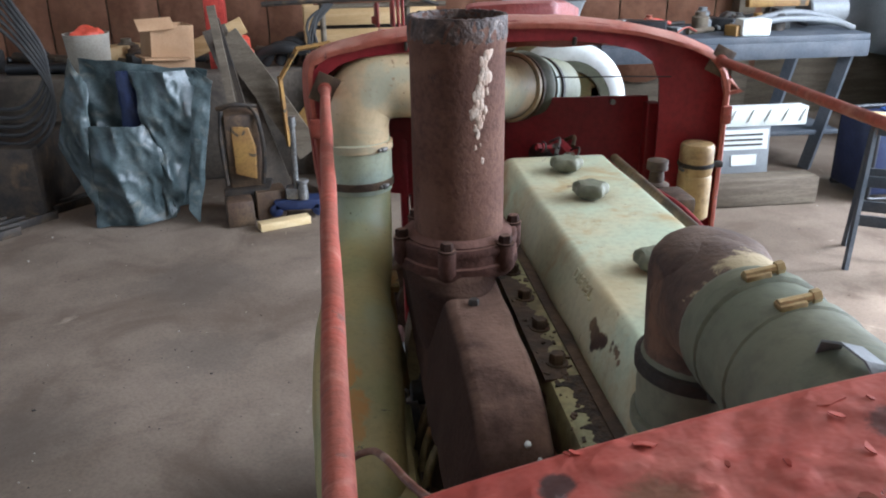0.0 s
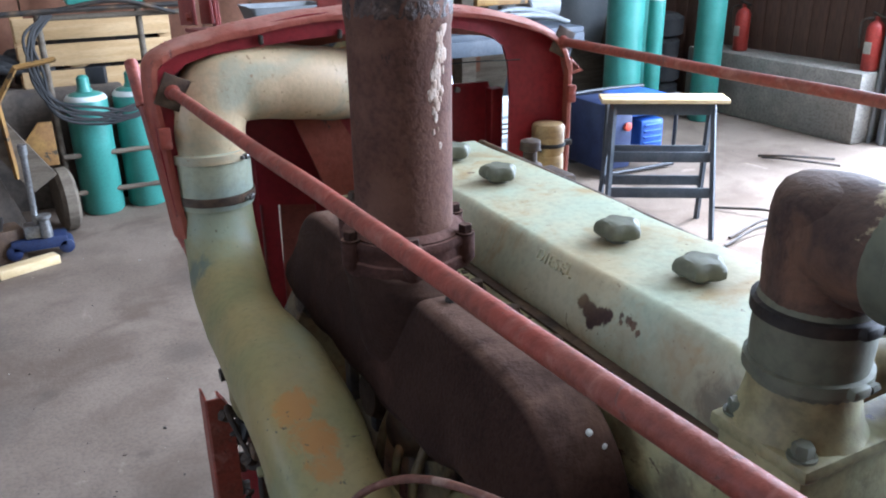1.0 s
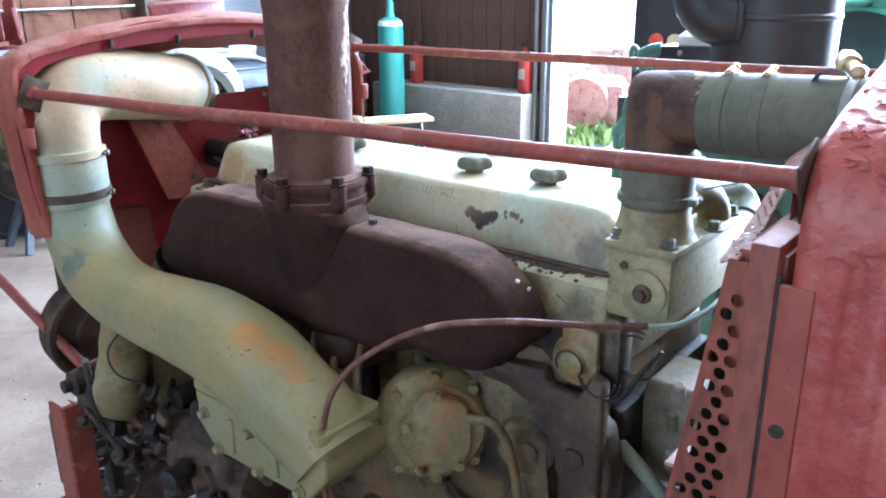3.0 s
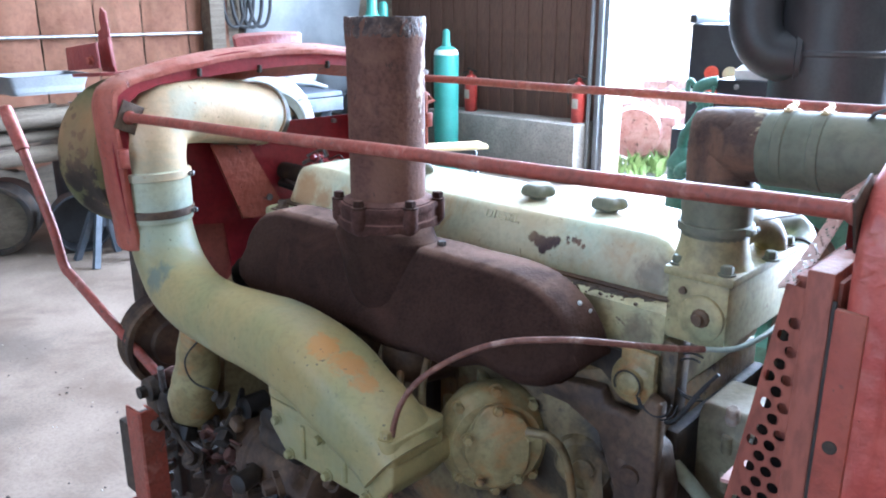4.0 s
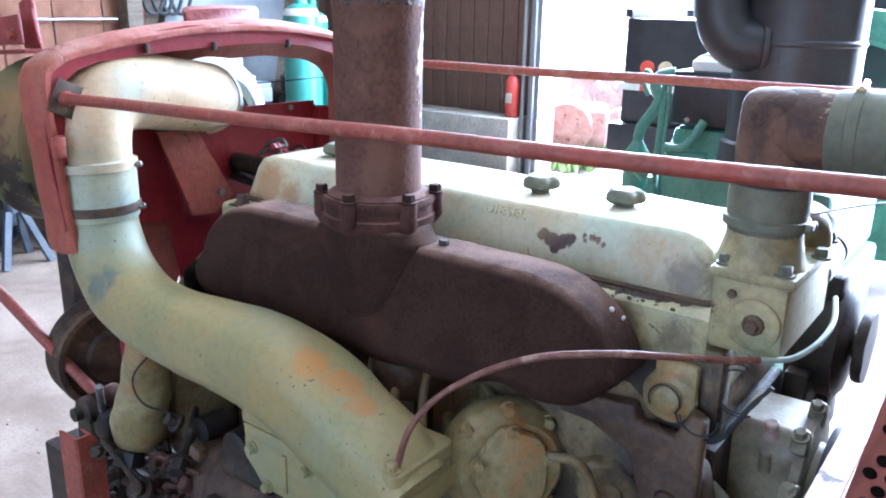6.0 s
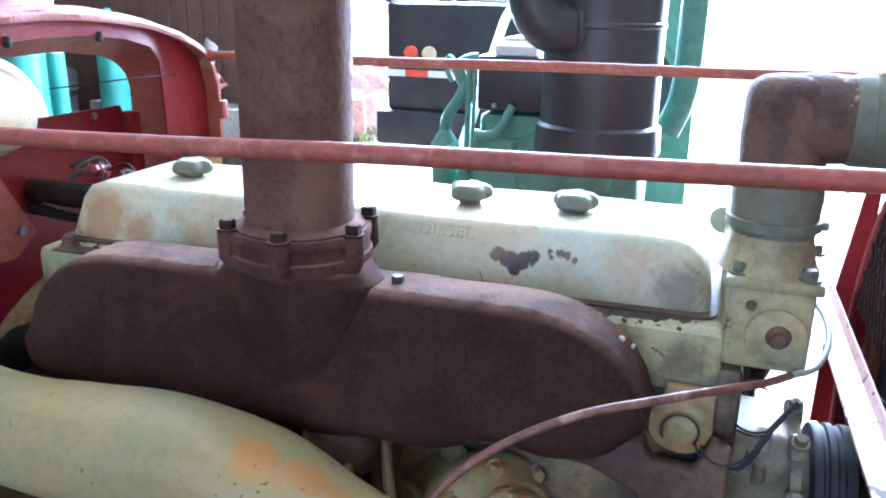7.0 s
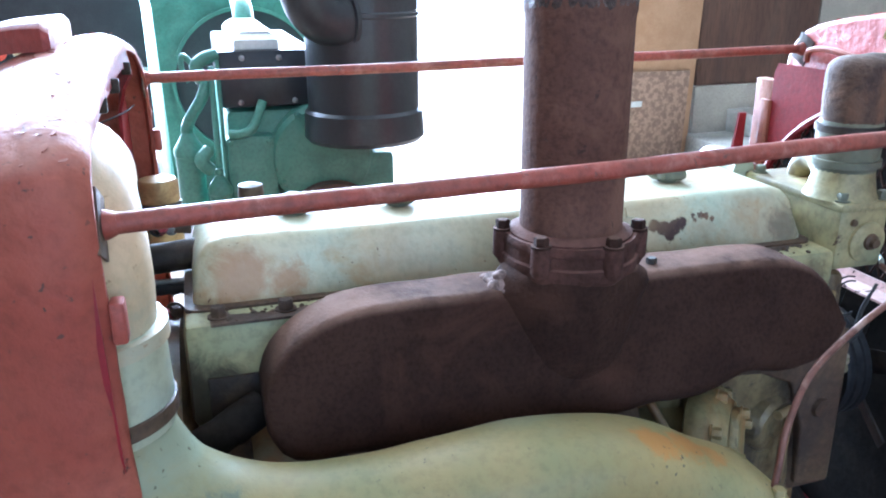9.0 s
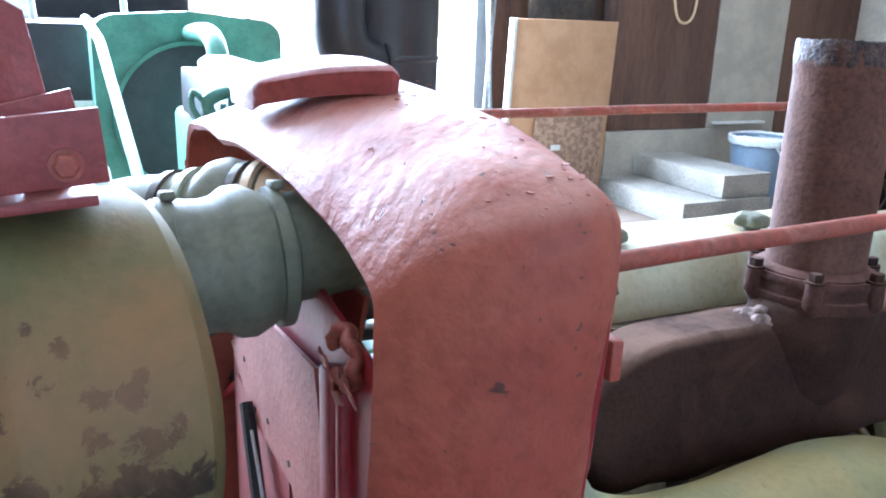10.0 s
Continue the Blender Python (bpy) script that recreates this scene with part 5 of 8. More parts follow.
for k in range(26):
    bm = B()
    p = V((random.uniform(-0.40, -0.22), random.uniform(-0.30, 0.48), random.uniform(0.40, 0.78)))
    s = random.uniform(0.02, 0.06)
    if k % 3:
        box(bm, p, (s, s * random.uniform(0.7, 1.8), s * random.uniform(0.6, 1.3)), 0.006, (random.uniform(-25, 25), random.uniform(-25, 25), 0))
    else:
        turned(bm, p, (-1, random.uniform(-0.3, 0.3), 0), [(0, s * 0.5), (s, s * 0.5), (s * 1.1, s * 0.3)], seg=12)
    part("greasy_fitting", rough_up(bm, 0.002, 0.02), M_BROWNGREASE if k % 2 else M_GREASE_SHADE, eng, "oil-soaked fitting low on the block")

random.seed(44)
for k in range(70):
    bm = B()
    if k < 40:
        p = V((random.uniform(-0.385, -0.27), random.uniform(0.42, 0.66), random.uniform(0.46, 0.66)))
    else:
        p = V((random.uniform(-0.40, -0.28), random.uniform(-0.05, 0.42), random.uniform(0.50, 0.72)))
    s = random.uniform(0.010, 0.026)
    d_ = V((-1, random.uniform(-0.8, 0.5), random.uniform(-0.5, 0.9)))
    if k % 4 == 0:
        hexbolt(bm, p, d_, s * 0.7, s * 0.9)
        cyl(bm, p, p - d_.normalized() * s * 2, s * 0.4, seg=8)
    elif k % 4 == 1:
        tube(bm, [p, p + V((-0.02, random.uniform(-0.06, 0.06), 0.03)), p + V((0.0, random.uniform(-0.10, 0.10), random.uniform(-0.08, 0.05)))], random.uniform(0.003, 0.007), 8, 6)
    elif k % 4 == 2:
        box(bm, p, (s * 1.6, s * random.uniform(1.5, 3.2), s * random.uniform(0.5, 1.6)), 0.004, (random.uniform(-40, 40), random.uniform(-40, 40), random.uniform(-30, 30)))
    else:
        turned(bm, p, d_, [(0, s * 0.9), (s * 0.4, s), (s * 0.5, s * 0.6), (s * 1.3, s * 0.55), (s * 1.4, s * 0.3)], seg=12)
    part("greasy_fitting", rough_up(bm, 0.003, 0.012), (M_CRUSTOIL, M_BROWNGREASE, M_GREASE_SHADE, M_FLANGE, M_CRUSTOIL)[k % 5], eng, "oil-soaked fitting low on the block")

bm = B()
tube(bm, [(0.135, 0.44, 1.155), (0.140, 0.30, 1.150), (0.142, 0.10, 1.147), (0.142, -0.15, 1.143)], 0.0085, 12, 4)
part("control_rod", bm, M_BROWNGREASE, eng, "rusty rod along the far side of the cover")
bm = B()
turned(bm, (0.185, 0.345, 1.10), (0, 0, 1), [(0, 0.026), (0.03, 0.024), (0.035, 0.014), (0.055, 0.013), (0.058, 0.020), (0.075, 0.019), (0.078, 0.010)], seg=16)
box(bm, (0.20, 0.29, 1.115), (0.05, 0.08, 0.03), 0.008)
part("breather_fitting", rough_up(bm, 0.001, 0.02), M_BROWNGREASE, eng, "small rusty breather fitting")
bm = B()
tube(bm, [(0.17, 0.30, 1.13), (0.172, 0.18, 1.135), (0.175, 0.05, 1.12), (0.18, -0.1, 1.11)], 0.006, 10, 5)
part("red_line", bm, M_DARKRED, eng, "thin red line beside the cover")

# fittings between the cover's end and the firewall
for a, b, r, mt, label in (((0.03, 0.425, 1.124), (0.03, 0.636, 1.118), 0.021, M_GREASE_SHADE, "black pipe behind the cover"), ((0.02, 0.425, 1.080), (0.02, 0.636, 1.090), 0.010, M_RUBBER, "black rubber hose"), ((0.0, 0.425, 1.096), (0.01, 0.600, 1.102), 0.004, M_STEEL, "bare steel line")):
    bm = B()
    tube(bm, [a, V(a).lerp(V(b), 0.5) + V((0, 0, -0.003)), b], r, 14, 5)
    part("rear_line", bm, mt, eng, label)
random.seed(63)
for k in range(16):
    bm = B()
    p = V((random.uniform(-0.06, 0.08), random.uniform(0.45, 0.54), random.choice((random.uniform(1.145, 1.175), random.uniform(1.02, 1.06)))))
    q = random.uniform(0.006, 0.014)
    if k % 3 == 0:
        hexbolt(bm, p, (-1, random.uniform(-0.5, 0.5), 0.2), q, q * 1.4)
        cyl(bm, p, p + V((q * 2.5, 0, 0)), q * 0.5, seg=8)
    elif k % 3 == 1:
        tube(bm, [p, p + V((0.01, 0.03, 0.012)), p + V((0.0, 0.07, -0.006))], q * 0.35, 8, 5)
    else:
        box(bm, p, (q * 1.5, q * 3, q), 0.002, (random.uniform(-30, 30), 0, random.uniform(-30, 30)))
    part("rear_fitting", bm, (M_GREASE_SHADE, M_STEEL, M_DARKRED, M_BROWNGREASE)[k % 4], eng, "small fitting behind the cover")

# ---- red cowl arch over the drive end ----
arch = thing("cowl_arch", (0, 0.58, 0), "faded red sheet-metal cowl arch with peeling paint", "engine cowl")
OUT = [(-0.438, 1.048), (-0.442, 1.09), (-0.446, 1.13), (-0.452, 1.22), (-0.457, 1.285), (-0.456, 1.330), (-0.447, 1.355), (-0.422, 1.372), (-0.385, 1.384), (-0.30, 1.400), (-0.166, 1.416), (-0.06, 1.420),
       (0.03, 1.419), (0.177, 1.402), (0.262, 1.381), (0.318, 1.362), (0.352, 1.342), (0.376, 1.312), (0.388, 1.275), (0.392, 1.23), (0.392, 0.60)]
Y0, Y1 = 0.489, 0.661
bm = B()
fine = smooth_path([V((p[0], 0, p[1])) for p in OUT], 5)
mid = V((-0.03, 0, 0.95))
# (y, how far the outline has drawn in towards its smaller rear shape, offset to the inner face)
TAPER = ((Y0, 0, 0.022), (Y0, 0, 0.014), (Y0 + 0.004, 0, 0.010), (0.502, 0, 0.005), (0.516, 0.0, 0.001), (0.532, 0.02, 0), (0.556, 0.08, 0), (0.580, 0.18, 0), (0.604, 0.33, 0), (0.624, 0.50, 0), (0.640, 0.68, 0), (0.652, 0.85, 0), (Y1, 1.0, 0),
         (Y1 - 0.004, 1.0, 0.006), (0.636, 0.63, 0.007), (0.604, 0.33, 0.006), (0.556, 0.08, 0.006), (0.532, 0.02, 0.006), (Y0 + 0.010, 0, 0.012), (Y0 + 0.005, 0, 0.022))


def drawn_in(p, k):
    far = max(0.0, min(1.0, (p.x + 0.32) / 0.40))   # the rear edge runs further back on the far side
    east = max(0.0, min(1.0, (p.x - 0.10) / 0.20))   # and is hardly drawn in there
    return V((p.x * (1 - (0.205 - 0.150 * east) * k), 0.032 * far * k, p.z - (0.090 - 0.016 * far - 0.034 * east) * k * max(0.0, min(1.0, (p.z - 1.1) / 0.28))))


rows = []
for i, p in enumerate(fine):
    d = (fine[min(i + 2, len(fine) - 1)] - fine[max(i - 2, 0)]).normalized()
    nrm = V((d.z, 0, -d.x))
    rows.append([drawn_in(p, k) + nrm * inn + V((0, y, 0)) for y, k, inn in TAPER])
rings(bm, rows)
rough_up(bm, 0.0030, 0.06)
band = part("cowl_band", bm, M_RED, arch, "", 45)
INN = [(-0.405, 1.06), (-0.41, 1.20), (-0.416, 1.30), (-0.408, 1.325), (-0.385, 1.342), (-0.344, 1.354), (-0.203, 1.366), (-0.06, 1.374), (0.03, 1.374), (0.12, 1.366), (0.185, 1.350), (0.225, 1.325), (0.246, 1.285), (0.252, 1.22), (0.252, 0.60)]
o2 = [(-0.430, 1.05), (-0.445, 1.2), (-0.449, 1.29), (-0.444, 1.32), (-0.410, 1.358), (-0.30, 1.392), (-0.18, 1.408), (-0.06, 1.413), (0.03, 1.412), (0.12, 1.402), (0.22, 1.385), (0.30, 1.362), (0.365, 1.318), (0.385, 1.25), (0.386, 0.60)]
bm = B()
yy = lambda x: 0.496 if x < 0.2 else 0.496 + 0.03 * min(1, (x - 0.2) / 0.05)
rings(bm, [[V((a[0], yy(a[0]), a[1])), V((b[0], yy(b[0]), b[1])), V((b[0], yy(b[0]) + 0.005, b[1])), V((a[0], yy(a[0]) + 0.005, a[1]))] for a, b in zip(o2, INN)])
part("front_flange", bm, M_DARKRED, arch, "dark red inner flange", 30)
bm = B()
crown = lambda y: 1.418 - 0.076 * (max(0.0, y - 0.50) / 0.190) ** 2.4
rows = []
for q in range(17):
    f = q / 16
    y = 0.548 + 0.122 * f
    left, right = -0.140 + 0.135 * f ** 1.2, 0.034 + 0.085 * f
    tip = 0.0 if q not in (0, 16) else 0.006
    z1 = 1.441 - 0.026 * f ** 2 - tip
    z0 = max(crown(y) - 0.006, z1 - 0.030)
    left, right = left + tip, right - tip
    rows.append([V((left, y, z0)), V((left - 0.004, y, z1 - 0.006)), V((left + 0.003, y, z1 - 0.001)), V((left + 0.012, y, z1)), V(((left + right) / 2, y, z1 + 0.003)), V((right - 0.010, y, z1 + 0.001)), V((right, y, z1 - 0.004)), V((right, y, z0))])
rings(bm, rows)
part("filler_lid", rough_up(bm, 0.0008, 0.04), M_LID, arch, "small raised red lid on top")
for x, z in ((-0.436, 1.227), (0.374, 1.22)):
    bm = B()
    box(bm, (x, 0.483, z), (0.020, 0.012, 0.036), 0.003)
    part("hinge_tab", bm, M_ROD, arch)
for x in (-0.26, -0.12, 0.06):
    bm = B()
    box(bm, (x, 0.494, 1.372), (0.007, 0.012, 0.016), 0.002)
    part("flange_clip", bm, M_GREASE_SHADE, arch, "small dark clip")
# blistered flakes of paint on the crown
random.seed(77)
bm = B()
for k in range(75):
    i = random.randrange(30, len(fine) - 32)
    p = fine[i]
    d = (fine[i + 1] - fine[i - 1]).normalized()
    nrm = V((-d.z, 0, d.x))
    y = random.choice((random.uniform(0.500, 0.58), random.uniform(0.52, 0.64)))
    s = random.uniform(0.0007, 0.0026)
    k_in = (max(0.0, y - 0.50) / 0.161) ** 2.4
    c = drawn_in(p, k_in) + V((0, y, 0)) - nrm * 0.0015
    a = random.uniform(0, 3.14)
    u = d * math.cos(a) + V((0, 1, 0)) * math.sin(a)
    w = V((0, 1, 0)) * math.cos(a) - d * math.sin(a)
    lift = nrm * s * random.uniform(0.1, 0.45)
    q = [c - u * s * 1.6 - w * s * 0.5, c + u * s * 1.4 - w * s * 0.7, c + u * s * 1.7 + w * s * 0.5 + lift, c - u * s * 0.2 + w * s * 1.1 + lift * 1.6, c - u * s * 1.5 + w * s * 0.6 + lift]
    t0 = [bm.verts.new(v + nrm * 0.0019) for v in q]
    t1 = [bm.verts.new(v + nrm * 0.0012) for v in q]
    bm.faces.new(t0)
    bm.faces.new(t1[::-1])
    for k2 in range(5):
        bm.faces.new((t0[k2], t1[k2], t1[(k2 + 1) % 5], t0[(k2 + 1) % 5]))
tagged(part("paint_flake", bm, M_RED, band, "lifted flakes of red paint", 10), kind="stuff")
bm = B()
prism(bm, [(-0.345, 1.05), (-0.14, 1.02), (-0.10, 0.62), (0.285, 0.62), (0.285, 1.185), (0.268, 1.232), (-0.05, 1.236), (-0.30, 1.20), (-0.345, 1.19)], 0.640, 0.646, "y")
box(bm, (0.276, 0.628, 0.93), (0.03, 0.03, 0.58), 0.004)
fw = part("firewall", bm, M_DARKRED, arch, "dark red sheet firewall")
bm = B()
prism(bm, [(-0.185, 1.21), (-0.095, 1.205), (-0.015, 1.062), (-0.062, 1.030), (-0.118, 1.034)], 0.596, 0.602, "y")
part("diagonal_strap", bm, M_RED, arch, "flat pinkish-red diagonal strap")
for q0, q1, r in (((0.19, 0.632, 1.222), (0.19, 0.642, 1.222), 0.006), ((-0.045, 0.592, 1.072), (-0.045, 0.60, 1.072), 0.008)):
    bm = B()
    cyl(bm, q0, q1, r, seg=12)
    part("rivet", bm, M_STEEL, arch)
bm = B()
prism(bm, [(0.240, 1.005), (-0.017, 1.126), (-0.19, 1.142), (-0.208, 1.08), (-0.214, 0.80), (-0.175, 0.80), (-0.094, 0.950), (0.108, 0.941)], 0.653, 0.658, "y")
brace = part("rear_brace", bm, M_STRAP, arch, "pinkish-red folded rear brace")
for x, z in ((0.146, 1.014), (0.087, 0.963), (0.016, 0.981), (-0.085, 0.975)):
    bm = B()
    cyl(bm, (x, 0.6575, z), (x, 0.6595, z), 0.0045, seg=10)
    part("brace_hole", bm, M_GREASE_SHADE, brace, "small dark hole")
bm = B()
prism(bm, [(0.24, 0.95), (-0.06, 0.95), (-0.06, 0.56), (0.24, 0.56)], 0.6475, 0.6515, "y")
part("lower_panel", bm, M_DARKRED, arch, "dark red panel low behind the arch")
for x, w, y in ((-0.232, 0.034, 0.652), (-0.262, 0.018, 0.648)):
    bm = B()
    box(bm, (x, y, 0.94), (w, 0.020, 0.44), 0.006)
    part("rear_post", rough_up(bm, 0.001, 0.03), M_DARKRED, arch)
bm = B()
ring = [(-0.268 + 0.028 * math.cos(i * math.tau / 20), 0.652 + 0.004 * math.sin(2 * i), 1.186 + 0.026 * math.sin(i * math.tau / 20)) for i in range(18)]
tube(bm, ring, 0.0075, 10, 2)
part("grommet_hose", bm, M_ROD, arch, "curled red grommet")
random.seed(12)
for k in range(5):
    bm = B()
    p = V((-0.220 - 0.018 * k, 0.656, 1.165 - 0.006 * (k % 3)))
    sheet(bm, [p, p + V((-0.014, 0.004, random.uniform(-0.012, 0.012))), p + V((-0.026, 0.002, random.uniform(-0.02, 0.01)))], (0.2, 0.3, 1), 0.014, 0.002)
    part("torn_lip", bm, M_STRAP if k % 2 else M_ROD, arch, "crumpled torn edge of sheet metal")
for pts, rr, mt in (([(0.108, 0.665, 0.964), (0.037, 0.670, 0.88), (-0.06, 0.675, 0.74), (-0.08, 0.68, 0.58)], 0.010, M_RUBBER), ([(0.073, 0.667, 0.94), (0.013, 0.668, 0.868), (-0.017, 0.668, 0.76), (-0.02, 0.668, 0.58)], 0.0024, M_WHITE)):
    bm = B()
    tube(bm, pts, rr, 8, 6)
    part("rear_cable", bm, mt, arch)
# yellowed canister clamped to the inside
can = thing("fuel_canister", (0.335, 0.50, 1.0), "yellowed cylindrical canister held by a wire clamp", "canister")
bm = B()
turned(bm, (0.325, 0.49, 1.005), (0, 0, 1), [(0, 0.030), (0.004, 0.034), (0.09, 0.034), (0.094, 0.032), (0.10, 0.034), (0.152, 0.034), (0.158, 0.030), (0.160, 0.012)], seg=28)
part("body", bm, M_CAN, can)
bm = B()
turned(bm, (0.325, 0.49, 1.116), (0, 0, 1), [(0, 0.034), (0.001, 0.0365), (0.008, 0.0365), (0.009, 0.034)], seg=28)
tube(bm, [(0.293, 0.475, 1.12), (0.278, 0.46, 1.122), (0.283, 0.45, 1.118)], 0.003, 8, 5)
box(bm, (0.361, 0.480, 1.12), (0.03, 0.014, 0.012), 0.002)
part("wire_clamp", bm, M_GREASE_SHADE, can)

# ---- tie rods from arch to radiator ----
def tie_rod(a, b, label):
    a, b = V(a), V(b)
    t = thing("tie_rod", (a.x, a.y, min(a.z, b.z) - 0.01), label, "rod", "tie rods over the engine")
    m = B()
    n = 16
    rad = 0.0088
    tube(m, [a.lerp(b, i / n) + V((0.0005 * math.sin(i * 1.7), 0, 0.0008 * math.sin(i * 0.9))) for i in range(n + 1)], rad, 14, 2)
    part("bar", m, M_ROD, t)
    for e, o in ((a, 1), (b, -1)):
        d = (b - a).normalized() * o
        m = B()
        box(m, e - d * 0.001, (0.044, 0.003, 0.054), 0.001, (0, 26 * o, 0))
        part("end_plate", m, M_BROWNGREASE, t, "small greasy end plate")
        m = B()
        turned(m, e + d * 0.001, d, [(0, 0.013), (0.004, 0.012), (0.010, 0.0092)], seg=14)
        part("end_collar", rough_up(m, 0.001, 0.01), M_ROD, t)
    return t


tie_rod((-0.414, 0.488, 1.300), (-0.386, -0.750, 1.326), "orange-red painted steel tie rod with worn paint")
tie_rod((0.355, 0.493, 1.325), (0.300, -0.750, 1.338), "orange-red painted steel tie rod with worn paint")

# ---- radiator ----
rad_ = thing("radiator", (0, -0.86, 0), "faded red radiator with peeling paint and a perforated fan guard", "radiator")
RY0, RY1 = -0.752, -0.985
TANK = [(-0.405, 0.22), (-0.405, 1.27), (-0.404, 1.305), (-0.396, 1.334), (-0.378, 1.356), (-0.345, 1.371), (-0.26, 1.392), (-0.16, 1.4115), (-0.06, 1.420), (0.04, 1.420), (0.14, 1.411), (0.22, 1.398), (0.285, 1.382), (0.318, 1.364), (0.340, 1.334), (0.350, 1.29), (0.350, 0.22)]
bm = B()
prof = smooth_path([V((x, 0, z)) for x, z in TANK[1:-1]], 36)
prof = [V((-0.405, 0, 0.22)), V((-0.405, 0, 0.7)), V((-0.405, 0, 1.0))] + prof + [V((0.350, 0, 1.0)), V((0.350, 0, 0.22))]
rows = []
steps = [(RY0, 0.010), (RY0 - 0.002, 0.004), (RY0 - 0.006, 0.001)] + [(RY0 - 0.010 - 0.213 * k / 96, 0.0) for k in range(97)] + [(RY1 + 0.004, 0.002), (RY1, 0.010)]
for y, inset in steps:
    ring = []
    for i, p in enumerate(prof):
        d = (prof[min(i + 1, len(prof) - 1)] - prof[max(i - 1, 0)]).normalized()
        q = V((p.x, y, p.z))
        n1 = noise.noise(q * 19 + V((0.6 * noise.noise(q * 50), 0.6 * noise.noise(q * 50 + V((9, 0, 0))), 0)))
        n2 = noise.noise(q * 46 + V((3, 1, 7)))
        step = lambda v, a, b: max(0.0, min(1.0, (v - a) / (b - a)))
        lip = max(0.0, 1 - abs(n1 - 0.16) / 0.022)
        blister = 0.0013 * step(n1, 0.14, 0.17) + 0.0026 * lip * step(n2, -0.05, 0.15) + 0.0013 * step(n2, 0.30, 0.34) - 0.0009 * step(-n2, 0.36, 0.40) + 0.0008 * noise.noise(q * 9)
        ring.append(q + V((-d.z, 0, d.x)) * (blister * (inset == 0.0) - inset))
    rows.append(ring)
rings(bm, rows)
tank = part("shell", bm, M_SHELL, rad_, "rounded red radiator shell with blistered paint", 60)
random.seed(58)
bm = B()
for k in range(260):
    i = random.randrange(60, len(prof) - 120)
    p = prof[i]
    d = (prof[i + 1] - prof[i - 1]).normalized()
    nrm = V((-d.z, 0, d.x))
    y = random.uniform(RY1 + 0.06, RY0 - 0.008)
    s = random.choice((random.uniform(0.0010, 0.0022), random.uniform(0.0018, 0.0036)))
    a = random.uniform(0, 6.28)
    u = d * math.cos(a) + V((0, 1, 0)) * math.sin(a)
    w = V((0, 1, 0)) * math.cos(a) - d * math.sin(a)
    c = V((p.x, y, p.z)) + nrm * 0.0012
    edge = [(-1.7, -0.4, 0.0), (-0.6, -0.75, 0.0), (0.8, -0.6, 0.1), (1.8, -0.2, 0.3), (1.1, 0.5, 0.9), (0.1, 0.75, 1.2), (-1.0, 0.55, 0.8)]
    q = [c + u * e[0] * s * random.uniform(0.8, 1.2) + w * e[1] * s * random.uniform(0.7, 1.3) + nrm * (e[2] * s * 0.42) for e in edge]
    t0 = [bm.verts.new(v + nrm * 0.0007) for v in q]
    t1 = [bm.verts.new(v) for v in q]
    bm.faces.new(t0)
    bm.faces.new(t1[::-1])
    for k2 in range(7):
        bm.faces.new((t0[k2], t1[k2], t1[(k2 + 1) % 7], t0[(k2 + 1) % 7]))
tagged(part("paint_flake", bm, M_SHELL, tank, "lifted flakes of red paint", 10), kind="stuff")
for x0, x1 in ((-0.404, -0.318), (0.315, 0.388)):
    bm = B()
    c = (x0 + x1) / 2
    box(bm, (c, -0.7300, 0.746), (x1 - x0, 0.024, 1.056), 0.003)
    col_ = part("side_column", rough_up(bm, 0.0012, 0.08), M_COLUMN, rad_, "rusting orange-red side column")
    bm = B()
    box(bm, (c + (0.022 if x0 < 0 else -0.01), -0.7135, 0.735), (0.030, 0.009, 1.0), 0.003)
    part("column_strip", bm, M_COLUMN, col_)
bm = B()
hexbolt(bm, (-0.380, -0.718, 1.12), (0, 1, 0), 0.008, 0.006)
part("column_bolt", bm, M_BROWNGREASE, rad_)
bm = B()
box(bm, (0.0, -0.745, 0.72), (0.62, 0.03, 1.03), 0.003)
part("core", bm, M_CORE, rad_, "dark finned radiator core")
bm = B()
box(bm, (-0.02, -0.86, 0.11), (0.80, 0.26, 0.22), 0.01)
part("bottom_tank", bm, M_RED, rad_)
# fan shroud: plate with a round mouth and its rim
SC = V((0.02, 0, 0.86))
bm = B()
rows = []
nseg = 64
for r_, y_, sq in ((0.40, -0.690, 0), (0.405, -0.69, 0), (0.405, -0.712, 0), (0.0, -0.715, 1)):
    ring = []
    for i in range(nseg):
        a = i * math.tau / nseg
        cx, sz = math.cos(a), math.sin(a)
        if sq:
            k = min(0.352 / max(abs(cx), 1e-3), 0.45 / max(abs(sz), 1e-3))
            x, z = SC.x + cx * k, SC.z + sz * k - (0.05 if sz < 0 else 0)
            x = max(-0.29, min(0.33, x))
        else:
            x, z = SC.x + cx * r_ * 0.8, SC.z + sz * r_
        ring.append(V((x, y_, z)))
    rows.append(ring)
rings(bm, rows, False, False)
part("fan_shroud", bm, M_DARKRED, rad_, "dark red fan shroud plate with a round mouth", 30)
bm = B()
ring = [(SC.x + 0.33 * math.cos(i * math.tau / 40), -0.686, SC.z + 0.405 * math.sin(i * math.tau / 40)) for i in range(41)]
tube(bm, ring, 0.008, 8, 2)
part("shroud_rim", bm, M_DARKRED, rad_)


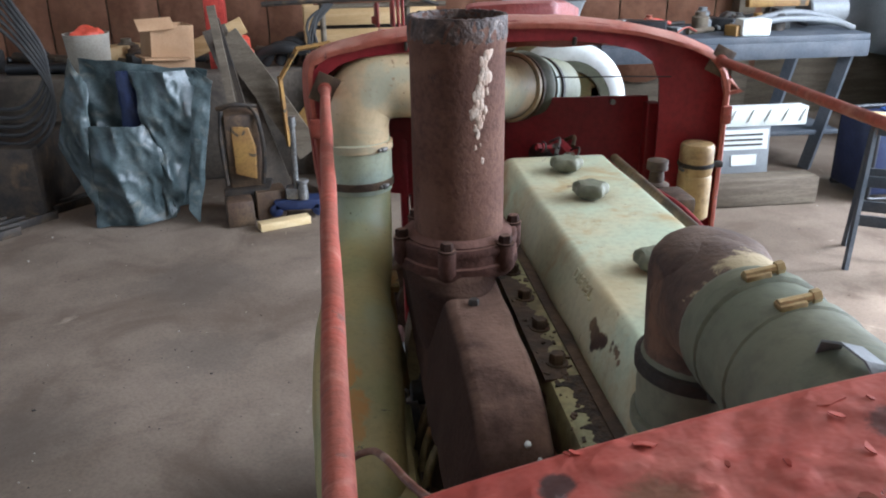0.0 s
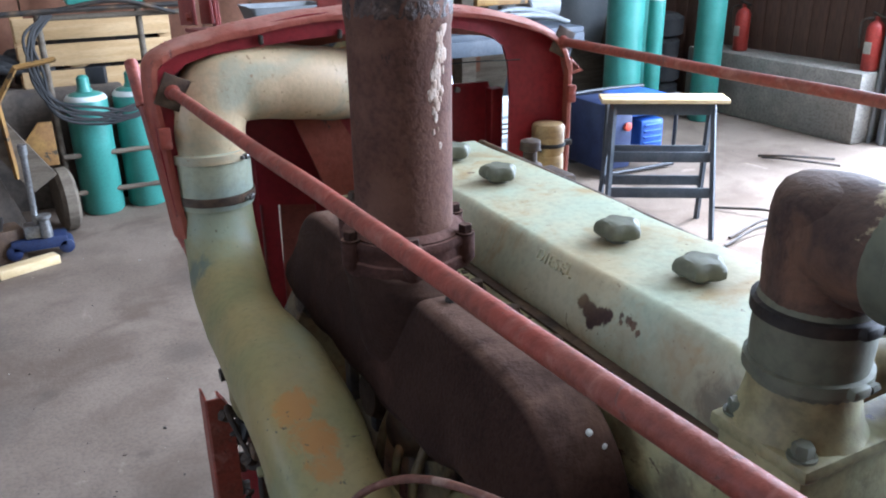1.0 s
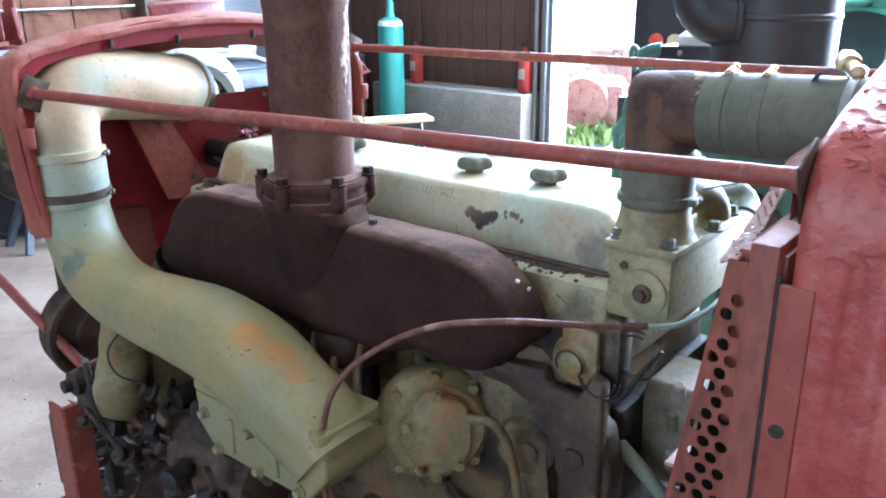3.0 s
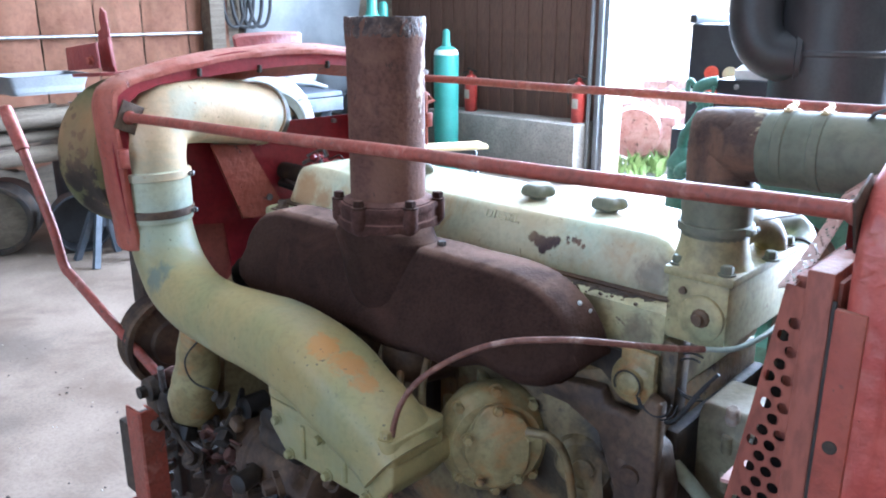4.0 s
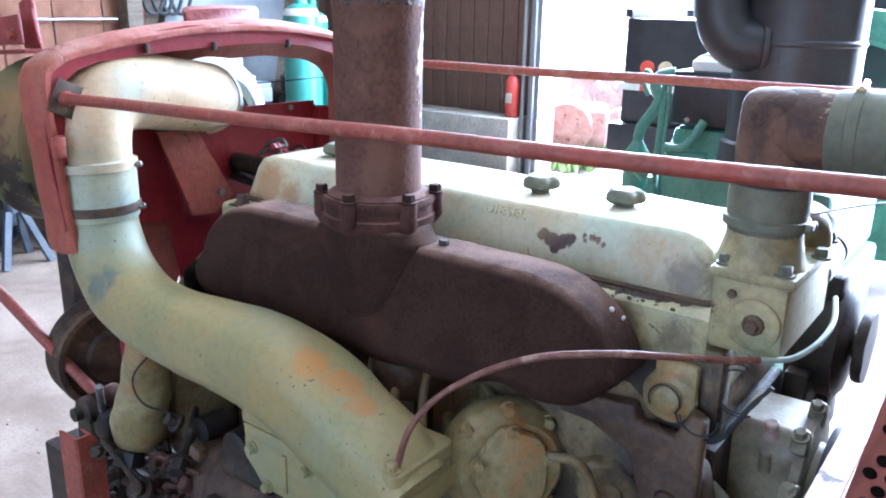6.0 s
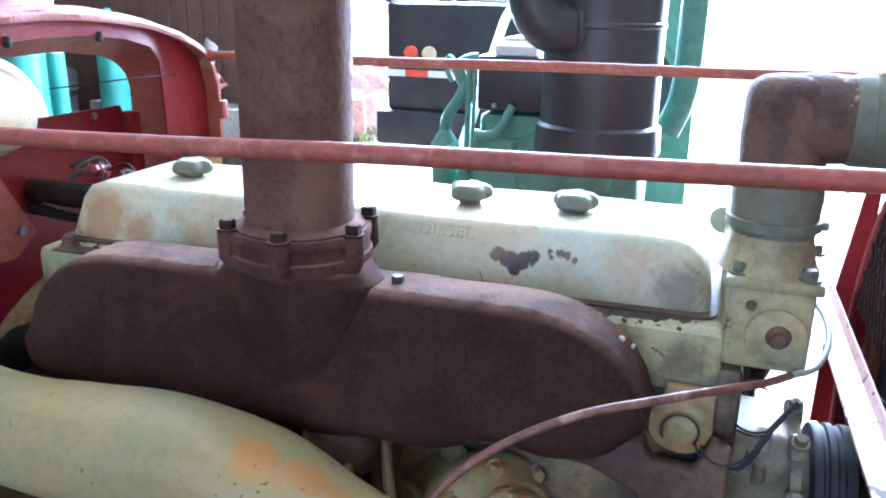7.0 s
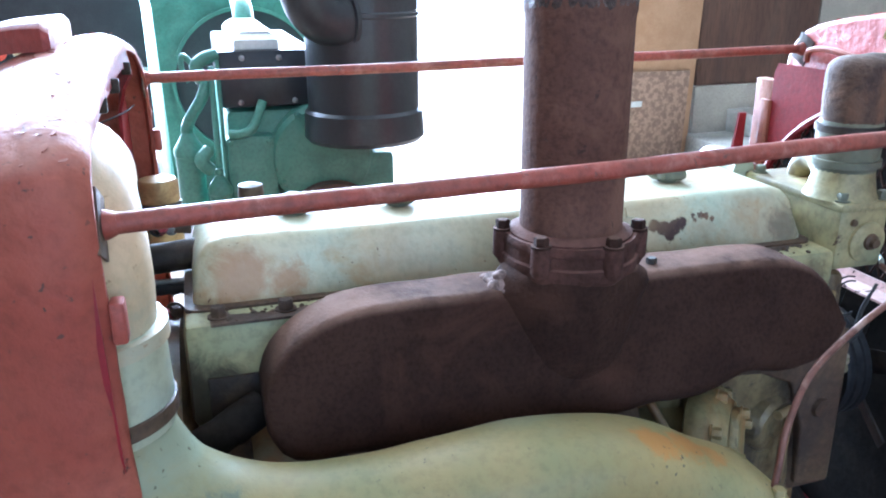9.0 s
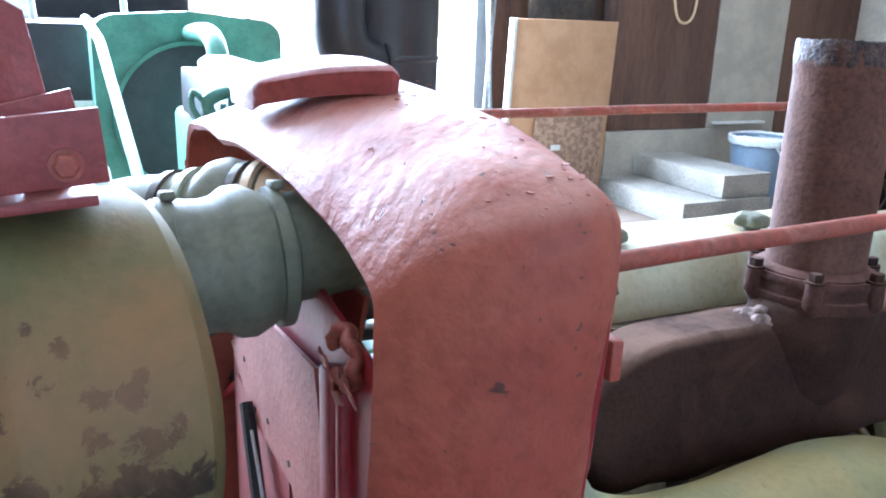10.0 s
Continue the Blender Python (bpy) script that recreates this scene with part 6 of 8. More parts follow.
def perforated(p00, p10, p01, p11, pitch=0.0128, hole=0.0042):
    """A four-cornered sheet pierced with holes in a honeycomb: six-sided cells share their corners, clamped to the sheet's edges."""
    m = B()
    P = [V(p) for p in (p00, p10, p01, p11)]
    high = ((P[2] - P[0]).length + (P[3] - P[1]).length) / 2
    w0, w1 = (P[1] - P[0]).length, (P[3] - P[2]).length
    wide = lambda t: w0 + (w1 - w0) * t / high
    nrm = (P[1] - P[0]).cross(P[2] - P[0]).normalized() * 0.002

    def at(s, t, side):
        t = max(0.0, min(high, t))
        s = max(0.0, min(wide(t), s))
        v = t / high
        return P[0].lerp(P[2], v).lerp(P[1].lerp(P[3], v), s / max(wide(t), 1e-4)) + nrm * side

    R = pitch / math.sqrt(3)
    for side in (0, 1):
        for j in range(int(high / (R * 1.5)) + 2):
            t = j * R * 1.5
            for i in range(int(max(w0, w1) / pitch) + 2):
                s = (i + (0.5 if j % 2 else 0.0)) * pitch
                corner = [(s + R * math.sin(k * math.tau / 6), t + R * math.cos(k * math.tau / 6)) for k in range(6)]
                if not any(0 < a < wide(max(0, min(high, b))) and 0 < b < high for a, b in corner):
                    continue
                outer = [m.verts.new(at(a, b, side)) for a, b in corner]
                w = wide(max(0, min(high, t)))
                if hole + 0.001 < s < w - hole - 0.001 and hole + 0.001 < t < high - hole - 0.001:
                    inner = [[m.verts.new(at(s + hole * math.sin((k + h) * math.tau / 6), t + hole * math.cos((k + h) * math.tau / 6), side)) for h in (0, 0.5)] for k in range(6)]
                    for k in range(6):
                        n_ = (k + 1) % 6
                        m.faces.new((outer[k], outer[n_], inner[n_][0], inner[k][1], inner[k][0]))
                else:
                    m.faces.new(outer)
    bmesh.ops.remove_doubles(m, verts=m.verts, dist=0.0004)
    bmesh.ops.dissolve_degenerate(m, dist=0.0002, edges=m.edges)
    return m


part("perforated_guard", perforated((-0.402, -0.7205, 0.58), (-0.398, -0.607, 0.58), (-0.402, -0.7205, 1.255), (-0.401, -0.7010, 1.255), 0.0165, 0.0060), M_COLUMN, rad_, "red sheet guard pierced with round holes", 20)
for quad in (((-0.401, -0.7080, 1.257), (-0.393, -0.6900, 1.248), (-0.345, -0.7080, 1.268), (-0.341, -0.6900, 1.261)),
             ((-0.345, -0.7080, 1.269), (-0.341, -0.6900, 1.262), (-0.285, -0.7080, 1.296), (-0.278, -0.6900, 1.286)),
             ((-0.285, -0.7480, 1.323), (-0.278, -0.6900, 1.287), (-0.236, -0.7480, 1.346), (-0.233, -0.6900, 1.307)),
             ((-0.236, -0.7480, 1.347), (-0.233, -0.6900, 1.308), (-0.080, -0.7480, 1.358), (-0.080, -0.6900, 1.317))):
    part("perforated_guard", perforated(*quad, 0.0082, 0.0028), M_GUARDTOP, rad_, "dusty pink sheet guard rolled over the fan, pierced with round holes", 40)
bm = B()
box(bm, (-0.320, -0.7250, 1.180), (0.140, 0.0420, 0.166), 0.003)
part("column_head", rough_up(bm, 0.0012, 0.08), M_COLUMN, rad_, "rusting orange-red column head with a pale dusty top")
bm = B()
prism(bm, [(-0.607, 0.58), (-0.602, 0.58), (-0.699, 1.24), (-0.704, 1.245)], -0.398, -0.388, "x")
part("guard_angle", bm, M_RED, rad_)
bm = B()
prism(bm, [(-0.706, 0.25), (-0.655, 0.25), (-0.660, 0.96), (-0.690, 1.20), (-0.706, 1.20)], 0.392, 0.398, "x")
part("far_guard", bm, M_DARKRED, rad_, "plain guard plate on the far side")
# Invented sheet; keeps the bright floor from showing through the holes.
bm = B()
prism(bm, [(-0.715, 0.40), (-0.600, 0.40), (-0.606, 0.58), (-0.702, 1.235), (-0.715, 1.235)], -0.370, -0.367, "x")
part("hole_backing", bm, M_CORE, rad_, "added unseen sheet that darkens the guard's holes")
# expanded mesh over the fan's mouth
bm = B()
for k in range(-22, 24):
    for s in (1, -1):
        run = []
        for q in range(25):
            z = 0.985 + q * 0.0104
            x = SC.x + k * 0.026 + s * (z - 1.11) * 0.5
            if ((x - SC.x) / 0.322) ** 2 + ((z - SC.z) / 0.398) ** 2 < 1:
                run.append(V((x, -0.684, z)))
        if len(run) > 3:
            tube(bm, [run[0], run[-1]], 0.0022, 5, 1)
part("mesh_guard", bm, M_RUST, rad_, "dark expanded metal mesh over the fan")
# pale folded cross strip of the guard, dusty on top
bm = B()
prism(bm, [(-0.622, 0.970), (-0.622, 0.974), (-0.652, 0.978), (-0.656, 0.992), (-0.659, 0.992), (-0.655, 0.972)], -0.30, 0.402, "x")
part("cross_strip", rough_up(bm, 0.0010, 0.03), M_STRIP, rad_, "pale dusty pink folded strip with chipped paint")
bm = B()
pts = [(0.275, -0.742, 1.318), (0.262, -0.735, 1.338), (0.21, -0.73, 1.345), (0.15, -0.73, 1.338), (0.10, -0.73, 1.325)]
tube(bm, pts, 0.006, 8, 6)
part("lifting_loop", bm, M_RED, rad_)
bm = B()
turned(bm, (-0.115, -0.752, 1.325), (0, 1, 0), [(0, 0.052), (0.02, 0.048), (0.045, 0.043)], seg=28)
part("tank_neck", bm, M_WHITE, rad_, "chipped neck of the tank")
bm = B()
turned(bm, (-0.045, -0.70, 1.372), (0.6, 0.3, 0.15), [(0, 0.010), (0.03, 0.010), (0.032, 0.014), (0.05, 0.014), (0.052, 0.008), (0.07, 0.008)], seg=10)
part("drain_fitting", bm, M_BRASS, rad_, "brass pipe fitting")
# chalk scrawl on the column
bm = B()
tube(bm, [(-0.4058, -0.842, 1.14), (-0.4058, -0.846, 1.10), (-0.4058, -0.856, 1.07), (-0.4058, -0.868, 1.10), (-0.4058, -0.876, 1.13), (-0.4058, -0.884, 1.08), (-0.4058, -0.894, 1.06)], 0.0011, 6, 6)
part("chalk_mark", bm, M_CAN, rad_, "faint yellow chalk scrawl")
bm = B()
box(bm, (-0.4065, -0.7600, 0.735), (0.007, 0.027, 1.02), 0.002)
part("edge_strip", rough_up(bm, 0.001, 0.05), M_RED, rad_)
bm = B()
box(bm, (-0.4035, -0.7443, 0.735), (0.003, 0.004, 1.03), 0.001)
part("seam", bm, M_GREASE_SHADE, rad_, "dark open seam beside the column")
bm = B()
cyl(bm, (-0.4108, -0.759, 1.116), (-0.4040, -0.759, 1.116), 0.0065, seg=12)
part("column_hole", bm, M_GREASE_SHADE, rad_, "dark bolt hole")

# ---- bent clutch lever and its bracket ----
lev = thing("clutch_lever", (-0.32, 0.70, 0.3), "bent orange-red hand lever on a greasy pivot", "lever")
bm = B()
tube(bm, [(-0.292, 0.66, 0.640), (-0.303, 0.714, 0.674), (-0.333, 0.865, 0.778), (-0.356, 0.985, 0.862), (-0.364, 1.012, 0.890), (-0.372, 1.030, 0.985), (-0.388, 1.098, 1.165), (-0.390, 1.105, 1.185)], 0.0115, 12, 7)
part("lever_bar", bm, M_ROD, lev)
bm = B()
turned(bm, (-0.388, 1.098, 1.165), V((-0.007, 0.057, 0.100)), [(0, 0.0125), (0.002, 0.0165), (0.008, 0.0155), (0.100, 0.0160), (0.112, 0.0150), (0.116, 0.009)], seg=16)
part("grip", bm, M_ROD, lev)
bm = B()
box(bm, (-0.300, 0.700, 0.660), (0.045, 0.10, 0.045), 0.01, (-30, 0, 10))
part("pivot_block", rough_up(bm, 0.003, 0.02), M_FLANGE, lev, "rusty red pivot plate")
bm = B()
box(bm, (-0.30, 0.66, 0.625), (0.06, 0.06, 0.07), 0.012)
part("pivot_boss", rough_up(bm, 0.003, 0.02), M_GREASE_SHADE, lev)
bm = B()
turned(bm, (-0.325, 0.69, 0.655), (-1, 0, 0), [(0, 0.03), (0.02, 0.028), (0.025, 0.015), (0.04, 0.014)], seg=14)
part("pivot_bolt", bm, M_GREASE_SHADE, lev)
bm = B()
box(bm, (-0.300, 0.66, 0.415), (0.03, 0.05, 0.40), 0.008)
part("pivot_post", rough_up(bm, 0.003, 0.02), M_GREASE_SHADE, lev)
bm = B()
cyl(bm, (-0.320, 0.66, 0.655), (-0.335, 0.635, 0.725), 0.0075, seg=10)
part("pin", bm, M_STEEL, lev)
chan = thing("channel_bracket", (-0.39, 0.60, 0), "dark red folded channel bracket with a ragged bolt row", "bracket")
bm = B()
CH = [(-0.027, 0.030), (-0.027, -0.026), (-0.023, -0.030), (0.027, -0.030), (0.027, 0.004), (0.0215, 0.004), (0.0215, -0.0245), (-0.0215, -0.0245), (-0.0215, 0.030)]
rows = []
for z in (0.0, 0.2, 0.45, 0.60, 0.628, 0.642, 0.655, 0.662):
    cut = max(0.0, (z - 0.60) / 0.062)
    rows.append([V((-0.392 + x - (0.022 * cut ** 2 if x > 0 else 0.0), 0.615 + y, z)) for x, y in CH])
rings(bm, rows)
part("channel", rough_up(bm, 0.0012, 0.03), M_ROD, chan)
random.seed(31)
for z in (0.585, 0.548, 0.50, 0.475, 0.43, 0.36, 0.28):
    bm = B()
    y = 0.595 + random.uniform(-0.006, 0.014)
    hexbolt(bm, (-0.365, y, z), (1, random.uniform(-0.3, 0.3), random.uniform(-0.3, 0.3)), random.uniform(0.008, 0.013), random.uniform(0.010, 0.024))
    part("bolt", rough_up(bm, 0.002, 0.01), M_CRUSTOIL, chan, "grease-caked bolt")

# ---- air cleaners behind the arch ----
def air_cleaner(c, d, r, length, label, hose_r):
    c, d = V(c), V(d).normalized()
    t = thing("air_cleaner", (c.x, c.y, 0.4), label, "air cleaner", "air cleaners behind the arch")
    m = B()
    turned(m, c, d, [(0, hose_r * 0.98), (0.0, r * 0.80), (0.006, r * 0.93), (0.02, r), (0.045, r * 1.0), (0.05, r * 0.985), (length * 0.6, r * 0.985), (length * 0.6 + 0.01, r), (length * 0.6 + 0.03, r), (length * 0.6 + 0.04, r * 0.985), (length - 0.03, r * 0.98), (length, r * 0.85), (length + 0.01, r * 0.3)], seg=56)
    part("shell", rough_up(m, 0.0015, 0.1), M_DRUM, t, "", 40)
    return t, c, d


ac, c, d = air_cleaner((-0.185, 0.802, 1.165), (-0.2, 1, 0), 0.173, 0.18, "khaki painted drum air cleaner, paint flaked to black", 0.068)
bm = B()
prism(bm, [(0.842, 1.366), (1.00, 1.352), (1.00, 1.404), (0.846, 1.420)], -0.298, -0.292, "x", 0.001)
part("angle_plate", bm, M_LID, ac, "dull red angle-iron plate")
bm = B()
box(bm, (-0.230, 0.925, 1.346), (0.120, 0.15, 0.008), 0.001, (-4, 0, 0))
part("angle_foot", bm, M_LID, ac)
bm = B()
prism(bm, [(0.850, 1.366), (0.96, 1.356), (0.96, 1.406), (0.862, 1.430)], -0.262, -0.256, "x", 0.001)
part("second_plate", bm, M_LID, ac)
bm = B()
prism(bm, [(0.866, 1.350), (0.900, 1.350), (0.916, 1.470), (0.905, 1.494), (0.888, 1.484)], -0.250, -0.244, "x", 0.001)
part("upright_bar", bm, M_LID, ac)
bm = B()
prism(bm, [(0.900, 1.350), (0.960, 1.350), (0.960, 1.440), (0.925, 1.452)], -0.236, -0.231, "x", 0.001)
part("upright_bar", bm, M_LID, ac)
bm = B()
hexbolt(bm, (-0.298, 0.870, 1.380), (-1, 0, 0), 0.009, 0.008)
part("bracket_bolt", bm, M_ROD, ac)
bm = B()
box(bm, (-0.185, 0.87, 0.985), (0.14, 0.16, 0.012), 0.003)
box(bm, (-0.185, 0.95, 0.70), (0.06, 0.06, 0.58), 0.004)
part("stand", bm, M_GREASE_SHADE, ac)
ac2, c2, d2 = air_cleaner((0.141, 0.820, 1.178), (0, 1, 0), 0.144, 0.20, "khaki and white drum air cleaner behind the arch", 0.068)
bm = B()
turned(bm, (0.141, 0.818, 1.178), (0, 1, 0), [(0.010, 0.102), (-0.002, 0.105), (-0.002, 0.119), (0.005, 0.137), (0.018, 0.1470), (0.046, 0.1470), (0.046, 0.140)], seg=48)
ring2 = B()
turned(ring2, (0.141, 0.816, 1.178), (0, 1, 0), [(0.004, 0.080), (0.0, 0.082), (0.0, 0.103), (0.004, 0.105)], seg=48)
part("face_ring", ring2, M_OLIVE, ac2, "dark olive face of the drum")
part("white_band", bm, M_WHITE, ac2, "scuffed white band")
bm = B()
box(bm, (0.141, 0.95, 0.72), (0.06, 0.06, 0.64), 0.004)
part("stand", bm, M_GREASE_SHADE, ac2)
skid = thing("skid_frame", (0, 0.3, 0), "dark red steel skid under the machine", "frame")
for x in (-0.30, 0.36):
    bm = B()
    box(bm, (x, 0.0, 0.10), (0.08, 2.0, 0.20), 0.006)
    part("rail", bm, M_DARKRED, skid)
bm = B()
box(bm, (0.0, 0.92, 0.29), (0.5, 0.34, 0.22), 0.01)
part("deck", bm, M_GREASE_SHADE, skid, "oil-blackened deck plate")
pail = thing("oil_pail", (0.95, 0.84, 0), "white metal pail with cables and oily tools beside the machine", "pail")
bm = B()
turned(bm, (0.95, 0.84, 0), (0, 0, 1), [(0, 0.13), (0.01, 0.14), (0.28, 0.165), (0.30, 0.175), (0.305, 0.172), (0.30, 0.160), (0.06, 0.135), (0.055, 0.0)], seg=36)
part("tub", bm, M_WHITE, pail)
bm = B()
ring = [(0.95 + 0.172 * math.cos(i * math.tau / 32), 0.84 + 0.172 * math.sin(i * math.tau / 32), 0.304) for i in range(33)]
tube(bm, ring, 0.006, 8, 1)
part("rim", bm, M_STEEL, pail)
for k in range(4):
    bm = B()
    a = 0.7 * k
    cx, cy = math.cos(a), math.sin(a)
    tube(bm, [(0.95 - 0.11 * cx, 0.84 - 0.11 * cy, 0.20), (0.95 - 0.04 * cy, 0.84 + 0.04 * cx, 0.16 + 0.02 * k), (0.95 + 0.12 * cx, 0.84 + 0.12 * cy, 0.27 + 0.02 * k)], (0.014, 0.010, 0.007, 0.012)[k], 8, 5)
    part("oily_tool", bm, (M_GREASE_SHADE, M_RUBBER, M_STEEL, M_DARKRED)[k], pail)
for pts, rr, mt in (([(0.20, 0.66, 1.06), (0.45, 0.705, 0.90), (0.60, 0.744, 0.767), (0.70, 0.772, 0.62), (0.80, 0.795, 0.46), (0.87, 0.808, 0.322), (0.92, 0.82, 0.20)], 0.006, M_RUBBER),
                    ([(0.25, 0.60, 0.98), (0.55, 0.66, 0.74), (0.80, 0.713, 0.482), (0.87, 0.775, 0.31), (0.92, 0.83, 0.20)], 0.013, M_RUBBER),
                    ([(0.25, 0.62, 0.95), (0.55, 0.675, 0.71), (0.81, 0.730, 0.465), (0.89, 0.79, 0.29), (0.95, 0.85, 0.20)], 0.009, M_DARKRED)):
    bm = B()
    tube(bm, pts, rr, 8, 6)
    part("cable", bm, mt, pail)
for pts in ([(4.2, 0.60), (3.211, 0.897), (2.506, 1.085), (1.856, 1.188), (1.2, 1.30)], [(4.2, 0.50), (3.158, 0.826), (2.421, 1.019), (1.809, 1.169), (1.2, 1.34)]):
    bm = B()
    tube(bm, [(x, y, 0.011) for x, y in pts], 0.011, 8, 6)
    solid("floor_cable", bm, M_RUBBER, "thin dark cable lying on the concrete floor", "cable", "cables on the floor")

# ---- the second power unit, bright green, beside the doorway ----
e2 = thing("green_power_unit", (2.4, 0.1, 0), "bright green diesel power unit with black air cleaner drum", "engine")
bm = B()
box(bm, (2.40, 0.08, 0.74), (1.30, 0.52, 0.62), 0.03)
box(bm, (2.30, 0.10, 0.20), (1.7, 0.6, 0.4), 0.02)
turned(bm, (1.76, 0.02, 0.88), (-1, 0, 0), [(0, 0.185), (0.05, 0.180), (0.065, 0.165), (0.07, 0.05)], seg=40)
box(bm, (1.735, 0.26, 0.80), (0.07, 0.17, 0.34), 0.02)
box(bm, (1.74, -0.14, 0.78), (0.08, 0.20, 0.22), 0.03)
blk2 = part("engine_block", rough_up(bm, 0.004, 0.1), M_ENG2, e2)
for y, z in ((0.33, 0.95), (0.20, 0.95), (0.33, 0.68), (-0.06, 1.03), (0.10, 1.03), (-0.12, 0.90), (0.16, 0.80)):
    bm = B()
    hexbolt(bm, (1.700 if y > 0.19 else 1.694, y, z), (-1, 0, 0), 0.010, 0.012)
    part("cover_bolt", bm, M_ENG2, blk2)
bm = B()
turned(bm, (1.70, 0.0, 0.62), (-1, 0, 0), [(0, 0.05), (0.0, 0.175), (0.02, 0.180), (0.03, 0.170), (0.045, 0.180), (0.06, 0.175), (0.062, 0.05), (0.10, 0.045)], seg=40)
part("belt_pulley", bm, M_BROWNGREASE, e2, "brown rusted belt pulley")
bm = B()
box(bm, (2.25, 0.185, 1.152), (1.02, 0.32, 0.190), 0.012)
hd2 = part("engine_head", bm, M_BLACK, e2, "black rocker boxes")
for y, z in ((0.267, 1.222), (0.145, 1.220), (0.28, 1.075), (0.10, 1.075)):
    bm = B()
    turned(bm, (1.742, y, z), (-1, 0, 0), [(0, 0.010), (0.006, 0.010), (0.009, 0.005)], seg=10)
    part("head_bolt", bm, M_STEEL, hd2)
bm = B()
rings(bm, [[V((x, 0.215 + a_ * 0.080, 1.248 + h)) for x, a_ in ((1.76, -0.9), (1.78, -1), (2.62, -1), (2.66, -0.9), (2.66, 0.9), (2.62, 1), (1.78, 1), (1.76, 0.9))] for h in (0.0, 0.030)] +
      [[V((1.76 + 0.03 + (x - 1.76) * 0.93, 0.215 + a_ * w_, 1.248 + h)) for x, a_ in ((1.76, -0.9), (1.78, -1), (2.62, -1), (2.66, -0.9), (2.66, 0.9), (2.62, 1), (1.78, 1), (1.76, 0.9))] for h, w_ in ((0.048, 0.066), (0.058, 0.045))])
part("head_cover", bm, M_WHITE, e2, "pale domed top cover in the daylight")
for x, y, z, k in ((1.76, 0.465, 0.68, 1.0), (1.70, 0.375, 0.60, 0.8)):
    bm = B()
    turned(bm, (x, y, z), (0, 0, 1), [(0, 0.030 * k), (0.01, 0.046 * k), (0.22 * k, 0.047 * k), (0.225 * k, 0.052 * k), (0.245 * k, 0.052 * k), (0.30 * k, 0.018 * k), (0.31 * k, 0.02 * k), (0.33 * k, 0.016 * k)], seg=22)
    part("fuel_filter", bm, M_ENG2, e2, "green filter canister")
for pts, rr in (([(1.76, 0.465, 1.00), (1.74, 0.445, 1.04), (1.74, 0.405, 1.10), (1.76, 0.385, 1.16)], 0.020),
                ([(1.76, 0.40, 1.15), (1.75, 0.415, 1.20), (1.75, 0.385, 1.225), (1.76, 0.345, 1.235)], 0.022),
                ([(1.76, 0.42, 1.20), (1.76, 0.455, 1.235), (1.76, 0.46, 1.19), (1.76, 0.44, 1.15)], 0.010),
                ([(1.73, 0.375, 0.70), (1.72, 0.372, 0.95), (1.73, 0.368, 1.20)], 0.010),
                ([(1.73, 0.350, 0.70), (1.72, 0.350, 0.95), (1.73, 0.348, 1.22)], 0.007),
                ([(1.69, 0.33, 0.98), (1.68, 0.29, 0.98), (1.69, 0.25, 1.0), (1.72, 0.21, 1.08)], 0.016),
                ([(1.70, 0.40, 0.86), (1.68, 0.43, 0.90), (1.70, 0.40, 0.93)], 0.022)):
    bm = B()
    tube(bm, pts, rr, 10, 5)
    part("pipework", bm, M_ENG2, e2)
bm = B()
turned(bm, (1.56, -0.105, 0.955), (0, 0, 1), [(0, 0.10), (0.01, 0.185), (0.025, 0.198), (0.105, 0.194), (0.115, 0.182), (0.40, 0.182), (0.405, 0.186), (0.415, 0.186), (0.42, 0.182), (0.85, 0.182), (0.87, 0.190), (0.90, 0.16), (0.93, 0.05)], seg=44)
part("air_cleaner_drum", bm, M_BLACK, e2, "tall black air cleaner drum")
bm = B()
tube(bm, [(1.41, 0.090, 2.1), (1.41, 0.090, 1.58), (1.41, 0.085, 1.44), (1.42, 0.045, 1.37), (1.44, -0.02, 1.35), (1.47, -0.06, 1.35)], 0.079, 28, 7)
turned(bm, (1.445, -0.024, 1.35), (0.4, -1, 0), [(0, 0.080), (0.002, 0.090), (0.016, 0.090), (0.018, 0.080)], seg=30)
part("intake_elbow", bm, M_BLACK, e2, "black rubber intake elbow")
bm = B()
tube(bm, [(2.2, -0.348, 1.8), (2.2, -0.348, 1.35), (2.2, -0.338, 1.1), (2.2, -0.29, 0.95)], 0.05, 20, 6)
part("intake_duct", bm, M_ENG2, e2, "green duct beside the drum")
SH = [(-0.36, 0.15), (-0.36, 1.32)]
for k in range(7):
    a = radians(180 - 90 * k / 6)
    SH.append((-0.24 + 0.12 * math.cos(a), 1.33 + 0.11 * math.sin(a)))
SH += [(0.14, 1.475)]
for k in range(7):
    a = radians(90 - 90 * k / 6)
    SH.append((0.50 + 0.14 * math.cos(a), 1.33 + 0.12 * math.sin(a)))
SH += [(0.64, 0.15)]
bm = B()
rows = [[V((x, y, z)) for y, z in SH] for x in (3.75, 4.05)]
rings(bm, rows)
part("radiator_shell", bm, M_ENG2, e2, "rounded green radiator shell")
bm = B()
n = 48
rows = []
for r_, x_ in ((0.42, 3.75), (0.42, 3.70), (0.40, 3.70), (0.40, 3.74)):
    rows.append([V((x_, 0.14 + r_ * math.cos(i * math.tau / n), 0.90 + r_ * math.sin(i * math.tau / n))) for i in range(n)])
rings(bm, rows, False, False)
part("fan_ring", bm, M_ENG2, e2)
bm = B()
cyl(bm, (3.742, 0.14, 0.90), (3.738, 0.14, 0.90), 0.40, seg=40)
part("fan_opening", bm, M_BLACK, e2, "dark fan opening")
bm = B()
